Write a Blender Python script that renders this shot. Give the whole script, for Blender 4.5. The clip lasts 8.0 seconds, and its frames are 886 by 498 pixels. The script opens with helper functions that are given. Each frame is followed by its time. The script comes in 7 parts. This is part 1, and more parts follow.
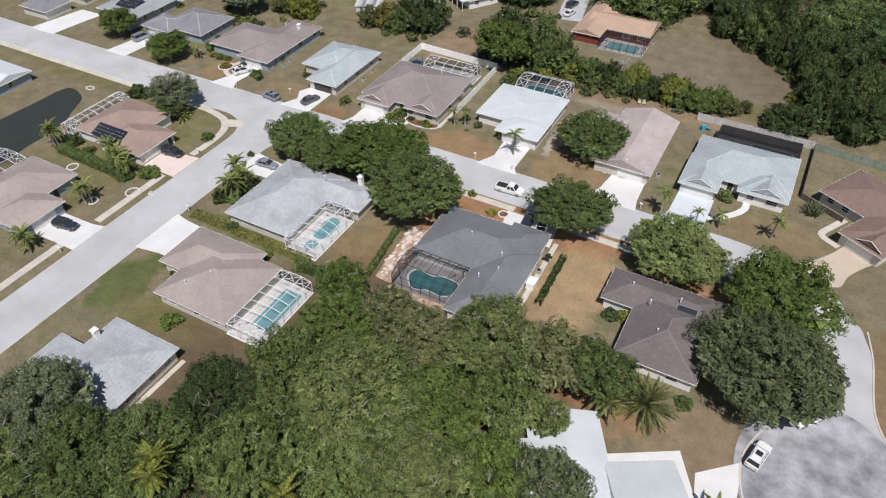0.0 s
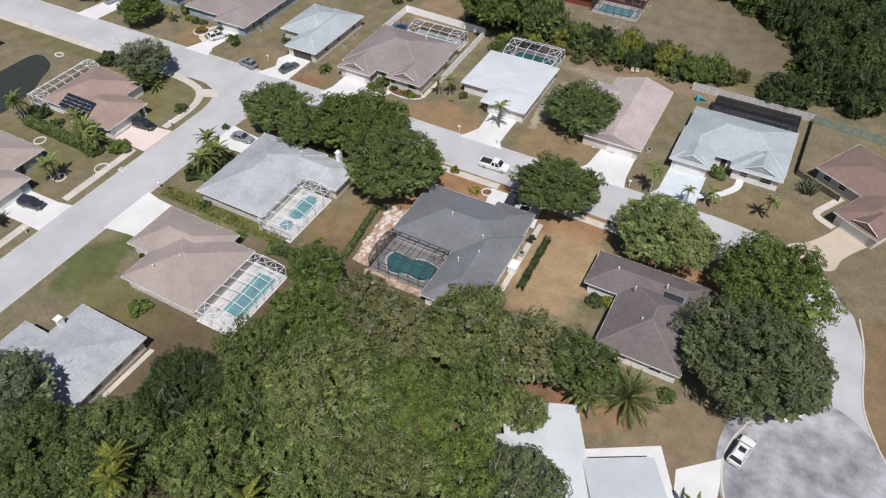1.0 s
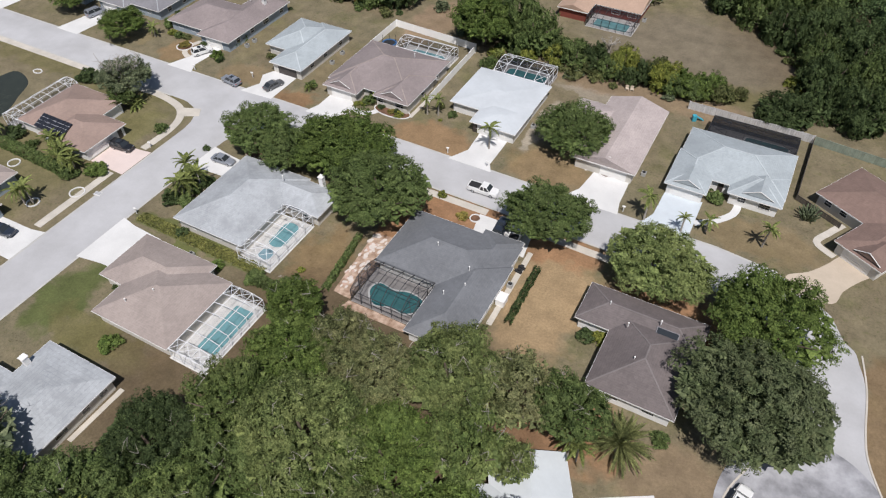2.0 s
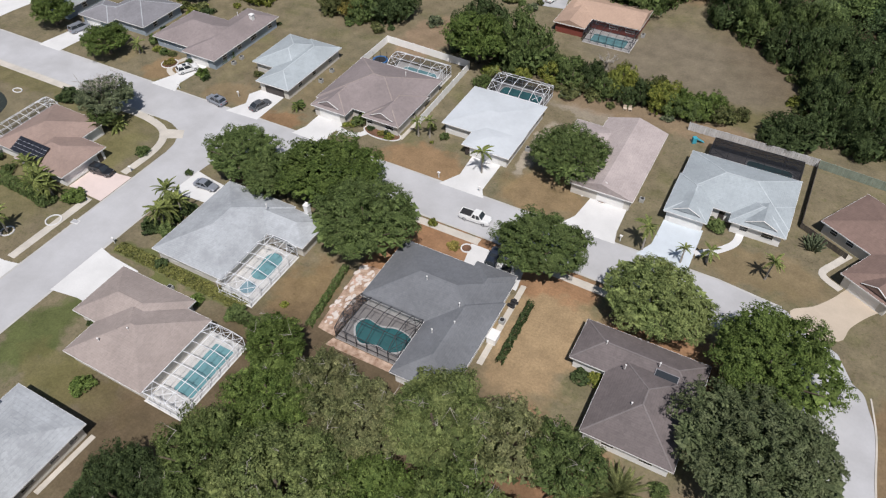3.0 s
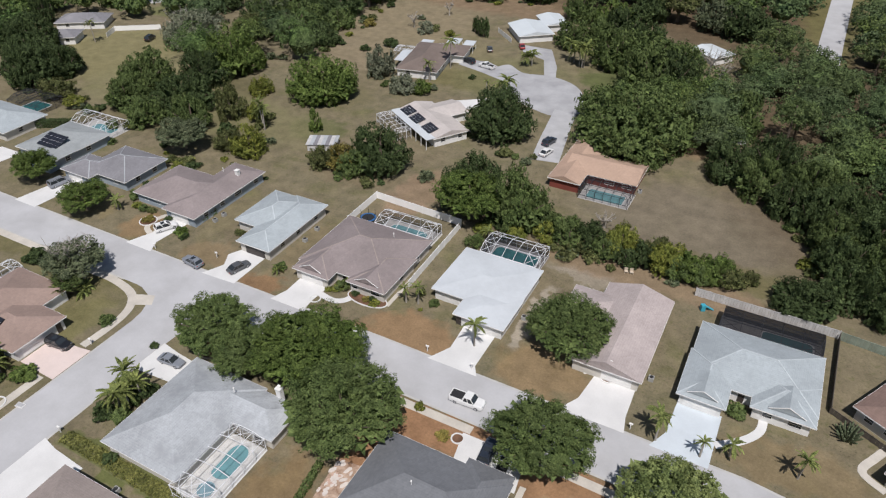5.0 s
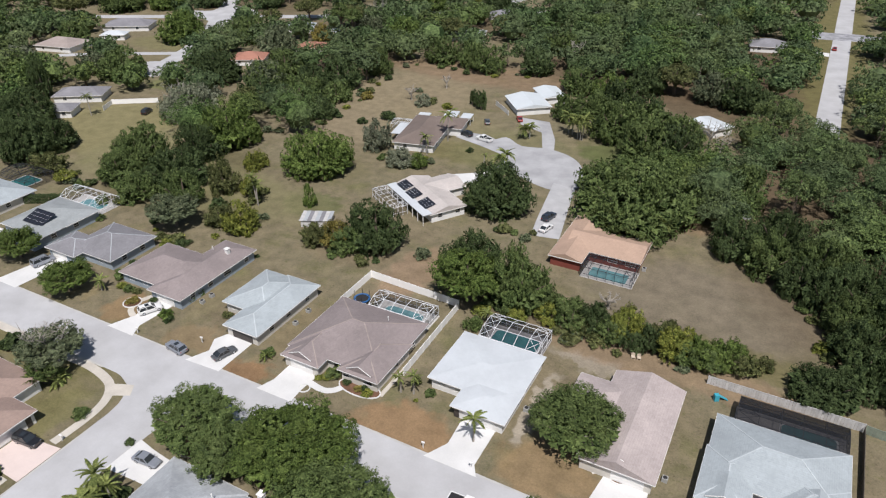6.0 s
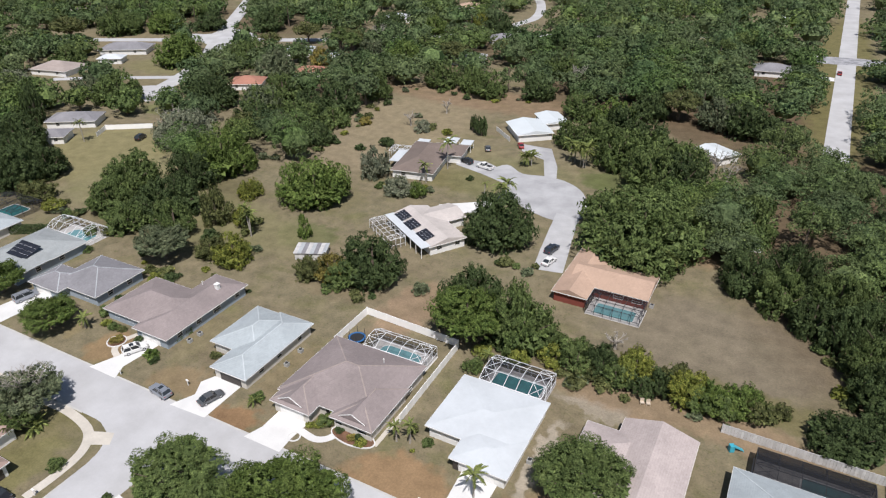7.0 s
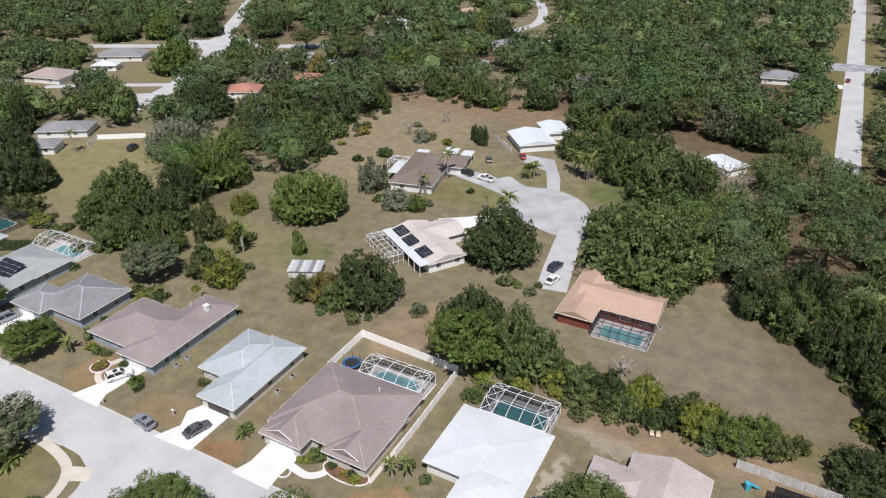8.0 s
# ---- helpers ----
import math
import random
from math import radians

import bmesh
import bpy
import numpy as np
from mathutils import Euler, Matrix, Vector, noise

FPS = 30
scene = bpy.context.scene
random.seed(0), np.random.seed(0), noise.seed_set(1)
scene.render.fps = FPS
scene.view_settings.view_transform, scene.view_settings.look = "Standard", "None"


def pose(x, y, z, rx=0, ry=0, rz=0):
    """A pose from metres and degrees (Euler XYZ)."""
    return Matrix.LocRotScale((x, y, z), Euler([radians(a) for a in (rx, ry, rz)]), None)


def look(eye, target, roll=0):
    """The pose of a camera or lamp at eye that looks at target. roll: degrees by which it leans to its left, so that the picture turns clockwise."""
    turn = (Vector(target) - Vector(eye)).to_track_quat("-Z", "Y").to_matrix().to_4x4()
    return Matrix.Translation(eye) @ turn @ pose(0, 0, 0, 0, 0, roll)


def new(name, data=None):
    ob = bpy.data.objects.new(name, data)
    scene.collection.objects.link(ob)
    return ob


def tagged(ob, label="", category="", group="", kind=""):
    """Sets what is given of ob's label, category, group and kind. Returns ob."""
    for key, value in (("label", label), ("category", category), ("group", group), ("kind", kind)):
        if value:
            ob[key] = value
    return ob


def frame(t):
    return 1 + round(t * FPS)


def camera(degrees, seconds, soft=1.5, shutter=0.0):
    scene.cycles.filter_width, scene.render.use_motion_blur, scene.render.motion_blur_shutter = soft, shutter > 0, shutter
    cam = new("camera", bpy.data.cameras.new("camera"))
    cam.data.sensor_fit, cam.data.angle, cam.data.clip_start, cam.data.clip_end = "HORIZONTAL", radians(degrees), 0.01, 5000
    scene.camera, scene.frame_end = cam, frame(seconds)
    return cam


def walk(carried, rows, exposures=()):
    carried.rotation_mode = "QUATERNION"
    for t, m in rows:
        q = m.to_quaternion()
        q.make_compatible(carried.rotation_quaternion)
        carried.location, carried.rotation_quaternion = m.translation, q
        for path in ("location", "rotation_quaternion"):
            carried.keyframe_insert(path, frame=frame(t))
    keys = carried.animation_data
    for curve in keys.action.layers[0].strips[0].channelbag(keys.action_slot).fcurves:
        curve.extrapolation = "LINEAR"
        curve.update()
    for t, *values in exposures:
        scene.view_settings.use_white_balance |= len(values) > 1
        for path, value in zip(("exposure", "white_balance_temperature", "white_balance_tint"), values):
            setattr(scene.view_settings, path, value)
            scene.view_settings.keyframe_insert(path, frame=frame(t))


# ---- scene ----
cam = camera(65.70, 8.0, 1.2)
ROWS = [  # seconds, eye x y z, yaw, pitch, roll
    (0.0, -0.370, 0.141, 81.198, 28.572, -42.372, 0.502),
    (0.1, -0.358, 0.840, 81.217, 28.557, -43.682, 0.485),
    (0.2, -0.347, 1.539, 81.236, 28.556, -44.672, 0.469),
    (0.3, -0.336, 2.238, 81.255, 28.547, -45.372, 0.457),
    (0.4, -0.324, 2.937, 81.274, 28.541, -45.872, 0.446),
    (0.5, -0.313, 3.636, 81.293, 28.546, -46.062, 0.437),
    (1.0, -0.490, 7.090, 81.367, 28.517, -46.102, 0.465),
    (1.5, -0.955, 10.442, 81.414, 28.496, -46.072, 0.437),
    (3.0, -3.386, 20.618, 81.655, 28.459, -45.982, 0.493),
    (3.5, -4.558, 23.996, 81.737, 28.432, -45.952, 0.501),
    (3.8, -5.396, 25.996, 81.774, 28.380, -45.902, 0.494),
    (3.9, -5.676, 26.662, 81.786, 28.372, -45.682, 0.496),
    (4.0, -5.955, 27.329, 81.799, 28.357, -45.072, 0.501),
    (4.1, -6.248, 27.950, 81.791, 28.350, -43.402, 0.487),
    (4.2, -6.541, 28.571, 81.784, 28.341, -41.302, 0.466),
    (4.3, -6.833, 29.193, 81.776, 28.332, -39.401, 0.448),
    (4.4, -7.126, 29.814, 81.769, 28.319, -37.851, 0.426),
    (4.5, -7.419, 30.435, 81.761, 28.297, -36.701, 0.393),
    (4.6, -7.711, 31.039, 81.755, 28.286, -36.301, 0.387),
    (4.7, -8.003, 31.643, 81.749, 28.269, -36.171, 0.371),
    (5.0, -8.878, 33.455, 81.730, 28.235, -35.991, 0.324),
    (5.2, -9.471, 34.701, 81.728, 28.182, -35.881, 0.357),
    (6.3, -12.760, 41.726, 81.738, 28.088, -29.611, 0.374),
    (6.5, -13.347, 42.980, 81.741, 28.103, -29.541, 0.365),
    (7.0, -14.782, 46.083, 81.759, 28.150, -29.271, 0.375),
    (7.5, -16.231, 49.226, 81.767, 28.161, -29.151, 0.393),
    (8.0, -17.684, 52.417, 81.780, 28.237, -29.031, 0.420),
]
walk(cam, [(t, pose(x, y, z, 90 + pitch, roll, yaw)) for t, x, y, z, yaw, pitch, roll in ROWS], [(0.0, 0.02), (1.5, 0.0), (3.0, -0.04), (3.9, -0.09), (4.5, -0.13), (5.2, -0.1), (6.4, 0.14), (8.0, 0.21)])

# ---- light ----
SUN_DIR = Vector((0.55, -0.83, 0.0)).normalized()   # level direction from the place towards the sun
SUN_UP = radians(60)
world = bpy.data.worlds.new("sky")
scene.world = world
world.use_nodes = True
wn = world.node_tree.nodes
wn.clear()
sky = wn.new("ShaderNodeTexSky")
sky.sky_type = "NISHITA"
sky.sun_disc = False
sky.sun_elevation = SUN_UP
sky.sun_rotation = math.atan2(SUN_DIR.x, SUN_DIR.y)
bg = wn.new("ShaderNodeBackground")
bg.inputs["Strength"].default_value = 0.062
wo = wn.new("ShaderNodeOutputWorld")
world.node_tree.links.new(sky.outputs[0], bg.inputs[0])
world.node_tree.links.new(bg.outputs[0], wo.inputs[0])
sun = new("sun", bpy.data.lights.new("sun", "SUN"))
sun.data.energy = 4.55
sun.data.angle = radians(0.55)
sun.data.color = (1.0, 0.96, 0.945)
to_sun = SUN_DIR * math.cos(SUN_UP) + Vector((0, 0, math.sin(SUN_UP)))
sun.matrix_world = look(to_sun * 300, (0, 0, 0))
scene.view_settings.exposure = 0.0

# ---- materials ----


def shader(name):
    m = bpy.data.materials.new(name)
    m.use_nodes = True
    return m, m.node_tree.nodes, m.node_tree.links, m.node_tree.nodes["Principled BSDF"]


def stretch(nodes, links, source, lo, hi):
    r = nodes.new("ShaderNodeMapRange")
    r.inputs[1].default_value, r.inputs[2].default_value = lo, hi
    links.new(source, r.inputs[0])
    return r.outputs[0]


def blend(nodes, links, fac, a, b, kind="MIX"):
    x = nodes.new("ShaderNodeMix")
    x.data_type = "RGBA"
    x.blend_type = kind
    for slot, v in ((0, fac), (6, a), (7, b)):
        if isinstance(v, bpy.types.NodeSocket):
            links.new(v, x.inputs[slot])
        elif slot == 0:
            x.inputs[0].default_value = v
        else:
            x.inputs[slot].default_value = (*v, 1)
    return x.outputs[2]


def noisy(nodes, links, coord, scale, detail=4, rough=0.6):
    n = nodes.new("ShaderNodeTexNoise")
    n.inputs["Scale"].default_value = scale
    n.inputs["Detail"].default_value = detail
    n.inputs["Roughness"].default_value = rough
    links.new(coord, n.inputs["Vector"])
    return n.outputs["Fac"]


def place(nodes):
    return nodes.new("ShaderNodeNewGeometry").outputs["Position"]


def plain(name, base, rough=0.7, vary=0.16, big=0.25, fine=5.0, bump=0.2, metal=0.0, stain=None, per_object=0.0):
    """A surface with broad stains and fine grain."""
    m, n, k, p = shader(name)
    pos = place(n)
    a = stretch(n, k, noisy(n, k, pos, big), 0.3, 0.7)
    b = stretch(n, k, noisy(n, k, pos, fine, 6, 0.7), 0.25, 0.75)
    dark = tuple(c * (1 - vary) for c in (stain or base))
    light = tuple(min(c * (1 + vary * 0.6), 0.95) for c in base)
    col = blend(n, k, a, dark, light)
    grain = blend(n, k, b, (1 - vary * 0.6,) * 3, (1.0 + vary * 0.3,) * 3)
    col = blend(n, k, 1.0, col, grain, "MULTIPLY")
    if per_object:
        info = n.new("ShaderNodeObjectInfo")
        r = n.new("ShaderNodeMapRange")
        r.inputs[3].default_value, r.inputs[4].default_value = 1 - per_object, 1 + per_object
        k.new(info.outputs["Random"], r.inputs[0])
        hsv = n.new("ShaderNodeHueSaturation")
        k.new(col, hsv.inputs["Color"])
        k.new(r.outputs[0], hsv.inputs["Value"])
        col = hsv.outputs[0]
    k.new(col, p.inputs["Base Color"])
    p.inputs["Roughness"].default_value = rough
    p.inputs["Metallic"].default_value = metal
    if bump:
        bp = n.new("ShaderNodeBump")
        bp.inputs["Strength"].default_value = bump
        bp.inputs["Distance"].default_value = 0.03
        k.new(b, bp.inputs["Height"])
        k.new(bp.outputs[0], p.inputs["Normal"])
    return m


def shingle(name, base, vary=0.12, course=0.3, streak=0.0, white=False):
    """Roof covering in courses, with streaks of weather and broad fading."""
    m, n, k, p = shader(name)
    pos = place(n)
    big = stretch(n, k, noisy(n, k, pos, 0.16, 5), 0.3, 0.72)
    col = blend(n, k, big, tuple(c * (1 - vary * 1.3) for c in base), tuple(min(c * (1 + vary), 0.93) for c in base))
    mapping = n.new("ShaderNodeMapping")
    mapping.inputs["Scale"].default_value = (1, 1, 1)
    k.new(pos, mapping.inputs[0])
    brick = n.new("ShaderNodeTexVoronoi")
    brick.inputs["Scale"].default_value = 2.6
    k.new(mapping.outputs[0], brick.inputs["Vector"])
    tab = blend(n, k, stretch(n, k, brick.outputs["Color"], 0.0, 1.0), (1 - vary * 0.8,) * 3, (1 + vary * 0.6,) * 3)
    col = blend(n, k, 1.0, col, tab, "MULTIPLY")
    sp = n.new("ShaderNodeSeparateXYZ")
    k.new(pos, sp.inputs[0])
    wave = n.new("ShaderNodeMath")
    wave.operation = "MULTIPLY"
    wave.inputs[1].default_value = 1 / (course * 0.38)
    k.new(sp.outputs["Z"], wave.inputs[0])
    saw = n.new("ShaderNodeMath")
    saw.operation = "FRACT"
    k.new(wave.outputs[0], saw.inputs[0])
    line = stretch(n, k, saw.outputs[0], 0.0, 0.25)
    col = blend(n, k, 1.0, col, blend(n, k, line, (1 - vary * 0.9,) * 3, (1, 1, 1)), "MULTIPLY")
    fine = noisy(n, k, pos, 9, 5, 0.75)
    col = blend(n, k, 1.0, col, blend(n, k, stretch(n, k, fine, 0.3, 0.7), (0.88,) * 3, (1.06,) * 3), "MULTIPLY")
    if streak:
        s = stretch(n, k, noisy(n, k, pos, 0.35, 3), 0.52, 0.75)
        col = blend(n, k, s, col, tuple(c * (1 - streak) for c in base))
    k.new(col, p.inputs["Base Color"])
    p.inputs["Roughness"].default_value = 0.85
    bp = n.new("ShaderNodeBump")
    bp.inputs["Strength"].default_value = 0.3
    bp.inputs["Distance"].default_value = 0.03
    k.new(saw.outputs[0], bp.inputs["Height"])
    k.new(bp.outputs[0], p.inputs["Normal"])
    return m


def leafy(name, dark, light, glow=0.24, tint=None, broad=0.3, mottle=3.4, kinds=None):
    """Leaves: each clump of its own shade, some light coming through."""
    m, n, k, p = shader(name)
    g = n.new("ShaderNodeNewGeometry")
    col = blend(n, k, g.outputs["Random Per Island"], dark, light)
    if kinds:
        tone = n.new("ShaderNodeAttribute")
        tone.attribute_name = "tone"
        ramp = n.new("ShaderNodeValToRGB")
        ramp.color_ramp.interpolation = "CONSTANT"
        while len(ramp.color_ramp.elements) < len(kinds):
            ramp.color_ramp.elements.new(0.5)
        for i, c in enumerate(kinds):
            ramp.color_ramp.elements[i].position = i / len(kinds)
            ramp.color_ramp.elements[i].color = (*c, 1)
        k.new(tone.outputs["Fac"], ramp.inputs[0])
        col = blend(n, k, 1.0, col, ramp.outputs[0], "MULTIPLY")
    info = n.new("ShaderNodeObjectInfo")
    hsv = n.new("ShaderNodeHueSaturation")
    r = n.new("ShaderNodeMapRange")
    r.inputs[3].default_value, r.inputs[4].default_value = 0.86, 1.16
    k.new(info.outputs["Random"], r.inputs[0])
    k.new(r.outputs[0], hsv.inputs["Value"])
    patch = stretch(n, k, noisy(n, k, g.outputs["Position"], broad, 2), 0.38, 0.66)
    part_way = n.new("ShaderNodeMath")
    part_way.operation = "MULTIPLY"
    part_way.inputs[1].default_value = 0.6
    k.new(patch, part_way.inputs[0])
    k.new(blend(n, k, part_way.outputs[0], col, tint or tuple(c * 1.25 for c in light)), hsv.inputs["Color"])
    sprig = stretch(n, k, noisy(n, k, g.outputs["Position"], 0.9, 3, 0.6), 0.36, 0.62)
    shade = blend(n, k, 1.0, hsv.outputs[0], blend(n, k, sprig, (0.66, 0.7, 0.68), (1.2, 1.18, 1.16)), "MULTIPLY")
    small = noisy(n, k, g.outputs["Position"], mottle, 3, 0.7)
    shade = blend(n, k, 1.0, shade, blend(n, k, stretch(n, k, small, 0.36, 0.64), (0.62, 0.64, 0.63), (1.3, 1.28, 1.26)), "MULTIPLY")
    bp = n.new("ShaderNodeBump")
    bp.inputs["Strength"].default_value = 0.7
    bp.inputs["Distance"].default_value = 0.6 / mottle
    k.new(small, bp.inputs["Height"])
    k.new(bp.outputs[0], p.inputs["Normal"])
    k.new(shade, p.inputs["Base Color"])
    p.inputs["Roughness"].default_value = 0.6
    p.inputs["Specular IOR Level"].default_value = 0.12
    tr = n.new("ShaderNodeBsdfTranslucent")
    k.new(shade, tr.inputs[0])
    mx = n.new("ShaderNodeMixShader")
    mx.inputs[0].default_value = glow
    k.new(p.outputs[0], mx.inputs[1])
    k.new(tr.outputs[0], mx.inputs[2])
    k.new(mx.outputs[0], n["Material Output"].inputs[0])
    return m


def ground_cover():
    """Dry lawn, with greener turf, bare orange soil and pale sand in patches."""
    m, n, k, p = shader("dry_lawn")
    pos = place(n)
    wide = stretch(n, k, noisy(n, k, pos, 0.035, 5), 0.35, 0.66)
    mid = stretch(n, k, noisy(n, k, pos, 0.28, 6, 0.65), 0.3, 0.7)
    fine = stretch(n, k, noisy(n, k, pos, 2.6, 6, 0.75), 0.28, 0.72)
    col = blend(n, k, wide, (0.2, 0.165, 0.106), (0.188, 0.176, 0.108))
    col = blend(n, k, mid, col, (0.218, 0.18, 0.115))
    thin = n.new("ShaderNodeMath")
    thin.operation = "MULTIPLY"
    thin.inputs[1].default_value = 0.7
    k.new(stretch(n, k, noisy(n, k, pos, 0.11, 4), 0.52, 0.7), thin.inputs[0])
    col = blend(n, k, thin.outputs[0], col, (0.155, 0.15, 0.068))
    for scale, low, high, amount, colour in ((0.55, 0.56, 0.7, 0.4, (0.31, 0.25, 0.165)), (0.8, 0.55, 0.66, 0.55, (0.125, 0.125, 0.05)), (1.7, 0.57, 0.66, 0.6, (0.1, 0.085, 0.05))):
        fleck = n.new("ShaderNodeMath")
        fleck.operation = "MULTIPLY"
        fleck.inputs[1].default_value = amount
        k.new(stretch(n, k, noisy(n, k, pos, scale, 6, 0.7), low, high), fleck.inputs[0])
        col = blend(n, k, fleck.outputs[0], col, colour)
    wob = n.new("ShaderNodeTexNoise")
    wob.inputs["Scale"].default_value = 0.3
    wob.inputs["Detail"].default_value = 4
    k.new(pos, wob.inputs["Vector"])
    sub = n.new("ShaderNodeVectorMath")
    sub.operation = "SUBTRACT"
    k.new(wob.outputs["Color"], sub.inputs[0])
    sub.inputs[1].default_value = (0.5, 0.5, 0.5)
    big = n.new("ShaderNodeVectorMath")
    big.operation = "SCALE"
    big.inputs["Scale"].default_value = 9.0
    k.new(sub.outputs[0], big.inputs[0])
    moved = n.new("ShaderNodeVectorMath")
    k.new(pos, moved.inputs[0])
    k.new(big.outputs[0], moved.inputs[1])
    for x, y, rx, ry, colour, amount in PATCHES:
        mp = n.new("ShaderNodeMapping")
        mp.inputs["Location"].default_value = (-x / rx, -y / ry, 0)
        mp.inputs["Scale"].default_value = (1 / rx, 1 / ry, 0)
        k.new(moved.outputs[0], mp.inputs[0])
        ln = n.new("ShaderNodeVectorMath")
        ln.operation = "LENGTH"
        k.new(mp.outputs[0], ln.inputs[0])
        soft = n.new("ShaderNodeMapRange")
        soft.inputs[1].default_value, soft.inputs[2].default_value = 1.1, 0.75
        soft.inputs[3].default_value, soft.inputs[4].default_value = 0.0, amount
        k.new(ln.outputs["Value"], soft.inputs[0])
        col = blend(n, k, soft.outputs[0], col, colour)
    col = blend(n, k, 1.0, col, blend(n, k, mid, (0.7,) * 3, (1.06,) * 3), "MULTIPLY")
    col = blend(n, k, 1.0, col, blend(n, k, fine, (0.74,) * 3, (1.2,) * 3), "MULTIPLY")
    k.new(col, p.inputs["Base Color"])
    p.inputs["Roughness"].default_value = 0.95
    p.inputs["Specular IOR Level"].default_value = 0.15
    bp = n.new("ShaderNodeBump")
    bp.inputs["Strength"].default_value = 0.5
    bp.inputs["Distance"].default_value = 0.08
    k.new(fine, bp.inputs["Height"])
    k.new(bp.outputs[0], p.inputs["Normal"])
    return m


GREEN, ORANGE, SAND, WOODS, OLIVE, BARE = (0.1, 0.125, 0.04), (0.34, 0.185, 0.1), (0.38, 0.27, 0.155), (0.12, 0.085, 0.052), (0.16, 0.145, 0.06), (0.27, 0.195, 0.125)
NEAR_PATCHES = [  # x, y, radius x, radius y, colour, amount
    (-86.5, 46, 4.5, 8, GREEN, 0.85), (-78, 43, 9, 3, OLIVE, 0.7), (-72, 42, 10, 2.5, OLIVE, 0.6), (-56, 71, 5, 8, (0.27, 0.185, 0.095), 0.75), (-48, 82, 3.5, 9, ORANGE, 0.9), (-42, 91.5, 14, 4, ORANGE, 0.85), (-20.5, 80, 7, 14, SAND, 0.9), (-23, 92, 9, 4, ORANGE, 0.75), (-13, 62, 11, 7, ORANGE, 0.85), (0, 87, 14, 5, ORANGE, 0.8), (5, 60, 8, 7, BARE, 0.7), (-56, 107.5, 9.5, 5.5, (0.31, 0.2, 0.11), 0.85), (-38.6, 122, 1.8, 10, (0.42, 0.37, 0.3), 0.75), (-33, 137.5, 9, 2.4, (0.36, 0.31, 0.25), 0.6), (-103, 109, 6, 4, (0.26, 0.19, 0.11), 0.7), (-88, 118, 2.2, 12, (0.24, 0.19, 0.11), 0.6), (-109, 122, 3, 12, (0.21, 0.18, 0.1), 0.6), (-110, 84, 5, 6, (0.2, 0.185, 0.085), 0.7), (6, 109, 11, 5, (0.24, 0.18, 0.1), 0.7), (-140, 111, 8, 4, (0.24, 0.19, 0.1), 0.6),
]
STREET_PATCHES = [
    (-123, 110, 5, 6, (0.29, 0.19, 0.1), 0.7), (-88, 106, 5, 4, (0.27, 0.16, 0.085), 0.8), (-32, 110, 9, 6, (0.3, 0.2, 0.105), 0.6), (-215, 180, 26, 26, (0.235, 0.21, 0.105), 0.85), (-300, 235, 45, 40, (0.2, 0.17, 0.1), 0.7), (-232, 222, 10, 7, (0.17, 0.18, 0.075), 0.8), (-282, 268, 22, 12, (0.2, 0.185, 0.09), 0.7), (-120, 75, 14, 30, OLIVE, 0.55), (-145, 95, 40, 6, OLIVE, 0.6), (-77, 64.6, 14, 2.2, (0.13, 0.145, 0.05), 0.9), (-118, 165, 9, 7, GREEN, 0.55),
]
BACK_PATCHES = [
    (-164, 164, 24, 24, (0.135, 0.118, 0.062), 0.8), (-136, 152, 12, 9, (0.15, 0.135, 0.07), 0.7), (-96, 150, 13, 6, (0.2, 0.16, 0.1), 0.7), (-128, 186, 14, 10, (0.17, 0.15, 0.08), 0.6), (-60, 150, 16, 7, (0.16, 0.125, 0.075), 0.75), (-4, 165, 8, 16, (0.17, 0.15, 0.085), 0.6),
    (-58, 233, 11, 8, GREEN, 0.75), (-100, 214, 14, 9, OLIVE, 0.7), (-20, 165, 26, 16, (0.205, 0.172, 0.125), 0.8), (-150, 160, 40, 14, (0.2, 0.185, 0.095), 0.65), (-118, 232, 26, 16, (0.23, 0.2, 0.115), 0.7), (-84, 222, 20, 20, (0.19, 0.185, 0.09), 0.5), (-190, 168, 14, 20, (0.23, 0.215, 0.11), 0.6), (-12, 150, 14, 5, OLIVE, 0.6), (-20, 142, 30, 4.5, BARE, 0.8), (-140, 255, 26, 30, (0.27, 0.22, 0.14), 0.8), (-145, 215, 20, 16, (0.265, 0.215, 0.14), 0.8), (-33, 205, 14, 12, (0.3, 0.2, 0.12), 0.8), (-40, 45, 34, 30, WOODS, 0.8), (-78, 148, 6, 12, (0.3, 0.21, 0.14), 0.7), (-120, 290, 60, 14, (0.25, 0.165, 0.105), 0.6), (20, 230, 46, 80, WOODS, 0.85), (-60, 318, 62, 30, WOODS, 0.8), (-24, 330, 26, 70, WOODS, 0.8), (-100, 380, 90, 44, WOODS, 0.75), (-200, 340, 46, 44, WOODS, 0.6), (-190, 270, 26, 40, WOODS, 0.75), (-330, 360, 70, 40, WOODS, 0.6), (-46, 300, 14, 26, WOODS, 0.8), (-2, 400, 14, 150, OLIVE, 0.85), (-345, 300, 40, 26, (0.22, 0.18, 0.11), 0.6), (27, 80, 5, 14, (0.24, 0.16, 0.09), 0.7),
]
PATCHES = NEAR_PATCHES + STREET_PATCHES + BACK_PATCHES
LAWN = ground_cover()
STREET = plain("street_asphalt", (0.455, 0.455, 0.465), 0.9, 0.09, 0.12, 3.0, 0.25, stain=(0.41, 0.405, 0.41))
FAR_STREET = plain("worn_asphalt", (0.4, 0.4, 0.41), 0.9, 0.14, 0.15, 3.0, 0.25, stain=(0.34, 0.34, 0.35))
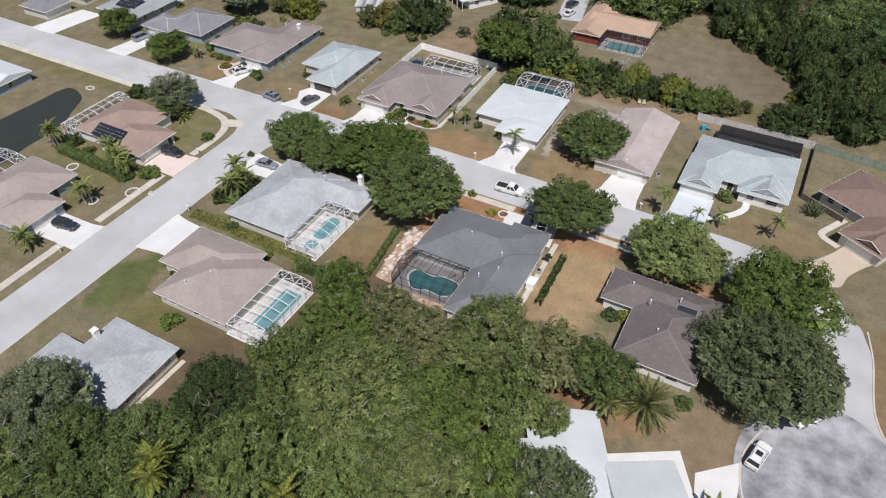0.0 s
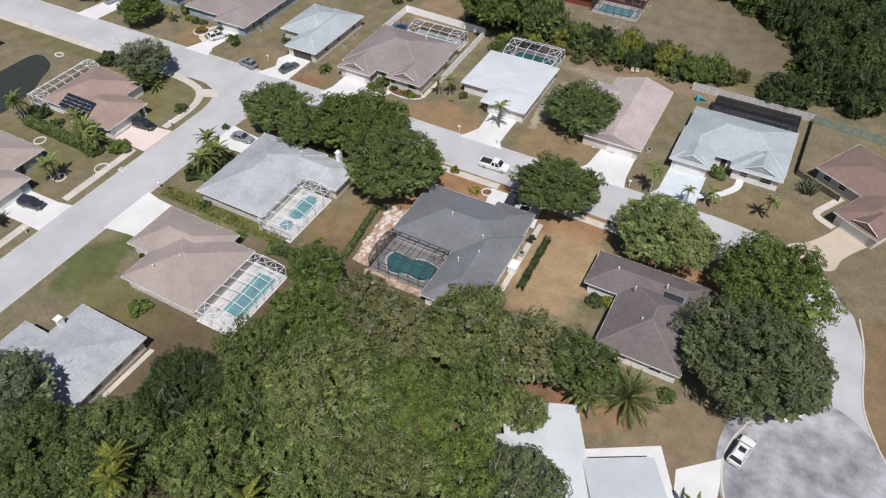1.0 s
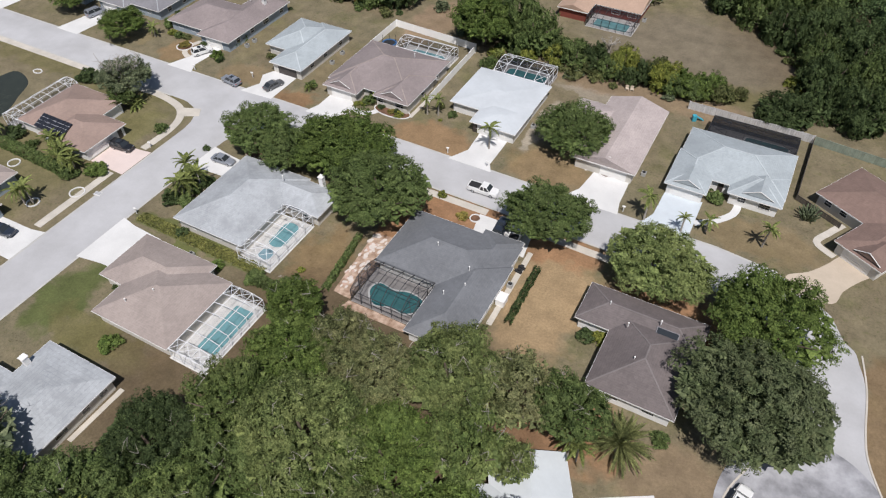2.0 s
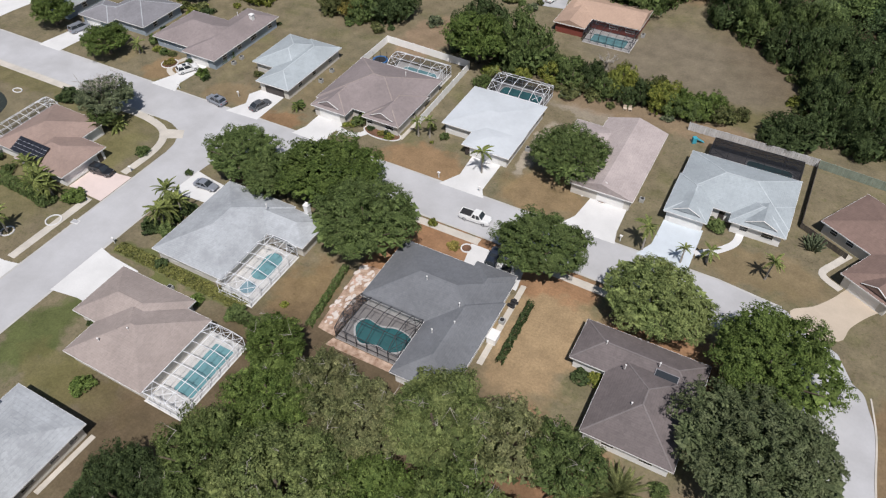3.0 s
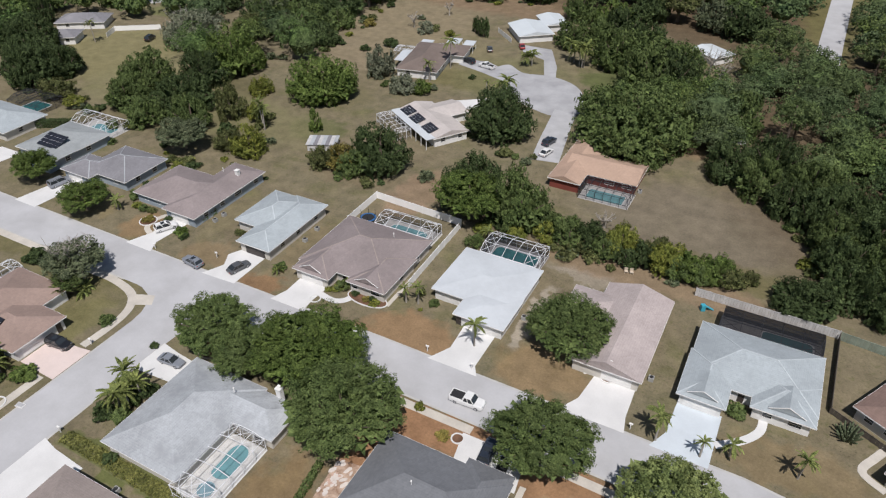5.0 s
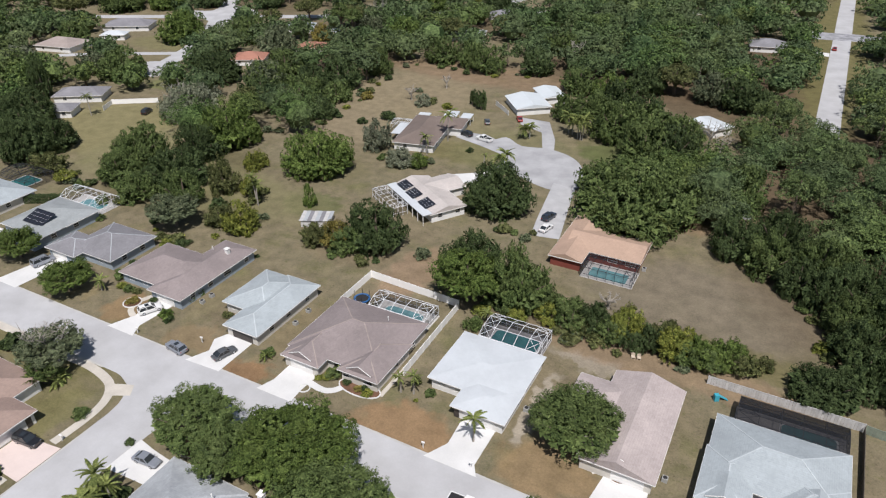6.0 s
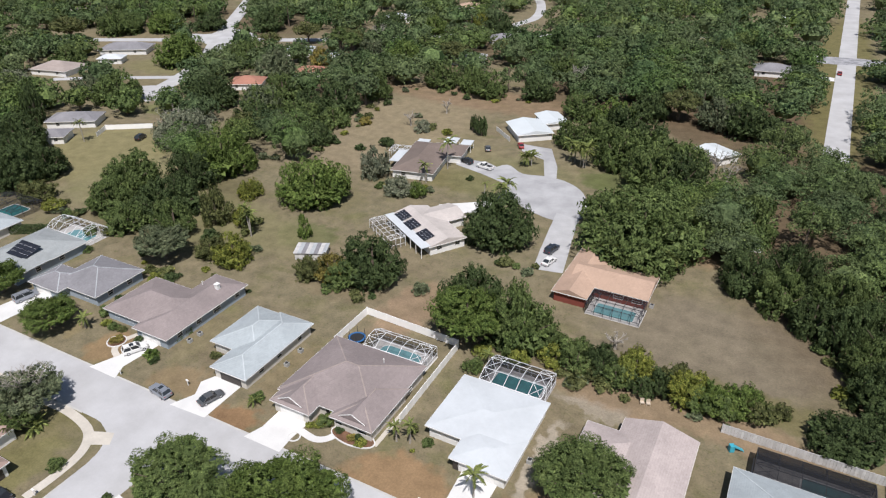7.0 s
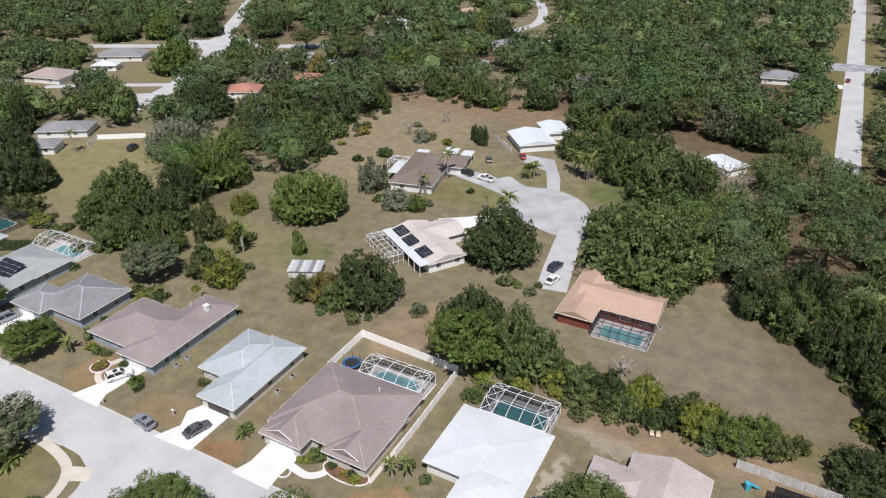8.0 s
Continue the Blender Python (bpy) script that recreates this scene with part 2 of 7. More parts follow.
PATCHED = plain("patched_asphalt", (0.39, 0.39, 0.41), 0.9, 0.22, 0.26, 1.6, 0.25, stain=(0.19, 0.19, 0.205))
GUTTER = plain("gutter_concrete", (0.47, 0.46, 0.44), 0.88, 0.14, 0.4, 4.0, 0.15)
CONCRETE = plain("concrete", (0.64, 0.635, 0.625), 0.85, 0.1, 0.2, 4.0, 0.15)
WALKWAY = plain("walkway_concrete", (0.53, 0.49, 0.43), 0.88, 0.16, 0.3, 3.0, 0.15)
PINK_DRIVE = plain("pink_drive", (0.66, 0.55, 0.51), 0.85, 0.08, 0.3, 4.0, 0.15)
BLUE_DRIVE = plain("pale_blue_drive", (0.55, 0.6, 0.64), 0.85, 0.08, 0.3, 4.0, 0.15)
BEIGE_DRIVE = plain("beige_drive", (0.5, 0.42, 0.33), 0.85, 0.1, 0.3, 4.0, 0.15)
GREY_DRIVE = plain("grey_drive", (0.42, 0.42, 0.43), 0.85, 0.14, 0.3, 4.0, 0.15)
PAVER = plain("pool_deck", (0.56, 0.54, 0.52), 0.8, 0.12, 0.5, 5.0, 0.15)
BROKEN_PAVER = plain("broken_pavers", (0.5, 0.38, 0.3), 0.9, 0.3, 0.9, 2.4, 0.4, stain=(0.3, 0.17, 0.1))
PALE_PAVER = plain("pale_paver", (0.62, 0.56, 0.52), 0.85, 0.14, 0.8, 5.0, 0.2)
PINK_PAVER = plain("pink_paver", (0.52, 0.36, 0.29), 0.85, 0.16, 0.8, 5.0, 0.2)
WHITE_DECK = plain("white_deck", (0.7, 0.69, 0.67), 0.8, 0.1, 0.5, 5.0, 0.15)
GRASS = plain("green_grass", (0.15, 0.16, 0.058), 0.95, 0.28, 0.6, 3.0, 0.6, stain=(0.125, 0.12, 0.055))
# darker copy of pool_deck: the shade under screens is put into its colour
SHADED_DECK = plain("shaded_deck", (0.34, 0.32, 0.31), 0.8, 0.2, 0.5, 5.0, 0.15)
WHITE = plain("white_paint", (0.78, 0.77, 0.75), 0.6, 0.06, 0.4, 6.0, 0.05)
VINYL = plain("white_vinyl", (0.88, 0.87, 0.85), 0.5, 0.04, 0.4, 6.0, 0.0)
FRAME_WHITE = plain("white_aluminium", (0.75, 0.76, 0.78), 0.45, 0.05, 0.5, 6.0, 0.0)
FRAME_DARK = plain("bronze_aluminium", (0.05, 0.05, 0.055), 0.5, 0.1, 0.5, 6.0, 0.0)
STUCCO = plain("pale_stucco", (0.6, 0.57, 0.52), 0.9, 0.08, 0.5, 9.0, 0.3)
STUCCO_BLUE = plain("blue_stucco", (0.31, 0.36, 0.41), 0.9, 0.08, 0.5, 9.0, 0.3)
STUCCO_WHITE = plain("white_stucco", (0.75, 0.74, 0.72), 0.9, 0.06, 0.5, 9.0, 0.3)
RED_WOOD = plain("red_siding", (0.2, 0.05, 0.035), 0.85, 0.15, 0.5, 6.0, 0.2)
TAN_ROOF = shingle("tan_shingles", (0.34, 0.285, 0.26))
PINK_ROOF = shingle("rose_shingles", (0.31, 0.225, 0.19))
MAUVE_ROOF = shingle("mauve_shingles", (0.262, 0.22, 0.215))
BEIGE_ROOF = shingle("beige_shingles", (0.42, 0.36, 0.345))
PALE_ROOF = shingle("pale_grey_shingles", (0.4, 0.42, 0.44), 0.14, streak=0.28)
BLUE_ROOF = shingle("blue_grey_shingles", (0.37, 0.41, 0.43), 0.11, streak=0.16)
PALE_CAP = shingle("pale_ridge_shingles", (0.48, 0.52, 0.54), 0.08)
SLATE_ROOF = shingle("slate_grey_shingles", (0.165, 0.172, 0.185), 0.14)
BROWN_ROOF = shingle("dark_brown_shingles", (0.142, 0.12, 0.118), 0.16)
BROWN_CAP = shingle("brown_ridge_shingles", (0.19, 0.168, 0.165), 0.1)
GREY_ROOF = shingle("grey_shingles", (0.225, 0.22, 0.235), 0.14)
TILE_ROOF = shingle("red_tile", (0.36, 0.17, 0.12), 0.14)
ORANGE_ROOF = shingle("terracotta_shingles", (0.43, 0.3, 0.225), 0.1)
RUST_ROOF = shingle("russet_shingles", (0.215, 0.145, 0.12), 0.14)
UMBER_ROOF = shingle("umber_shingles", (0.185, 0.145, 0.125), 0.14)
CREAM_ROOF = shingle("cream_shingles", (0.5, 0.455, 0.43), 0.1)
SAGE_ROOF = shingle("sage_grey_shingles", (0.3, 0.32, 0.325), 0.1, streak=0.2)
PALE_METAL = plain("pale_blue_white_roofing", (0.535, 0.565, 0.58), 0.55, 0.1, 0.15, 1.5, 0.1)
WHITE_ROOF = plain("white_membrane", (0.545, 0.575, 0.6), 0.6, 0.1, 0.15, 1.5, 0.1)
METAL_ROOF = plain("white_metal_roof", (0.6, 0.64, 0.66), 0.4, 0.06, 0.2, 2.0, 0.1)
MULCH = plain("bark_mulch", (0.16, 0.085, 0.05), 0.95, 0.35, 0.8, 8.0, 0.5)
WOOD_GREY = plain("weathered_boards", (0.54, 0.53, 0.52), 0.9, 0.18, 1.0, 6.0, 0.3, per_object=0.12)
WOOD_GREEN = plain("mossy_boards", (0.24, 0.28, 0.22), 0.9, 0.18, 1.0, 6.0, 0.3, per_object=0.12)
WOOD_DARK = plain("dark_boards", (0.1, 0.085, 0.07), 0.9, 0.2, 1.0, 6.0, 0.3, per_object=0.12)
BARK = plain("bark", (0.15, 0.115, 0.085), 0.95, 0.3, 1.2, 10.0, 0.6)
PALE_BARK = plain("pale_bark", (0.34, 0.31, 0.27), 0.95, 0.25, 1.2, 10.0, 0.5)
RUBBER = plain("tyre_rubber", (0.025, 0.025, 0.027), 0.85, 0.1, 2.0, 9.0, 0.1)
CHROME = plain("alloy", (0.55, 0.56, 0.58), 0.3, 0.05, 2.0, 9.0, 0.0, metal=0.9)
PANEL_DARK = plain("solar_cells", (0.02, 0.022, 0.03), 0.35, 0.2, 1.0, 3.0, 0.0)
DOOR_DARK = plain("dark_door", (0.06, 0.05, 0.045), 0.6, 0.2, 1.0, 5.0, 0.05)
RED_PAINT = plain("red_lamp", (0.35, 0.02, 0.015), 0.3, 0.05, 1.0, 5.0, 0.0)
BLUE_PLASTIC = plain("blue_plastic", (0.03, 0.12, 0.3), 0.5, 0.1, 1.0, 5.0, 0.0)
TEAL_PLASTIC = plain("teal_plastic", (0.05, 0.35, 0.45), 0.5, 0.1, 1.0, 5.0, 0.0)
CACTUS = plain("cactus_skin", (0.1, 0.125, 0.065), 0.8, 0.3, 1.5, 6.0, 0.2)
AC_METAL = plain("grey_sheet_metal", (0.36, 0.36, 0.35), 0.6, 0.12, 1.0, 5.0, 0.0)
BLACK_MAT = plain("black_fabric", (0.02, 0.02, 0.022), 0.8, 0.1, 1.0, 5.0, 0.0)

OAK_LEAF = leafy("oak_leaves", (0.052, 0.08, 0.027), (0.16, 0.212, 0.072), 0.2, tint=(0.142, 0.18, 0.07))
MOSS_LEAF = leafy("mossy_oak_leaves", (0.074, 0.1, 0.036), (0.25, 0.305, 0.112), 0.22, tint=(0.258, 0.29, 0.115), broad=0.22)
DRY_LEAF = leafy("dry_mossy_oak_leaves", (0.072, 0.084, 0.036), (0.25, 0.27, 0.12), 0.22, tint=(0.245, 0.235, 0.125), broad=0.24)
SILVER_OAK_LEAF = leafy("grey_olive_oak_leaves", (0.058, 0.08, 0.036), (0.172, 0.21, 0.1), 0.2, tint=(0.185, 0.205, 0.115))
GROVE_LEAF = leafy("olive_oak_leaves", (0.046, 0.074, 0.024), (0.2, 0.262, 0.084), 0.2, tint=(0.195, 0.228, 0.086), broad=0.24)
BRIGHT_LEAF = leafy("bright_leaves", (0.044, 0.076, 0.018), (0.18, 0.245, 0.066), 0.2, tint=(0.156, 0.202, 0.062))
YELLOW_LEAF = leafy("yellow_leaves", (0.08, 0.105, 0.02), (0.34, 0.34, 0.08), tint=(0.18, 0.21, 0.055))
GREY_LEAF = leafy("grey_green_leaves", (0.05, 0.068, 0.038), (0.195, 0.225, 0.128), 0.2, tint=(0.175, 0.196, 0.118))
PALE_LEAF = leafy("pale_grey_leaves", (0.095, 0.11, 0.07), (0.29, 0.31, 0.215), tint=(0.27, 0.28, 0.205))
DARK_LEAF = leafy("dark_leaves", (0.03, 0.048, 0.019), (0.112, 0.152, 0.06), tint=(0.088, 0.122, 0.052))
WOODS_LEAF = leafy("woodland_leaves", (0.03, 0.05, 0.02), (0.15, 0.19, 0.078), 0.14, (0.115, 0.14, 0.07), 0.05, 1.3,
                   ((0.72, 0.82, 0.9), (0.95, 1.04, 0.95), (0.82, 0.94, 0.9), (1.1, 1.2, 0.9), (0.85, 1.02, 0.95), (1.08, 1.1, 1.12), (0.7, 0.84, 0.85), (1.12, 1.13, 0.86), (0.92, 1.1, 0.85), (0.95, 1.05, 1.1)))
DATE_LEAF = leafy("date_palm_leaves", (0.13, 0.15, 0.065), (0.3, 0.32, 0.13), tint=(0.25, 0.26, 0.11))
HEDGE_LEAF = leafy("hedge_leaves", (0.13, 0.14, 0.045), (0.24, 0.24, 0.08), tint=(0.2, 0.2, 0.068))
OLIVE_LEAF = leafy("olive_pine_needles", (0.035, 0.046, 0.016), (0.2, 0.215, 0.085), tint=(0.165, 0.172, 0.075))
PALM_LEAF = leafy("palm_leaves", (0.09, 0.12, 0.04), (0.25, 0.28, 0.095))
RUST_LEAF = leafy("ochre_leaves", (0.14, 0.12, 0.035), (0.3, 0.25, 0.075))


def water(name, colour, rough=0.06):
    m, n, k, p = shader(name)
    pos = place(n)
    v = stretch(n, k, noisy(n, k, pos, 0.5, 4), 0.3, 0.7)
    k.new(blend(n, k, v, tuple(c * 0.75 for c in colour), colour), p.inputs["Base Color"])
    p.inputs["Roughness"].default_value = rough
    bp = n.new("ShaderNodeBump")
    bp.inputs["Strength"].default_value = 0.15
    bp.inputs["Distance"].default_value = 0.02
    k.new(noisy(n, k, pos, 4.0, 3), bp.inputs["Height"])
    k.new(bp.outputs[0], p.inputs["Normal"])
    return m


POOL = water("pool_water", (0.19, 0.4, 0.43))
SPA = water("spa_water", (0.3, 0.46, 0.52))
TEAL_POOL = water("teal_pool_water", (0.05, 0.2, 0.21))
POND = water("pond_water", (0.04, 0.045, 0.034), 0.12)


def see_through(name, colour, clear, rough=0.5):
    m, n, k, p = shader(name)
    p.inputs["Base Color"].default_value = (*colour, 1)
    p.inputs["Roughness"].default_value = rough
    t = n.new("ShaderNodeBsdfTransparent")
    mx = n.new("ShaderNodeMixShader")
    v = noisy(n, k, place(n), 0.8, 3)
    r = n.new("ShaderNodeMapRange")
    r.inputs[3].default_value, r.inputs[4].default_value = clear - 0.08, clear + 0.08
    k.new(v, r.inputs[0])
    k.new(r.outputs[0], mx.inputs[0])
    k.new(p.outputs[0], mx.inputs[1])
    k.new(t.outputs[0], mx.inputs[2])
    k.new(mx.outputs[0], n["Material Output"].inputs[0])
    return m


SCREEN = see_through("grey_screen_mesh", (0.06, 0.06, 0.07), 0.86)
DARK_SCREEN = see_through("black_screen_mesh", (0.02, 0.02, 0.024), 0.72)
BLUE_SCREEN = see_through("blue_black_screen_mesh", (0.016, 0.022, 0.034), 0.62)
BLACK_SCREEN = see_through("dense_black_screen_mesh", (0.012, 0.012, 0.014), 0.3)


def glass(name, colour=(0.03, 0.035, 0.04)):
    m, n, k, p = shader(name)
    p.inputs["Base Color"].default_value = (*colour, 1)
    p.inputs["Roughness"].default_value = 0.08
    p.inputs["Specular IOR Level"].default_value = 0.7
    return m


GLASS = glass("window_glass")


def paint(name, colour, metal=0.2):
    m, n, k, p = shader(name)
    pos = place(n)
    v = stretch(n, k, noisy(n, k, pos, 1.4, 4), 0.3, 0.7)
    k.new(blend(n, k, v, tuple(c * 0.9 for c in colour), colour), p.inputs["Base Color"])
    p.inputs["Roughness"].default_value = 0.32
    p.inputs["Metallic"].default_value = metal
    p.inputs["Coat Weight"].default_value = 0.6
    return m


CAR_WHITE, CAR_SILVER, CAR_BLACK = paint("white_car_paint", (0.75, 0.75, 0.74), 0), paint("silver_car_paint", (0.3, 0.32, 0.36), 0.3), paint("black_car_paint", (0.016, 0.016, 0.018), 0)
CAR_GREY, CAR_RED, CAR_NAVY = paint("grey_car_paint", (0.12, 0.125, 0.13), 0.3), paint("red_car_paint", (0.32, 0.015, 0.015), 0), paint("navy_car_paint", (0.03, 0.038, 0.055), 0.1)

# ---- mesh helpers ----


def mesh_of(bm, name, *mats):
    me = bpy.data.meshes.new(name)
    bm.to_mesh(me)
    bm.free()
    for m in mats:
        me.materials.append(m)
    return me


def part(name, bm, material, parent, label=""):
    """One mesh object under a thing or a part."""
    ob = new(name, mesh_of(bm, name, material))
    ob.parent = parent
    return tagged(ob, label)


def thing(name, label, category, at=(0, 0, 0), turn=0.0, group="", kind=""):
    ob = new(name)
    ob.matrix_basis = pose(*at, 0, 0, turn)
    return tagged(ob, label, category, group, kind)


def box(bm, x0, y0, z0, x1, y1, z1, taper=0.0):
    v = [bm.verts.new((x, y, z)) for z, t in ((z0, 0), (z1, taper)) for x, y in ((x0 + t, y0 + t), (x1 - t, y0 + t), (x1 - t, y1 - t), (x0 + t, y1 - t))]
    for f in ((3, 2, 1, 0), (4, 5, 6, 7), (0, 1, 5, 4), (1, 2, 6, 5), (2, 3, 7, 6), (3, 0, 4, 7)):
        bm.faces.new([v[i] for i in f])
    return v


def boxed(*args, bevel=0.0, taper=0.0):
    bm = bmesh.new()
    box(bm, *args, taper=taper)
    if bevel:
        bmesh.ops.bevel(bm, geom=bm.edges[:], offset=bevel, segments=2, affect="EDGES", profile=0.6)
    return bm


def prism(points, z0, z1):
    """A slab with the outline given."""
    bm = bmesh.new()
    a = sum(p[0] * q[1] - q[0] * p[1] for p, q in zip(points, points[1:] + points[:1]))
    if a < 0:
        points = points[::-1]
    lo = [bm.verts.new((x, y, z0)) for x, y in points]
    hi = [bm.verts.new((x, y, z1)) for x, y in points]
    bm.faces.new(hi)
    bm.faces.new(lo[::-1])
    for i in range(len(points)):
        j = (i + 1) % len(points)
        bm.faces.new((lo[i], lo[j], hi[j], hi[i]))
    return bm


def tube(bm, path, radii, sides=8, cap=True):
    """A tapered tube through the points."""
    rings = []
    for i, (p, r) in enumerate(zip(path, radii)):
        p = Vector(p)
        d = (Vector(path[min(i + 1, len(path) - 1)]) - Vector(path[max(i - 1, 0)])).normalized()
        q = d.to_track_quat("Z", "Y")
        rings.append([bm.verts.new(p + q @ Vector((r * math.cos(a), r * math.sin(a), 0))) for a in (2 * math.pi * s / sides for s in range(sides))])
    for a, b in zip(rings, rings[1:]):
        for s in range(sides):
            bm.faces.new((a[s], a[(s + 1) % sides], b[(s + 1) % sides], b[s]))
    if cap:
        bm.faces.new(rings[0][::-1])
        bm.faces.new(rings[-1])


def smooth_line(points, steps=6, closed=False):
    """Points along a soft curve through those given."""
    out = []
    n = len(points)
    for i in range(n if closed else n - 1):
        p0, p1, p2, p3 = (points[(i + d) % n] if closed else points[min(max(i + d, 0), n - 1)] for d in (-1, 0, 1, 2))
        for s in range(steps):
            t = s / steps
            out.append(tuple(0.5 * (2 * b + (c - a) * t + (2 * a - 5 * b + 4 * c - d) * t * t + (3 * b - a - 3 * c + d) * t ** 3) for a, b, c, d in zip(p0, p1, p2, p3)))
    return out if closed else out + [tuple(points[-1])]


def ribbon(points, width, z0, z1):
    """A slab of even width along a line."""
    left, right = [], []
    for i, p in enumerate(points):
        a, b = points[max(i - 1, 0)], points[min(i + 1, len(points) - 1)]
        d = Vector((b[0] - a[0], b[1] - a[1])).normalized() * (width / 2)
        left.append((p[0] - d.y, p[1] + d.x))
        right.append((p[0] + d.y, p[1] - d.x))
    bm = bmesh.new()
    rows = [[bm.verts.new((x, y, z)) for x, y in side] for side, z in ((left, z1), (right, z1), (right, z0), (left, z0))]
    for i in range(len(points) - 1):
        for a, b in ((0, 1), (1, 2), (2, 3), (3, 0)):
            bm.faces.new((rows[a][i], rows[b][i], rows[b][i + 1], rows[a][i + 1]))
    bm.faces.new([r[0] for r in rows][::-1])
    bm.faces.new([r[-1] for r in rows])
    bmesh.ops.recalc_face_normals(bm, faces=bm.faces[:])
    return bm


UNIT = {}


def bar(name, parent, p, q, w, material, label=""):
    """A straight square bar between two points; alike bars share one mesh."""
    if material.name not in UNIT:
        UNIT[material.name] = mesh_of(boxed(-0.5, -0.5, 0, 0.5, 0.5, 1), "bar", material)
    ob = new(name, UNIT[material.name])
    ob.parent = parent
    p, q = Vector(p), Vector(q)
    d = q - p
    up = "Y" if abs(d.normalized().z) < 0.99 else "X"
    ob.matrix_basis = Matrix.Translation(p) @ d.to_track_quat("Z", up).to_matrix().to_4x4() @ Matrix.Diagonal((w, w, d.length, 1))
    return tagged(ob, label)


def setting(name, bm, material, label, category):
    return tagged(new(name, mesh_of(bm, name, material)), label, category, kind="structure")

# ---- ground, streets, walks ----
bm = bmesh.new()
vs = [bm.verts.new(p) for p in ((-3000, -3000, 0), (3000, -3000, 0), (3000, 3000, 0), (-3000, 3000, 0))]
bm.faces.new(vs)
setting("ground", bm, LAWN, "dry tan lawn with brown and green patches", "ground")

setting("road_long", ribbon([(-260, 99.6), (-110, 99.8), (-60, 100.0), (-20, 99.6), (0, 99.4), (9, 98.2), (15, 94.5), (18.5, 88), (20, 80), (20, 74)], 9.2, -0.2, 0.03), STREET, "pale grey asphalt street along the house fronts", "road")
setting("road_side", ribbon([(-96.3, -60), (-96.3, 90), (-96.3, 96.5)], 9.6, -0.2, 0.026), STREET, "pale grey asphalt side street", "road")
circle = [(20 + 10.6 * math.cos(a), 62 + 12.5 * math.sin(a)) for a in (2 * math.pi * i / 48 for i in range(48))]
setting("road_turning_circle", prism(circle, -0.2, 0.038), PATCHED, "patched mottled asphalt turning circle", "road")
for name, pts in (("corner_west", [(-98, 84), (-101.2, 84), (-101.2, 87.6), (-101.6, 90), (-102.6, 92.2), (-104.4, 94), (-107, 95), (-110, 95.4), (-98, 96.4)]), ("corner_east", [(-94, 84), (-91.5, 84), (-91.3, 88), (-90.8, 90.6), (-89.6, 92.8), (-87.4, 94.5), (-85, 95.2), (-82, 95.6), (-94, 96.4)])):
    setting("road_" + name, prism(pts, -0.2, 0.022), STREET, "pale asphalt flare of the junction corner", "road")

circle = smooth_line([(-91.5, 231), (-84.6, 226.6), (-77, 228), (-70, 226.4), (-64.2, 221.6), (-60.2, 213), (-59.6, 205.6), (-65, 201.5), (-72.8, 203.6), (-78.2, 206.2), (-84, 206.4), (-85, 213), (-86.6, 219.6), (-94, 224.6)], 4, True)
setting("road_far_circle", prism(circle, -0.2, 0.034), FAR_STREET, "pale asphalt turning circle among the trees", "road")
setting("road_far_lane", ribbon([(-63, 212), (-50, 208), (-36, 206), (-26, 207), (-16, 210)], 4.0, -0.2, 0.026), STREET, "narrow asphalt lane under trees", "road")
setting("road_north", ribbon([(-1.7, 255), (-1.6, 300), (-0.8, 420), (0.4, 700)], 7.6, -0.2, 0.03), STREET, "straight pale asphalt road through woods", "road")
setting("road_cross", ribbon([(-15, 418), (-8, 419), (4, 421), (40, 418)], 15, -0.2, 0.036), PATCHED, "streaked grey asphalt crossing", "road")
setting("road_wood", ribbon(smooth_line([(-520, 208), (-385, 280), (-294, 325), (-242, 352), (-200, 382), (-150, 408), (-60, 450)]), 7.5, -0.2, 0.03), STREET, "pale road winding through far woods", "road")
setting("road_wood_side", ribbon(smooth_line([(-250, 229), (-256, 244), (-261, 258), (-268, 273), (-282, 297), (-300, 321), (-337, 375), (-366, 417), (-392, 452)]), 8.5, -0.2, 0.024), STREET, "pale side road among far houses", "road")
circle = [(-255 + 13 * math.cos(a), 234 + 11 * math.sin(a)) for a in (2 * math.pi * i / 32 for i in range(32))]
setting("road_wood_circle", prism(circle, -0.2, 0.036), STREET, "pale asphalt turning circle by far houses", "road")
setting("road_wood_fork", ribbon(smooth_line([(-310, 230), (-290, 243), (-275, 251), (-262, 258)]), 4.6, -0.2, 0.028), STREET, "narrow pale street leaving a far turning circle", "road")
setting("road_wood_junction", prism(smooth_line([(-320, 320), (-293.6, 309), (-284, 293.5), (-275.6, 297.7), (-286.7, 315.4), (-283.9, 331.6), (-293.6, 342.6), (-312.9, 348), (-322, 351), (-315.1, 332), (-326.5, 326.3)], 3, True), -0.2, 0.02), STREET, "pale asphalt flare of a far junction", "road")
setting("road_wood_lane", ribbon(smooth_line([(-158, 404), (-172, 425), (-170, 455), (-184, 500), (-215, 560)]), 6, -0.2, 0.022), STREET, "pale lane climbing into far woods", "road")

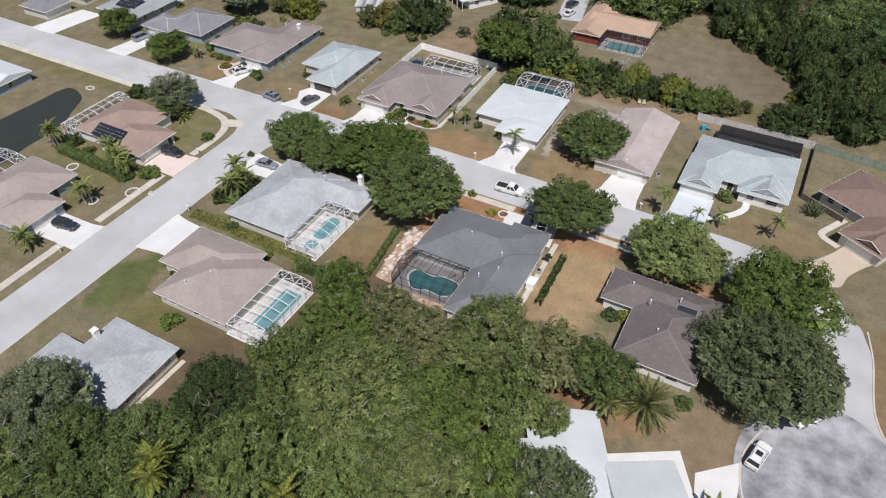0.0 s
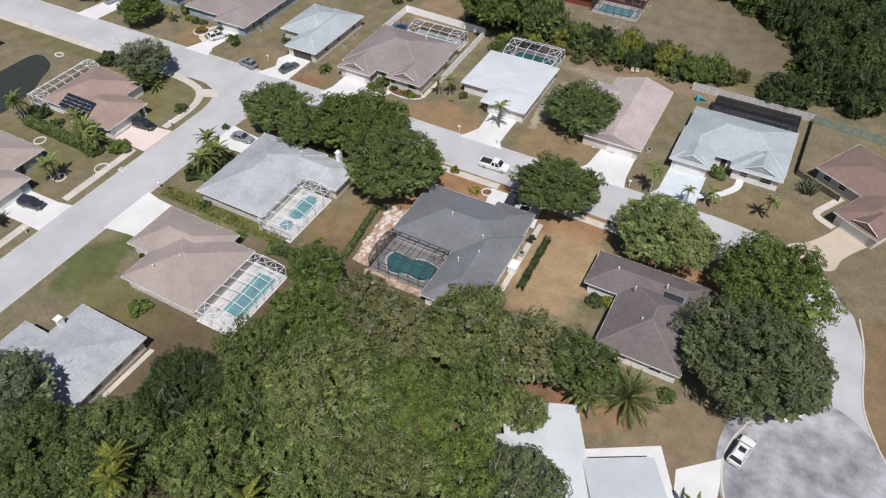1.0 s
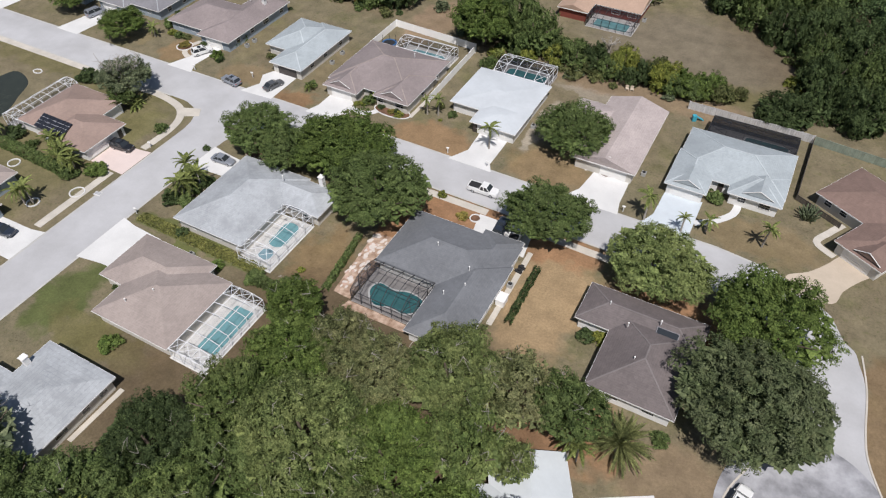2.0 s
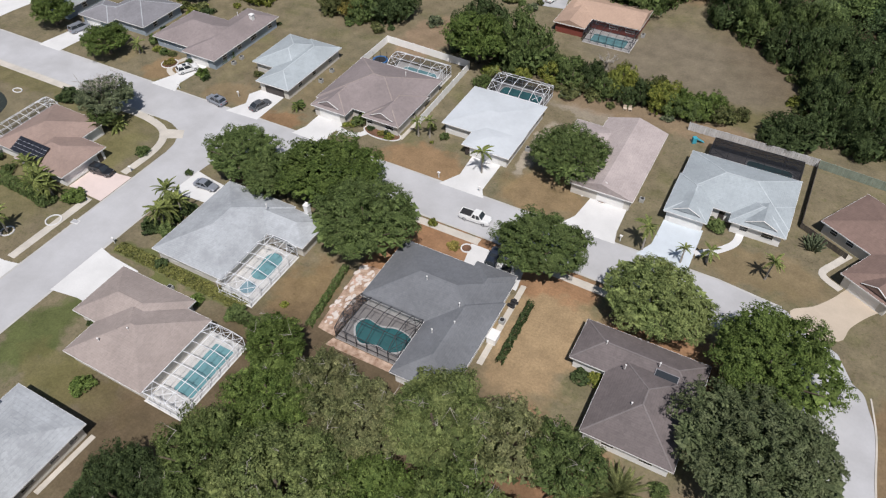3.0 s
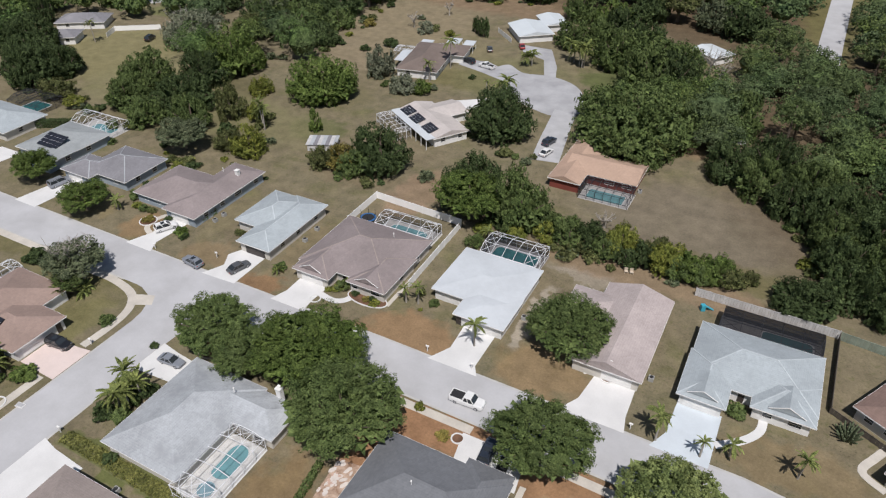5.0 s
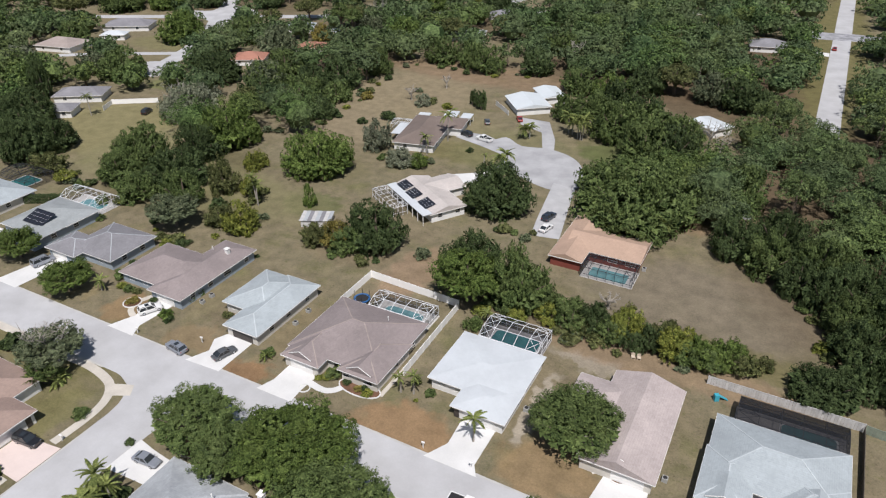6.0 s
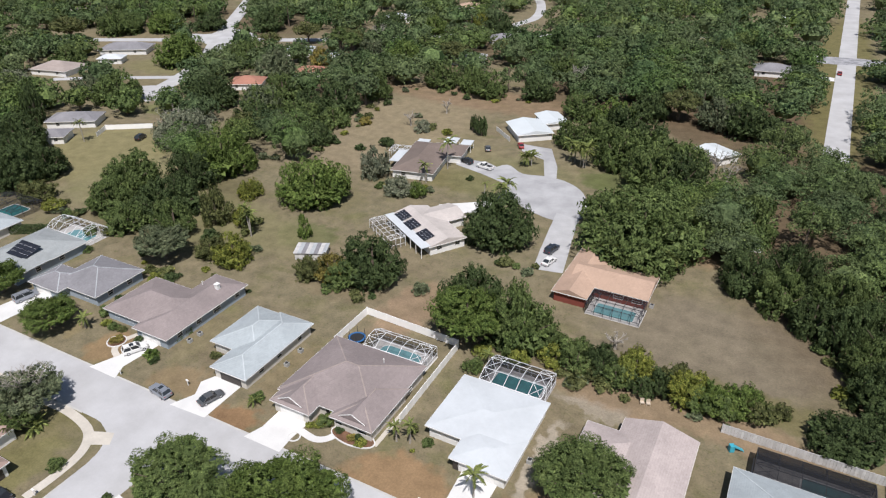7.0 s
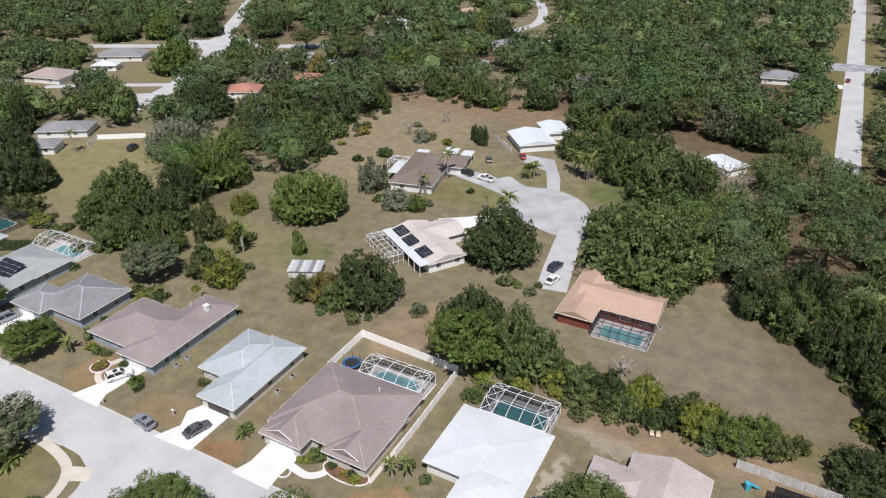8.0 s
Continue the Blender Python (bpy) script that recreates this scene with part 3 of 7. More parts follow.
for nm, line in (("gutter_north", [(-260, 104.3), (-110, 104.5), (-60, 104.7), (-20, 104.3), (0, 104.1), (9.8, 102.9)]), ("gutter_south_west", [(-260, 95.0), (-112, 95.2)]), ("gutter_south_east", [(-82, 95.4), (-60, 95.4), (-20, 95.0), (0, 94.8), (6, 94)]), ("gutter_side_east", [(-91.6, -60), (-91.6, 86)]), ("gutter_side_west", [(-101.0, -60), (-101.0, 84)])):
    setting(nm, ribbon(line, 0.36, -0.2, 0.037), GUTTER, "pale concrete gutter along the street edge", "kerb")
setting("road_circle_flare", prism(smooth_line([(17, 93), (21.6, 92.8), (23.1, 90), (24.3, 86), (24.8, 79), (25.5, 75), (27.4, 70.5), (29.4, 66.4), (24, 62), (18, 72)], 5, True), -0.2, 0.022), STREET, "pale asphalt where street and turning circle meet", "road")
kerb = [(23.2, 92), (24.4, 86), (24.9, 79), (25.6, 75), (27.6, 70.5), (30, 66), (31, 61), (29.5, 55), (25, 50)]
setting("kerb_circle_east", ribbon(smooth_line(kerb, 5), 0.24, -0.2, 0.09), WALKWAY, "raised pale kerb round the turning circle", "kerb")
kerb = [(12.6, 67.5), (10.6, 62), (10.9, 57), (13, 52)]
setting("kerb_circle_west", ribbon(smooth_line(kerb, 5), 0.24, -0.2, 0.09), WALKWAY, "raised pale kerb round the turning circle", "kerb")
PAVEMENTS = [
    ([(-260, 94.0), (-128, 94.3)], 1.6), ([(-122, 94.0), (-114.4, 94.2), (-108.5, 93.2), (-105.6, 91.4), (-103.9, 88.4), (-103.4, 84), (-103.6, 79)], 1.6),
    ([(-103.7, 71), (-103.7, 54.6)], 1.6), ([(-104.2, 47), (-104.2, -40)], 1.6), ([(-56, 93.9), (-37, 93.9)], 1.5), ([(-27, 93.4), (-13, 93.0)], 1.5),
]
for i, (line, w) in enumerate(PAVEMENTS):
    setting("pavement_%d" % (i + 1), ribbon(smooth_line(line, 5) if len(line) > 2 else line, w, -0.15, 0.05), WALKWAY, "narrow pale concrete pavement beside the street", "pavement")

setting("pavement_corner", prism([(-107.2, 92.6), (-105.2, 90.2), (-103.4, 91.2), (-101.4, 92.2), (-102.9, 94.4), (-105, 93.6)], -0.15, 0.046), WALKWAY, "pale concrete flare where pavement meets the corner", "pavement")

NEAR_DRIVES = [  # outline, material, words
    ([(-92, 52.8), (-92, 63.2), (-89, 62.6), (-82.6, 62.2), (-82.6, 53.6), (-87, 53.6)], CONCRETE, "white concrete driveway"),
    ([(-101.3, 71.4), (-101.3, 78.8), (-104, 78.4), (-109.6, 78.2), (-109.6, 71.6)], PINK_DRIVE, "pinkish concrete driveway"),
    ([(-101.2, 47), (-101.2, 54.2), (-104, 53.6), (-111, 53.4), (-111, 46.8), (-104, 47)], CONCRETE, "pale concrete driveway"),
    ([(-91.8, 79.4), (-91.6, 86), (-88, 85.4), (-82, 84.8), (-82, 80)], CONCRETE, "pale concrete driveway"),
]
NORTH_DRIVES = [
    ([(-121.6, 104), (-114.6, 104), (-116, 107), (-115.2, 115), (-120.2, 115.2), (-119.5, 109)], CONCRETE, "pale concrete driveway"),
    ([(-100.2, 103.6), (-92.4, 104), (-92.4, 106), (-92.4, 113), (-98.6, 113), (-99.8, 110.6), (-98.2, 107.6)], CONCRETE, "white concrete driveway"),
    ([(-83.4, 103.8), (-76, 103.8), (-76.2, 107), (-75.8, 112), (-82.2, 112), (-82.2, 107)], CONCRETE, "white concrete driveway"),
    ([(-50.2, 104), (-41.2, 104), (-42.4, 106), (-42.4, 114.4), (-48.4, 114.4), (-48.0, 108)], CONCRETE, "white concrete driveway"),
    ([(-27.2, 104), (-17.0, 104), (-17.6, 107), (-17.8, 113.4), (-24.4, 113.4), (-25.2, 107.4)], CONCRETE, "white concrete driveway"),
    ([(-13.2, 103.6), (-4.8, 103.4), (-4.8, 114), (-11.4, 114), (-11.6, 107)], BLUE_DRIVE, "pale blue-grey concrete driveway"),
]
OTHER_DRIVES = [
    (smooth_line([(11.0, 102.8), (13.4, 99.6), (18.2, 100.2), (19.4, 103.6), (21.6, 107.2), (25.4, 112.4), (22, 116), (18.3, 111.8), (16.4, 108.6), (14, 105.4)], 4, True), BEIGE_DRIVE, "beige concrete driveway"),
    ([(11.2, 52), (10.6, 60), (5.6, 55.6), (7.2, 47), (11, 46)], CONCRETE, "white concrete driveway"),
    ([(-157.4, 104), (-150.6, 104), (-149.5, 116), (-155, 117.2)], CONCRETE, "pale concrete driveway"),
    ([(-187, 104), (-178, 104), (-177, 113), (-176, 119), (-184, 119)], CONCRETE, "pale concrete driveway"),
]
FAR_DRIVES = [
    ([(-66.4, 206), (-59.6, 204.6), (-58.6, 198), (-56.2, 186), (-54.4, 177), (-61.2, 175.8), (-63.0, 185), (-64.8, 196)], GREY_DRIVE, "grey concrete driveway"),
    ([(-86, 224), (-83, 216), (-96, 221), (-106, 224), (-107, 229), (-98, 230)], FAR_STREET, "pale concrete driveway"),
    ([(-83, 206.5), (-80, 201), (-88, 194.5), (-93, 192), (-97, 196), (-90, 201)], CONCRETE, "cream concrete driveway"),
    ([(-77, 225), (-73.6, 225.5), (-77, 236), (-84, 250), (-95, 250), (-92, 244), (-83, 240)], FAR_STREET, "pale concrete driveway"),
    ([(-8, 380), (-5, 380), (-5, 386), (-22, 388), (-22, 384)], CONCRETE, "pale concrete drive off the far road"),
    ([(-38, 93), (-28, 93), (-27.2, 87), (-37, 87.5)], CONCRETE, "pale concrete parking pad"),
]
for i, (pts, m, words) in enumerate(NEAR_DRIVES + NORTH_DRIVES + OTHER_DRIVES + FAR_DRIVES):
    setting("driveway_%d" % (i + 1), prism(pts, -0.15, 0.045 + 0.004 * (i % 2)), m, words + " from street to garage", "driveway")

WALKS = [
    ([(-76, 109.2), (-72.5, 108.8), (-70.5, 110.5), (-70.4, 113.4)], 1.3), ([(-119.6, 108.6), (-122, 110), (-122.6, 113), (-121.4, 116)], 1.2),
    ([(-4.8, 108), (-1.6, 110.5), (0.6, 113.6), (0.8, 117)], 1.3), ([(17.2, 110.8), (14.2, 113), (15.8, 116.4), (17.6, 119.4)], 1.2), ([(-25.6, 113), (-26.8, 115), (-26.2, 117.5), (-24, 118.5)], 1.1),
    ([(-66.1, 29), (-65.9, 38)], 0.8), ([(-26.5, 88.5), (-26.2, 72)], 0.9),
    ([(-63.2, 112), (-63.0, 130)], 0.8),
]
for i, (line, w) in enumerate(WALKS):
    setting("walkway_%d" % (i + 1), ribbon(smooth_line(line, 5), w, -0.12, 0.06), CONCRETE if i in (0, 2, 4) else WALKWAY, "narrow concrete path beside a house", "pavement")

setting("lawn_1", ribbon(smooth_line([(-89.4, 64.6), (-78, 64.5), (-62.6, 64.2)], 5), 2.3, -0.1, 0.02), GRASS, "narrow green grass strip between two houses", "lawn")
patio = setting("patio_1", prism([(-50.4, 66.6), (-50.9, 72), (-51.6, 80.6), (-47.2, 81.0), (-47.0, 74.3), (-47.3, 66.4)], -0.1, 0.03), BROKEN_PAVER, "broken pink pavers with white grout on bare soil", "patio")
SHARDS = []
for i in range(5):
    rng = random.Random(60 + i)
    pts = [((0.36 + 0.2 * rng.random()) * math.cos(a) * (1.5 if i % 2 else 1.0), (0.2 + 0.2 * rng.random()) * math.sin(a)) for a in (2 * math.pi * k / 6 for k in range(6))]
    SHARDS.append(mesh_of(prism(pts, 0.0, 0.05), "paver", (PALE_PAVER, PALE_PAVER, PINK_PAVER)[i % 3]))
rng = random.Random(8)
for i in range(80):
    y = rng.uniform(66.8, 80.2)
    x = -50.6 - 0.075 * (y - 66.8) + rng.uniform(0.1, 3.0)
    if abs(math.sin(x * 1.3 + y * 0.5)) < 0.35:
        continue
    sh = new("paver", SHARDS[i % 5])
    sh.parent = patio
    k = rng.uniform(0.5, 1.15)
    sh.matrix_basis = pose(x, y, 0.03, rng.uniform(-3, 3), rng.uniform(-3, 3), 60 + rng.uniform(-40, 40)) @ Matrix.Diagonal((k, k, 1, 1))
setting("patio_2", prism([(-47.2, 66.1), (-36.2, 66.1), (-36.2, 64.8), (-47.6, 64.6)], -0.1, 0.03), BROKEN_PAVER, "pink paver strip beside a pool cage", "patio")

pond = smooth_line([(-136, 57.8), (-136.7, 64.4), (-136.9, 70.2), (-138.1, 75.5), (-140.4, 79.7), (-143.4, 84.6), (-150, 85.9), (-151, 77), (-151.6, 69), (-153, 56), (-158, 40), (-146, 40), (-138, 46)], 5, True)
setting("pond", prism(pond, -0.4, 0.02), POND, "dark still pond behind the houses", "water")

# ---- houses ----


def hip_faces(bm, x0, y0, x1, y1, z, pitch, kind):
    """Roof planes over a rectangle: 'hip', or 'x' / 'y' for gables with the ridge along x or y. Returns the ridge and hip lines."""
    w, d = x1 - x0, y1 - y0
    t = 0.18
    lo = [(x0, y0), (x1, y0), (x1, y1), (x0, y1)]
    if kind == "hip":
        h = pitch * min(w, d) / 2
        if w >= d:
            r = [(x0 + d / 2, (y0 + y1) / 2, z + h), (x1 - d / 2, (y0 + y1) / 2, z + h)]
        else:
            r = [((x0 + x1) / 2, y0 + w / 2, z + h), ((x0 + x1) / 2, y1 - w / 2, z + h)]
    elif kind == "x":
        h = pitch * d / 2
        r = [(x0, (y0 + y1) / 2, z + h), (x1, (y0 + y1) / 2, z + h)]
    else:
        h = pitch * w / 2
        r = [((x0 + x1) / 2, y0, z + h), ((x0 + x1) / 2, y1, z + h)]
    e = [bm.verts.new((x, y, z)) for x, y in lo]
    b = [bm.verts.new((x, y, z - t)) for x, y in lo]
    if (kind == "hip" and abs(w - d) < 0.05):
        r = [r[0]]
    R = [bm.verts.new(p) for p in r]
    A, B = R[0], R[-1]
    if kind == "x" or (kind == "hip" and w >= d):
        quads = [(e[0], e[1], B, A), (e[2], e[3], A, B), (e[3], e[0], A), (e[1], e[2], B)]
    else:
        quads = [(e[1], e[2], B, A), (e[3], e[0], A, B), (e[0], e[1], A), (e[2], e[3], B)]
    for q in quads:
        q = list(dict.fromkeys(q))
        bm.faces.new(q)
    for i in range(4):
        j = (i + 1) % 4
        bm.faces.new((b[i], b[j], e[j], e[i]))
    bm.faces.new(b[::-1])
    lines = [(r[0], r[-1])] if len(r) > 1 else []
    if kind == "hip":
        ends = [(0, 0), (3, 0), (1, -1), (2, -1)] if w >= d else [(0, 0), (1, 0), (2, -1), (3, -1)]
        lines += [((*lo[i], z), r[j]) for i, j in ends]
    return lines, h


def window(parent, x, y, face, w=1.3, h=1.2, sill=0.95, frame_mat=None):
    """A framed window on a wall; face: n, s, e or w."""
    at = {"s": 0, "e": 90, "n": 180, "w": 270}[face]
    turn = pose(x, y, sill, 0, 0, at)
    bm = bmesh.new()
    f = 0.08
    for a in ((-w / 2, 0, w / 2, f), (-w / 2, h - f, w / 2, h), (-w / 2, f, -w / 2 + f, h - f), (w / 2 - f, f, w / 2, h - f), (-w / 2 + f, h / 2 - f / 2, w / 2 - f, h / 2 + f / 2)):
        box(bm, a[0], -0.07, a[1], a[2], 0.02, a[3])
    win = part("window", bm, frame_mat or WHITE, parent, "white-framed sash window")
    win.matrix_basis = turn
    pane = part("pane", boxed(-w / 2 + f, -0.03, f, w / 2 - f, -0.01, h - f), GLASS, win, "dark glass")
    return win


def garage(parent, x, y, face, w=4.9, h=2.15, material=None):
    at = {"s": 0, "e": 90, "n": 180, "w": 270}[face]
    door = part("garage_door", boxed(-w / 2, -0.05, 0.02, w / 2, 0.02, h, bevel=0.015), material or WHITE, parent, "white panelled garage door")
    door.matrix_basis = pose(x, y, 0, 0, 0, at)
    for r in range(4):
        for c in range(4):
            pw, ph = w / 4, h / 4
            part("panel", boxed(-w / 2 + c * pw + 0.12, -0.075, r * ph + 0.1, -w / 2 + (c + 1) * pw - 0.12, -0.045, (r + 1) * ph - 0.08, bevel=0.01), material or WHITE, door)


def entry(parent, x, y, face, material=None):
    at = {"s": 0, "e": 90, "n": 180, "w": 270}[face]
    d = part("door", boxed(-0.48, -0.06, 0.05, 0.48, 0.02, 2.1, bevel=0.015), material or DOOR_DARK, parent, "panelled front door")
    d.matrix_basis = pose(x, y, 0, 0, 0, at)
    part("handle", boxed(0.34, -0.1, 0.98, 0.4, -0.05, 1.14, bevel=0.01), CHROME, d, "metal door handle")


def house(name, label, rects, roof, wall, at=(0, 0), turn=0.0, eave=2.58, pitch=0.36, windows=(), garages=(), doors=(), caps=None, over=0.55, vents=(), chimney=None):
    """rects: eave outlines (x0, y0, x1, y1, kind); windows, garages, doors: (x, y, face)."""
    if turn == 0.0 and at == (0, 0):
        at = ((rects[0][0] + rects[0][2]) / 2, (rects[0][1] + rects[0][3]) / 2)
        rects = [(a - at[0], b - at[1], c - at[0], d - at[1], k) for a, b, c, d, k in rects]
        move = lambda seq: [(q[0] - at[0], q[1] - at[1], *q[2:]) for q in seq]
        windows, garages, doors, vents = move(windows), move(garages), move(doors), move(vents)
        chimney = (chimney[0] - at[0], chimney[1] - at[1], *chimney[2:]) if chimney else None
    ob = thing(name, label, "house", (*at, 0), turn)
    for i, (x0, y0, x1, y1, kind) in enumerate(rects):
        e = eave + 0.012 * i
        o = over + 0.01 * i
        part("wall", boxed(x0 + o, y0 + o, -0.1, x1 - o, y1 - o, e - 0.1), wall, ob)
        bm = bmesh.new()
        lines, h = hip_faces(bm, x0, y0, x1, y1, e, pitch, kind)
        if kind in "xy":
            g = bmesh.new()
            if kind == "y":
                for yy in (y0 + o, y1 - o - 0.15):
                    q = [g.verts.new(p) for p in ((x0 + o, yy, e - 0.12), (x1 - o, yy, e - 0.12), ((x0 + x1) / 2, yy, e + h - pitch * 0.6), (x0 + o, yy + 0.15, e - 0.12), (x1 - o, yy + 0.15, e - 0.12), ((x0 + x1) / 2, yy + 0.15, e + h - pitch * 0.6))]
                    for f in ((0, 1, 2), (5, 4, 3), (0, 3, 4, 1), (1, 4, 5, 2), (2, 5, 3, 0)):
                        g.faces.new([q[j] for j in f])
            else:
                for xx in (x0 + o, x1 - o - 0.15):
                    q = [g.verts.new(p) for p in ((xx, y0 + o, e - 0.12), (xx, y1 - o, e - 0.12), (xx, (y0 + y1) / 2, e + h - pitch * 0.6), (xx + 0.15, y0 + o, e - 0.12), (xx + 0.15, y1 - o, e - 0.12), (xx + 0.15, (y0 + y1) / 2, e + h - pitch * 0.6))]
                    for f in ((2, 1, 0), (3, 4, 5), (1, 4, 3, 0), (2, 5, 4, 1), (0, 3, 5, 2)):
                        g.faces.new([q[j] for j in f])
            part("gable", g, wall, ob)
        rf = part("roof", bm, roof, ob)
        for x, y, s, w2, d2 in (((x0 + x1) / 2, y0 - 0.015, 0, x1 - x0, 0), ((x0 + x1) / 2, y1 + 0.015, 0, x1 - x0, 0), (x0 - 0.015, (y0 + y1) / 2, 1, y1 - y0, 0), (x1 + 0.015, (y0 + y1) / 2, 1, y1 - y0, 0)):
            hw = w2 / 2
            args = (x - hw, y - 0.02, e - 0.2, x + hw, y + 0.02, e - 0.005) if s == 0 else (x - 0.02, y - hw, e - 0.2, x + 0.02, y + hw, e - 0.005)
            part("fascia", boxed(*args), WHITE, rf, "white fascia board")
        if caps:
            for p, q in lines:
                if (Vector(p) - Vector(q)).length > 0.4:
                    bar("ridge_cap", rf, Vector(p) + Vector((0, 0, -0.07)), Vector(q) + Vector((0, 0, -0.07)), 0.2, caps)
    for x, y, f, *wide in windows:
        window(ob, x, y, f, *(wide or (1.4,)))
    for x, y, f, *wide in garages:
        garage(ob, x, y, f, *(wide or (4.9,)))
    for x, y, f in doors:
        entry(ob, x, y, f)
    for x, y, z in vents:
        bm = bmesh.new()
        tube(bm, [(x, y, z - 0.5), (x, y, z + 0.35), (x, y, z + 0.36), (x, y, z + 0.45)], [0.07, 0.07, 0.14, 0.1], 8)
        part("vent_pipe", bm, WHITE, ob, "small white vent pipe on the roof")
    if chimney:
        x, y, z = chimney
        ch = part("chimney", boxed(x - 0.42, y - 0.42, 1, x + 0.42, y + 0.42, z - 0.2, bevel=0.03), STUCCO_WHITE, ob, "white stucco chimney")
        part("cap", boxed(x - 0.52, y - 0.52, z - 0.2, x + 0.52, y + 0.52, z - 0.06, bevel=0.03), STUCCO_WHITE, ch)
    return ob


def gablet(ob_at, w, depth, z, material, label="small white-trimmed gable on a roof front", turn=0.0):
    """A little gable that stands out of a roof slope, with white barge boards."""
    x, y = ob_at
    ob = thing("roof_gable", label, "gable", (x, y, z), turn, "roof gables")
    h = w * 0.24
    bm = bmesh.new()
    f = [bm.verts.new(p) for p in ((-w / 2, 0, 0), (w / 2, 0, 0), (0, 0, h), (-w / 2, depth, 0), (w / 2, depth, 0), (0, depth, h))]
    for q in ((0, 1, 2), (5, 4, 3), (0, 2, 5, 3), (2, 1, 4, 5), (1, 0, 3, 4)):
        bm.faces.new([f[i] for i in q])
    part("roof", bm, material, ob)
    for s in (-1, 1):
        bar("barge_board", ob, (s * w / 2, -0.04, 0.02), (0, -0.04, h + 0.02), 0.1, WHITE)
    return ob


def pool_cage(x0, y0, x1, y1, side, label, dark=False, high=2.6, bays=6, rise=0.9, at=None, turn=0.0, mesh=None):
    """Screened pool enclosure with bowed roof beams; side: the house side it leans on (n, s, e, w)."""
    cx, cy = (x0 + x1) / 2, (y0 + y1) / 2
    ob = thing("pool_enclosure", label, "pool cage", (*(at or (cx, cy)), 0), turn)
    m = FRAME_DARK if dark else FRAME_WHITE
    w, d = x1 - x0, y1 - y0
    if side in "ew":
        spin = 0 if side == "w" else 180
        depth, length = w, d
    else:
        spin = 90 if side == "s" else -90
        depth, length = d, w
    M = pose(0, 0, 0, 0, 0, spin)
    P = lambda u, v, z: M @ Vector((u - depth / 2, v - length / 2, z))   # u away from the house
    b, skin = (0.08, 0.05) if dark else (0.075, -0.045)
    top = [(0, high), (depth * 0.3, high + rise), (depth * 0.7, high + rise), (depth, high - 0.1)]
    for i in range(bays + 1):
        v = length * i / bays
        for (u0, z0), (u1, z1) in zip(top, top[1:]):
            bar("roof_beam", ob, P(u0, v, z0), P(u1, v, z1), b, m)
        bar("post", ob, P(depth, v, 0), P(depth, v, high - 0.1), b, m)
    for u, z in top:
        bar("purlin", ob, P(u, 0, z), P(u, length, z), b, m)
    for v0, v1 in ((0, length / bays), (length, length - length / bays)):
        for (u0, z0), (u1, z1) in zip(top, top[1:]):
            bar("brace", ob, P(u0, v0, z0), P(u1, v1, z1), b * 0.7, m)
            bar("brace", ob, P(u0, v1, z0), P(u1, v0, z1), b * 0.7, m)
    bar("rail", ob, P(depth, 0, 0.9), P(depth, length, 0.9), b * 0.8, m)
    for v in (0, length):
        bar("rail", ob, P(0, v, 0.9), P(depth, v, 0.9), b * 0.8, m)
        bar("rail", ob, P(0, v, high - 0.1), P(depth, v, high - 0.1), b * 0.8, m)
        for f in (0.02, 0.35, 0.68):
            zt = np.interp(depth * f, [a for a, _ in top], [c for _, c in top])
            bar("post", ob, P(depth * f, v, 0), P(depth * f, v, zt), b, m)
    screen = mesh or (DARK_SCREEN if dark else SCREEN)
    for (u0, z0), (u1, z1) in zip(top, top[1:]):
        bm = bmesh.new()
        bm.faces.new([bm.verts.new(P(*p)) for p in ((u0, 0, z0 + skin), (u1, 0, z1 + skin), (u1, length, z1 + skin), (u0, length, z0 + skin))])
        part("roof_screen", bm, screen, ob)
    bm = bmesh.new()
    bm.faces.new([bm.verts.new(P(*p)) for p in ((depth + skin, 0, 0), (depth + skin, length, 0), (depth + skin, length, high - 0.1), (depth + skin, 0, high - 0.1))])
    part("side_screen", bm, screen, ob)
    for v in (-skin, length + skin):
        bm = bmesh.new()
        bm.faces.new([bm.verts.new(P(u, v, z)) for u, z in [(depth, 0), *top[::-1], (0, 0)]])
        part("end_screen", bm, screen, ob)
    return ob


def deck(x0, y0, x1, y1, material, label, z=0.1):
    ob = new("pool_deck", mesh_of(boxed(x0, y0, -0.1, x1, y1, z), "pool_deck", material))
    return tagged(ob, label, "pool deck", kind="structure")


def pool(outline, material, label, deck_z=0.1):
    """Water a little below a raised coping."""
    ob = thing("swimming_pool", label, "pool", (outline[0][0], outline[0][1], 0))
    o = [(x - outline[0][0], y - outline[0][1]) for x, y in outline]
    part("water", prism(o, -0.2, deck_z + 0.012), material, ob)
    bm = bmesh.new()
    cx, cy = sum(p[0] for p in o) / len(o), sum(p[1] for p in o) / len(o)
    grow = [(cx + (x - cx) * (1 + 0.3 / max(math.hypot(x - cx, y - cy), 1)), cy + (y - cy) * (1 + 0.3 / max(math.hypot(x - cx, y - cy), 1))) for x, y in o]
    a = [[bm.verts.new((x, y, z)) for x, y in pts] for pts, z in ((o, deck_z - 0.05), (o, deck_z + 0.05), (grow, deck_z + 0.05), (grow, deck_z - 0.05))]
    n = len(o)
    for r in range(3):
        for i in range(n):
            bm.faces.new((a[r][i], a[r][(i + 1) % n], a[r + 1][(i + 1) % n], a[r + 1][i]))
    bmesh.ops.recalc_face_normals(bm, faces=bm.faces[:])
    part("coping", bm, CONCRETE, ob, "pale coping edge")
    return ob


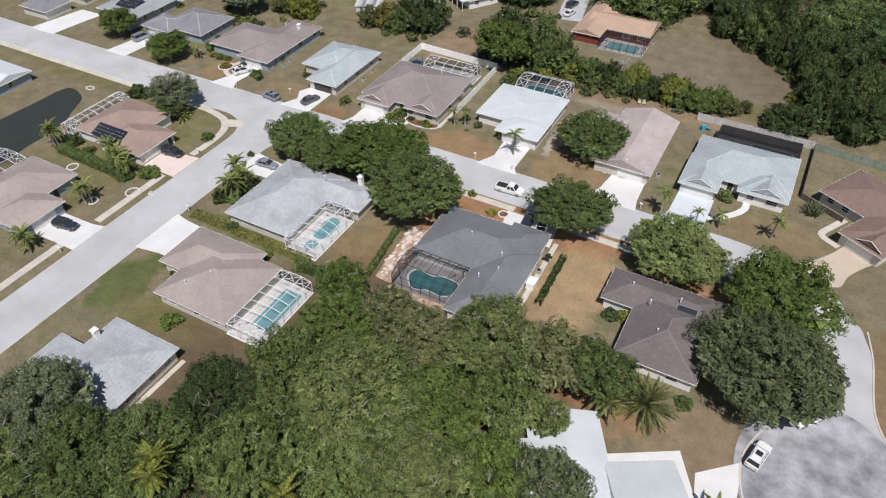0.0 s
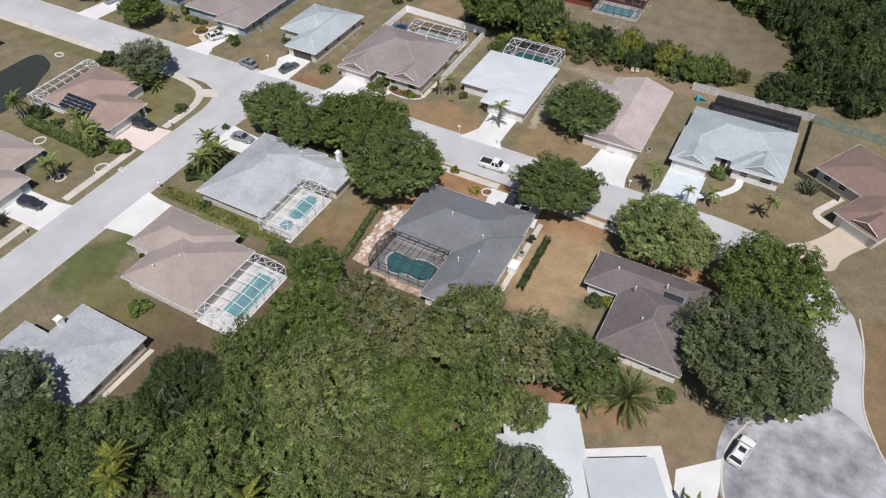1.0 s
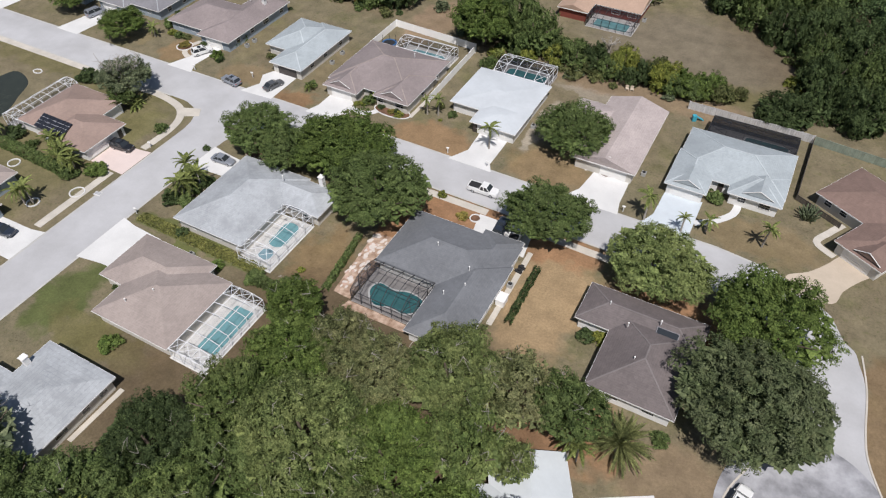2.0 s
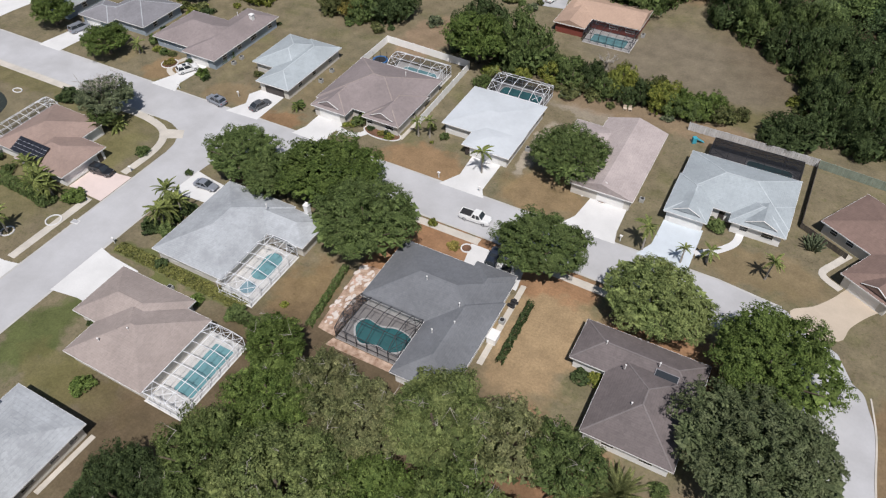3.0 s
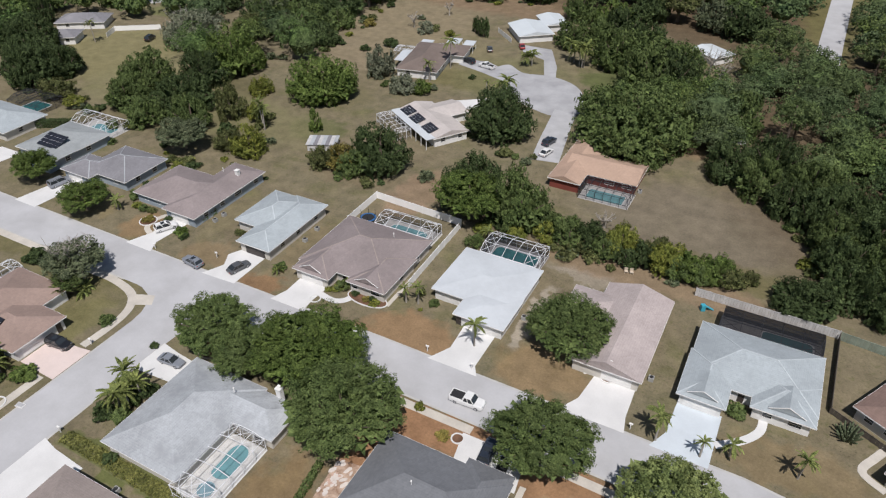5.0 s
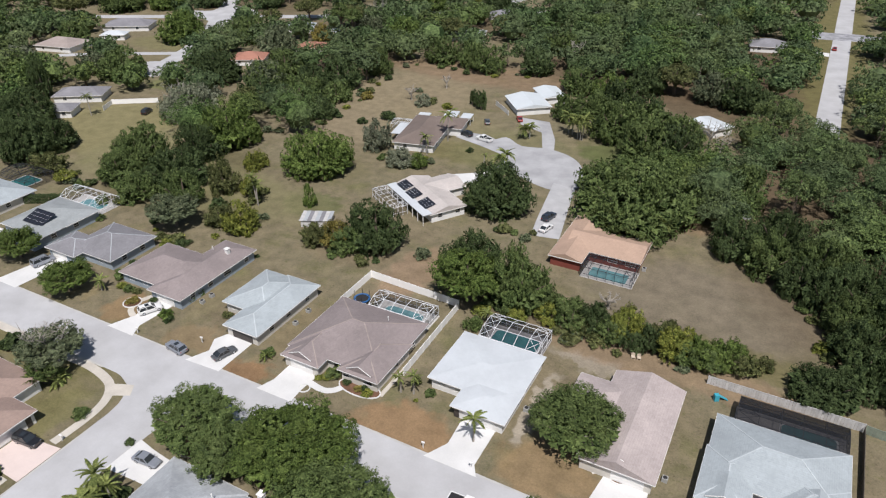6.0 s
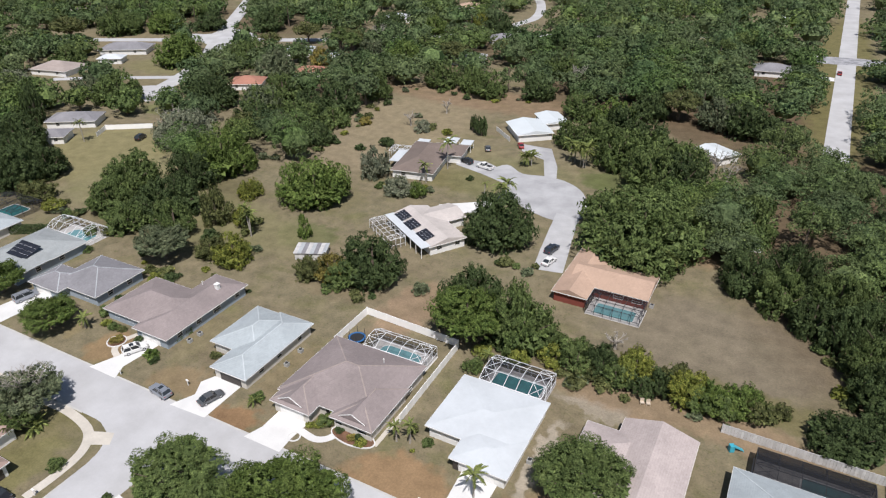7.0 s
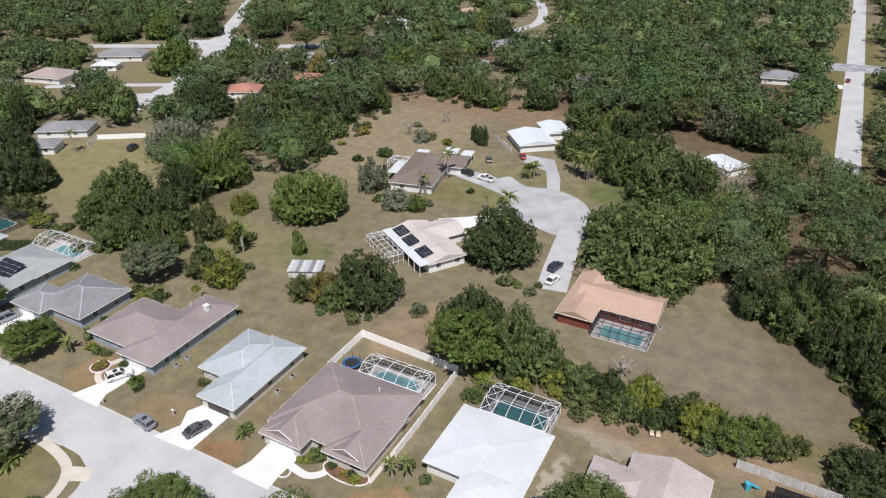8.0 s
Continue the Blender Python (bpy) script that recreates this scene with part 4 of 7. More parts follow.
def solar_array(x, y, z, w, d, cols, tilt, turn=0.0, label="black solar panels on a shingle roof"):
    ob = thing("solar_array", label, "solar panel", (x, y, z), turn)
    ob.matrix_basis = pose(x, y, z, tilt, 0, turn)
    cw = w / cols
    for i in range(cols):
        p = part("panel", boxed(-w / 2 + i * cw + 0.04, -d / 2, 0.02, -w / 2 + (i + 1) * cw - 0.04, d / 2, 0.1, bevel=0.01), PANEL_DARK, ob)
        for j in range(1, 4):
            part("frame_bar", boxed(-w / 2 + i * cw + 0.04, -d / 2 + j * d / 4 - 0.015, 0.1, -w / 2 + (i + 1) * cw - 0.04, -d / 2 + j * d / 4 + 0.015, 0.115), FRAME_WHITE, p)
    return ob


def oval(x, y, rx, ry, n=24, wob=0.0, seed=0):
    r = random.Random(seed)
    ph = r.random() * 6
    return [(x + rx * math.cos(a) * (1 + wob * math.sin(2 * a + ph)), y + ry * math.sin(a) * (1 + wob * math.cos(3 * a + ph))) for a in (2 * math.pi * i / n for i in range(n))]


def rounded(x0, y0, x1, y1, r=0.6, n=5):
    out = []
    for cx, cy, s in ((x1 - r, y1 - r, 0), (x0 + r, y1 - r, 1), (x0 + r, y0 + r, 2), (x1 - r, y0 + r, 3)):
        out += [(cx + r * math.cos(math.pi / 2 * (s + i / n)), cy + r * math.sin(math.pi / 2 * (s + i / n))) for i in range(n + 1)]
    return out


# near row, south of the long street
house("house", "tan shingle hip-roofed house with a screened pool", [(-78.3, 44.8, -63.4, 58.9, "hip"), (-83.0, 50.6, -68.0, 60.6, "hip")], TAN_ROOF, STUCCO, windows=[(-75, 45.35, "s"), (-70, 45.35, "s"), (-66, 45.35, "s"), (-80.6, 51.2, "s")], garages=[(-82.4, 57.5, "w")], vents=[(-71, 51, 4.8), (-74, 48, 4.0)])
pool_cage(-63.3, 45.1, -57.3, 58.5, "w", "white-framed screened pool enclosure on a tan house", rise=0.3, bays=7)
deck(-63.9, 45.0, -57.2, 58.6, WHITE_DECK, "pale concrete pool deck under a screen")
pool(rounded(-61.75, 48.3, -58.35, 57.1, 0.3), POOL, "rectangular turquoise pool under a screen")
house("house", "pale grey low-roofed house half under a tree", [(-79.2, 24, -66.2, 38.2, "hip"), (-84, 24, -76, 32, "hip")], PALE_ROOF, STUCCO, pitch=0.16, chimney=(-78.6, 34.0, 4.3), windows=[(-66.75, 33, "e"), (-66.75, 29, "e", 2.0), (-66.75, 36, "e")])
house("house", "pale grey hip-roofed house with a screened pool", [(-82.0, 65.6, -67.4, 84.5, "hip"), (-76, 76.9, -60.4, 84.0, "hip")], PALE_ROOF, STUCCO, windows=[(-78, 66.2, "s"), (-73, 66.2, "s"), (-63, 77, "s")], garages=[(-81.4, 82, "w")], chimney=(-64.6, 84.2, 4.6), vents=[(-70, 80.5, 4.9)])
pool_cage(-67.9, 64.9, -61.6, 76.8, "w", "white-framed screened pool enclosure on a pale house", bays=5, rise=0.5)
deck(-68.4, 64.8, -61.5, 76.9, WHITE_DECK, "white concrete pool deck under a screen")
pool(smooth_line([(-66.1, 70.4), (-65.2, 69.8), (-64.0, 69.9), (-63.2, 70.8), (-63.2, 73), (-63.2, 74.4), (-64, 75.6), (-65.6, 75.7), (-66.3, 74.4), (-66.1, 72.4)], 3, True), POOL, "long turquoise pool with rounded ends")
pool(oval(-64.7, 67.8, 1.25, 1.25, 20), SPA, "round pale blue spa at the end of a pool")
house("house", "dark slate-grey hip-roofed house with a screened pool", [(-46.8, 73.2, -27.2, 86.6, "hip"), (-35.8, 63.5, -26.8, 82, "hip"), (-34.4, 79, -27.4, 87.7, "hip")], SLATE_ROOF, STUCCO_WHITE, windows=[(-27.75, 84.6, "e"), (-27.36, 78, "e"), (-27.36, 70, "e")], vents=[(-38.5, 79, 5.0), (-32, 77, 4.6), (-31.2, 74, 4.2), (-33.5, 71.5, 3.9)])
pool_cage(-46.8, 66.3, -36.0, 73.6, "n", "dark-framed screened pool enclosure on a slate-roofed house", dark=True)
deck(-46.9, 66.2, -35.7, 74.1, SHADED_DECK, "grey paved pool deck under a dark screen")
pool(smooth_line([(-45.4, 69.4), (-44.7, 71.3), (-41.9, 71.0), (-39.8, 71.7), (-37.0, 71.2), (-36.8, 69.2), (-38.4, 67.7), (-40.8, 67.9), (-43.4, 67.2)], 4, True), TEAL_POOL, "kidney-shaped teal pool under a dark screen")
house("house", "dark brown hip-roofed house between large trees", [(-15.0, 77.4, 2.8, 85.0, "hip"), (-9.8, 67.3, 2.4, 82, "hip")], BROWN_ROOF, STUCCO_WHITE, caps=BROWN_CAP, windows=[(-6, 67.85, "s", 1.8), (-1, 67.85, "s", 1.8), (-14.4, 81, "w")], vents=[(-11, 81, 4.1), (-7.5, 78, 4.6), (-3.5, 80.5, 4.6), (-5, 73, 4.4)])
sk = thing("skylight", "blue-grey skylight in a dark brown roof", "skylight", (-2.2, 80.6, 4.0), 0)
sk.matrix_basis = pose(-2.2, 79.6, 3.55, 19, 0, 0)
part("frame", boxed(-1.6, -0.75, -0.3, 1.6, 0.75, 0.1, bevel=0.03), GREY_ROOF, sk)
part("pane", boxed(-1.48, -0.63, 0.1, 1.48, 0.63, 0.115), GLASS, sk, "blue-grey glass")
house("house", "white low-roofed house beside the turning circle", [(-9.8, -20, 0, 0, "y"), (-11.8, -20, -3.0, -3.9, "hip"), (-0.6, -20, 8.3, -7.5, "x")], PALE_METAL, STUCCO_WHITE, at=(-8.3, 56.8), turn=29.7, pitch=0.2, over=0.5, doors=[(3, -7.95, "n")])
spot = pose(-8.3, 56.8, 0, 0, 0, 29.7)
for nm, pts in (("patio_back", [(0.2, -4.9), (10.4, -4.7), (10.4, -7.6), (0.2, -7.4)]), ("patio_side", [(8.5, -7.6), (10.4, -7.6), (10.4, -20), (8.5, -20)])):
    setting(nm, prism([tuple((spot @ Vector((a, b, 0)))[:2]) for a, b in pts], -0.1, 0.07), CONCRETE, "white concrete patio strip beside a low roof", "patio")
# north row
house("house", "white membrane-roofed house with a screened pool", [(-57.0, 117.6, -40.8, 132.0, "hip"), (-50.4, 113.2, -40.7, 122, "hip")], WHITE_ROOF, STUCCO_WHITE, pitch=0.1, windows=[(-55, 118.2, "s"), (-52, 118.2, "s"), (-41.3, 117, "e"), (-41.3, 122, "e"), (-41.3, 128, "e")], garages=[(-45.4, 113.75, "s")], doors=[(-49.4, 113.75, "s")])
pool_cage(-54.2, 132.1, -42.6, 139.8, "s", "pale-framed dark-screened pool enclosure on a white house", bays=5, mesh=BLUE_SCREEN)
deck(-54.3, 131.5, -42.5, 139.9, SHADED_DECK, "grey paved pool deck under a screen")
pool(rounded(-53, 133.6, -44, 138.4, 1.0), TEAL_POOL, "wide teal pool under a screen")
house("house", "beige gable-fronted house behind a round tree", [(-28.8, 112.4, -17.0, 134.4, "y"), (-34.0, 120, -24, 131.0, "hip")], BEIGE_ROOF, STUCCO, windows=[(-17.55, 118, "e"), (-17.55, 124, "e"), (-17.55, 130, "e")], garages=[(-21, 112.95, "s")], pitch=0.3)
house("house", "pale blue-grey roofed house with twin front gables", [(-11.6, 117.6, 7.6, 131.6, "hip"), (-11.9, 113.0, -4.6, 124, "hip"), (-1.6, 115.4, 7.5, 124, "hip")], BLUE_ROOF, STUCCO_WHITE, caps=PALE_CAP, windows=[(1, 115.95, "s"), (4.8, 115.95, "s", 2.0), (7.0, 121, "e")], garages=[(-8.3, 113.55, "s")], doors=[(-3, 118.2, "s")])
pool_cage(-8.8, 131.8, 7.2, 137.6, "s", "black-screened pool enclosure behind a blue-grey roof", dark=True, bays=5, rise=0.3, mesh=BLACK_SCREEN)
deck(-9.0, 131.2, 7.4, 137.7, SHADED_DECK, "grey paved pool deck under a black screen")
pool(rounded(-2, 132.9, 6, 136.8, 0.8), TEAL_POOL, "dark teal pool under a black screen")
house("house", "rose-brown shingle house set at an angle", [(0, 0, 20, 12.4, "hip"), (9.2, -7.4, 17.6, 6, "hip")], RUST_ROOF, STUCCO, at=(11.9, 122.7), turn=-30, garages=[(13.4, -6.85, "s")], windows=[(2.5, 0.55, "s"), (5.5, 0.55, "s"), (0.55, 6, "w")], pitch=0.3)
q = pose(11.9, 122.7, 0, 0, 0, -30) @ Vector((14.6, -7.0, 0))
gablet((q.x, q.y), 4.6, 4.5, 3.0, RUST_ROOF, turn=-30)
house("house", "taupe hip-roofed house with gabled porch and pool", [(-84.0, 113.4, -64.0, 130.8, "hip"), (-83.4, 110.6, -75.0, 122, "hip"), (-72.0, 112.0, -63.6, 124, "hip")], MAUVE_ROOF, STUCCO, caps=TAN_ROOF, windows=[(-70.5, 112.6, "s"), (-66, 112.6, "s", 2.0), (-64.2, 119, "e"), (-64.2, 125, "e")], garages=[(-79.2, 111.15, "s")], doors=[(-73.6, 114, "s")], vents=[(-70, 126, 5)])
pool_cage(-77.8, 130.9, -65.2, 136.8, "s", "pale-framed dark-screened pool enclosure in a walled yard", bays=5, mesh=DARK_SCREEN)
deck(-78.0, 130.2, -65.0, 136.9, PAVER, "grey concrete pool deck under a screen")
pool(rounded(-76, 131.9, -67.4, 135.6, 1.4), POOL, "pale turquoise pool under a screen")
house("house", "blue-grey hip-roofed house with dark garage", [(-98.9, 112.4, -90.4, 132.0, "hip"), (-104.5, 118.2, -93, 131.6, "hip")], BLUE_ROOF, STUCCO, caps=PALE_CAP, windows=[(-90.95, 117, "e"), (-90.95, 122, "e"), (-90.95, 128, "e"), (-102, 118.8, "s")], garages=[(-94.6, 112.95, "s", 4.9, 2.1, DOOR_DARK)], pitch=0.32)
house("house", "mauve-brown hip-roofed house with white chimney", [(-132.3, 116.2, -112.4, 130.0, "hip"), (-121.4, 114.2, -112.0, 137.0, "hip")], MAUVE_ROOF, STUCCO_BLUE, chimney=(-115.2, 131.5, 5.0), windows=[(-112.55, 118, "e"), (-112.55, 123, "e"), (-112.55, 128, "e", 2.2), (-112.55, 134, "e"), (-129, 116.8, "s"), (-125, 116.8, "s")], garages=[(-117, 114.75, "s")], vents=[(-119, 131, 4.3)])
house("house", "grey-violet hip-roofed house behind a leafy tree", [(-151.5, 118, -137.0, 131, "hip"), (-156, 115.6, -146, 124, "hip")], GREY_ROOF, STUCCO_BLUE, caps=PALE_ROOF, windows=[(-137.55, 122, "e"), (-137.55, 127, "e"), (-141, 118.6, "s")], garages=[(-152, 116.2, "s")])
house("house", "pale grey house with solar panels and pool cage", [(-176, 118, -160, 134, "hip"), (-168, 115, -160, 124, "hip")], SAGE_ROOF, STUCCO_BLUE, windows=[(-160.55, 121, "e"), (-160.55, 127, "e")], pitch=0.3)
solar_array(-167, 122.6, 4.15, 7, 4.6, 6, 17)
pool_cage(-176, 134.2, -162.5, 141.5, "s", "white-framed domed pool enclosure on a grey house", bays=6, rise=1.3)
deck(-176.2, 133.4, -162.4, 141.6, PAVER, "pale concrete pool deck under a screen")
pool(rounded(-173, 135.5, -165, 140, 1.2), POOL, "turquoise pool under a screen")
house("house", "grey-blue hip-roofed house at the far end of the row", [(-205, 121, -185, 134, "hip")], BLUE_ROOF, STUCCO, windows=[(-185.55, 126, "e")])
pool_cage(-204, 135, -192, 144, "s", "dark-framed pool enclosure behind a hedge", dark=True)
pool(rounded(-202, 136.5, -195, 142, 1.0), TEAL_POOL, "teal pool behind a hedge", 0.02)
house("house", "grey hip-roofed house beside the street", [(-197, 109, -186, 118, "hip")], GREY_ROOF, STUCCO)
gablet((-22.4, 113.4), 5.0, 5.5, 3.0, BEIGE_ROOF)
gablet((-8.2, 113.6), 4.6, 5.0, 3.0, BLUE_ROOF)
gablet((3.4, 116.0), 5.2, 5.0, 3.0, BLUE_ROOF)
gablet((-79.4, 111.2), 5.0, 5.0, 3.0, MAUVE_ROOF)
gablet((-67.8, 112.6), 5.2, 5.0, 3.0, MAUVE_ROOF)
# west of the side street
house("house", "rose-brown hip-roofed house with solar panels", [(-129.6, 72.2, -115.6, 86.6, "hip"), (-122, 70.9, -109.3, 81.2, "hip")], PINK_ROOF, STUCCO_WHITE, windows=[(-126, 72.8, "s"), (-115, 71.5, "s"), (-116.2, 84, "e")], garages=[(-109.85, 75, "e")], doors=[(-109.85, 79.6, "e")])
solar_array(-119.8, 73.3, 3.75, 8.0, 3.2, 7, 19.5)
pool_cage(-133.8, 72.0, -129.3, 87.0, "e", "white-framed screened enclosure facing a pond", bays=7, rise=0.5)
deck(-133.9, 71.9, -129.0, 87.1, SHADED_DECK, "grey deck under a screen")
house("house", "taupe hip-roofed house with blue garage wall", [(-128.6, 45.2, -115.4, 61.2, "hip"), (-120, 44.4, -110.5, 54.2, "hip")], TAN_ROOF, STUCCO_BLUE, garages=[(-111.05, 49.5, "e")], windows=[(-118, 45, "s")], doors=[(-116, 56, "e")])
pool_cage(-137, 48, -129, 60, "e", "white-framed screened enclosure behind a taupe house", bays=5, rise=0.4)
house("house", "pale blue metal-roofed house across the pond", [(-173, 73.5, -160, 85, "x")], METAL_ROOF, STUCCO_BLUE, pitch=0.25, windows=[(-160.5, 79, "e")])
# beyond the back gardens
house("house", "terracotta-roofed red-sided house with a pool", [(-53.0, 165.2, -45.2, 186.6, "y"), (-51, 170.4, -33.7, 181.2, "x")], ORANGE_ROOF, RED_WOOD, pitch=0.3, windows=[(-36, 170.95, "s", 2.2), (-40, 170.95, "s", 2.2), (-34.2, 176, "e")], over=0.5)
pool_cage(-45.0, 164.0, -33.8, 170.2, "n", "dark-framed pool enclosure on a red house", dark=True, rise=0.2)
deck(-45.1, 163.9, -33.7, 170.8, PAVER, "pale concrete pool deck under a dark screen")
pool(rounded(-43.6, 164.9, -35.4, 168.8, 0.5), POOL, "long turquoise pool under a dark screen")
house("house", "pale beige roofed house with black solar panels", [(0, 1.0, 20.8, 11.5, "x"), (1.6, 7, 11, 17, "y")], CREAM_ROOF, STUCCO_WHITE, at=(-103.1, 180.0), turn=-33, pitch=0.24, windows=[(20.25, 4, "e"), (20.25, 9, "e")])
place_s = pose(-103.1, 180.0, 0, 0, 0, -33)
q = place_s @ Vector((10.4, 0.2, 0))
awn = thing("veranda", "long white flat veranda roof on posts", "veranda", (q.x, q.y, 0), -33)
part("roof", boxed(-10.4, -1.3, 2.72, 10.4, 1.3, 2.86, bevel=0.02), WHITE_ROOF, awn)
for k in range(8):
    bar("post", awn, (-10.2 + k * 2.91, -1.2, 0), (-10.2 + k * 2.91, -1.2, 2.72), 0.14, WHITE)
for k, up in ((3.4, 2.6), (9.0, 2.4), (15.6, 2.6)):
    q = place_s @ Vector((k, up, 3.2))
    solar_array(q.x, q.y, q.z, 4.6, 3.0, 4, 13.5, -33)
q = place_s @ Vector((6.5, -3.4, 0))
pool_cage(-6.5, -2, 6.5, 2, "n", "white-framed low pool enclosure on a pale house", at=(q.x, q.y), turn=-33, rise=0.1, bays=6)
house("house", "dark brown roofed house with white porch roofs", [(-7, -12.5, 6.4, 12.5, "hip"), (0, 3, 11, 13, "hip")], UMBER_ROOF, STUCCO_WHITE, at=(-114.5, 219.5), turn=12, windows=[(5.85, -8, "e"), (5.85, -3, "e"), (-3, -11.95, "s")])
for dx, dy, ww, dd in ((-8.2, -1, 3.0, 10), (-4.5, 13.6, 4, 2.4), (4.2, 16.2, 4.4, 5.2), (9.6, 15.4, 3.6, 4.6)):
    q = pose(-114.5, 219.5, 0, 0, 0, 12) @ Vector((dx, dy, 0))
    awn = thing("porch", "white flat porch roof on slim posts", "porch", (q.x, q.y, 0), 12)
    part("roof", boxed(-ww / 2, -dd / 2, 2.6, ww / 2, dd / 2, 2.75, bevel=0.02), WHITE_ROOF, awn)
    for sx in (-1, 1):
        for sy in (-1, 1):
            bar("post", awn, (sx * (ww / 2 - 0.2), sy * (dd / 2 - 0.2), 0), (sx * (ww / 2 - 0.2), sy * (dd / 2 - 0.2), 2.6), 0.12, WHITE)
pool_cage(-3, -3, 3, 3, "s", "white-framed small screened porch", at=(-125.0, 222.5), turn=12, bays=3, rise=0.3)
house("house", "white metal-roofed house beside the turning circle", [(-6.4, -7.5, 6.4, 7.5, "y"), (6.1, 1.5, 15.2, 14.0, "y")], METAL_ROOF, STUCCO_WHITE, at=(-96, 260), turn=39, pitch=0.18, windows=[(0, -6.85, "s", 2.0), (6.0, 0, "e")])
house("house", "white-roofed shed-like house under trees", [(-5.5, -4.5, 5.5, 4.5, "x")], METAL_ROOF, STUCCO_WHITE, at=(-35, 266), turn=-35, pitch=0.15)
FAR = [(-318, 240, 20, 15, TAN_ROOF, 12), (-322, 281, 24, 14, GREY_ROOF, 30), (-224, 261, 14, 12, TILE_ROOF, 28), (-211, 287, 14, 10, TILE_ROOF, 28), (-240, 316, 14, 12, BLUE_ROOF, 28), (-217, 314, 8, 8, WHITE_ROOF, 28),
       (-399, 396, 20, 16, PINK_ROOF, 28), (-217, 461, 16, 12, ORANGE_ROOF, 20), (-36, 500, 16, 12, WHITE_ROOF, 0), (-30, 381, 16, 13, GREY_ROOF, 10), (-247, 195.5, 18, 11, GREY_ROOF, 32), (-239, 180, 12, 9, GREY_ROOF, 32), (-432, 335, 18, 12, TAN_ROOF, 28), (-240, 408, 18, 12, PALE_ROOF, 28), (-160, 339, 20, 12, PALE_ROOF, 20), (-160, 385, 16, 12, GREY_ROOF, 30), (-311, 263, 12, 8, WHITE_ROOF, 30)]
for x, y, w, d, m, turn in FAR:
    house("house", "far house with a hip roof among the woods", [(-w / 2, -d / 2, w / 2, d / 2, "hip")], m, STUCCO_WHITE, at=(x, y), turn=turn, windows=[(-w / 4, -d / 2 + 0.55, "s"), (w / 4, -d / 2 + 0.55, "s")])

# ---- trees and plants ----


def leaf_mesh(name, leaves, material, quads=None, bark=None):
    """A mesh of separate three-cornered leaves. quads: four-cornered facets among them. bark: (verts, faces, material) joined to it."""
    me = bpy.data.meshes.new(name)
    nt, nq = len(leaves) // 3, 0 if quads is None else len(quads) // 4
    v = leaves if quads is None else np.concatenate([leaves, quads])
    loops, mats = np.arange(len(v)), np.zeros(nt + nq, dtype=np.int32)
    if bark:
        bv, bf, bm_ = bark
        loops = np.concatenate([loops, bf.ravel() + len(v)])
        v = np.concatenate([v, bv])
        mats = np.concatenate([mats, np.ones(len(bf), dtype=np.int32)])
    starts = np.concatenate([np.arange(nt) * 3, nt * 3 + 4 * np.arange(len(mats) - nt)])
    me.vertices.add(len(v))
    me.vertices.foreach_set("co", v.astype(np.float32).ravel())
    me.loops.add(len(loops))
    me.loops.foreach_set("vertex_index", loops.astype(np.int32))
    me.polygons.add(len(mats))
    me.polygons.foreach_set("loop_start", starts.astype(np.int32))
    me.materials.append(material)
    if bark:
        me.materials.append(bark[2])
        me.polygons.foreach_set("material_index", mats)
    me.update(calc_edges=True)
    me.validate()
    return me


def leaf_corners(rng, c, nrm, size, tilt=0.55):
    """Corners of a pointed leaf spray at each place c, facing about along nrm."""
    n = len(c)
    d = nrm + rng.normal(0, tilt, (n, 3))
    d /= np.linalg.norm(d, axis=1)[:, None]
    a = rng.normal(0, 1, (n, 3))
    t = np.cross(d, a)
    t /= np.linalg.norm(t, axis=1)[:, None] + 1e-9
    b = np.cross(d, t)
    s = (size * rng.uniform(0.6, 1.35, n))[:, None]
    out = np.stack([c + t * s * 1.1, c - t * s * 0.6 + b * s * 0.7, c - t * s * 0.6 - b * s * 0.7], axis=1)
    return out.reshape(-1, 3)


def crown_points(rng, lobes, tufts, per, flat=0.75, low=-0.35, spread=0.62, tuft=0.1, puff=(0.16, 0.36), under=-0.55):
    """Leaf places and outward directions: a heap of lobes, each set with ragged tufts, in a crown of radius 1."""
    cs, rs = [], []
    for i in range(lobes):
        u = rng.uniform(low, 1)
        a = 2.399963 * i + rng.uniform(-0.6, 0.6)
        q = math.sqrt(max(0, 1 - u * u))
        k = spread * rng.uniform(0.6, 1.15)
        cs.append((k * q * math.cos(a), k * q * math.sin(a), k * u * flat))
        rs.append(rng.uniform(*puff))
    cs, rs = np.array(cs), np.array(rs)
    n = tufts * 5
    pick = rng.choice(lobes, n, p=rs ** 2 / (rs ** 2).sum())
    d = rng.normal(0, 1, (n, 3))
    d /= np.linalg.norm(d, axis=1)[:, None]
    p = cs[pick] + d * (rs[pick] * rng.uniform(0.82, 1.07, n))[:, None]
    deep = np.min(np.linalg.norm(p[:, None, :] - cs[None], axis=2) / rs[None] + np.where(np.arange(lobes)[None] == pick[:, None], 9, 0), axis=1)
    ok = (deep > 0.72) & (d[:, 2] > under)
    p, d = p[ok][:tufts], d[ok][:tufts]
    m = len(p)
    e = rng.normal(0, 1, (m, per, 3)) + d[:, None, :] * 0.9
    e /= np.linalg.norm(e, axis=2)[:, :, None]
    size = tuft * rng.uniform(0.7, 1.25, m)
    q = p[:, None, :] + e * (size[:, None] * rng.uniform(0.5, 1.1, (m, per)))[:, :, None]
    nr = e * 0.55 + d[:, None, :] * 0.75 + np.array((0, 0, 0.2))
    q = q.reshape(-1, 3)
    wide = np.percentile(np.hypot(q[:, 0], q[:, 1]), 98.5)
    return q / np.array((wide, wide, 1.0)), nr.reshape(-1, 3)


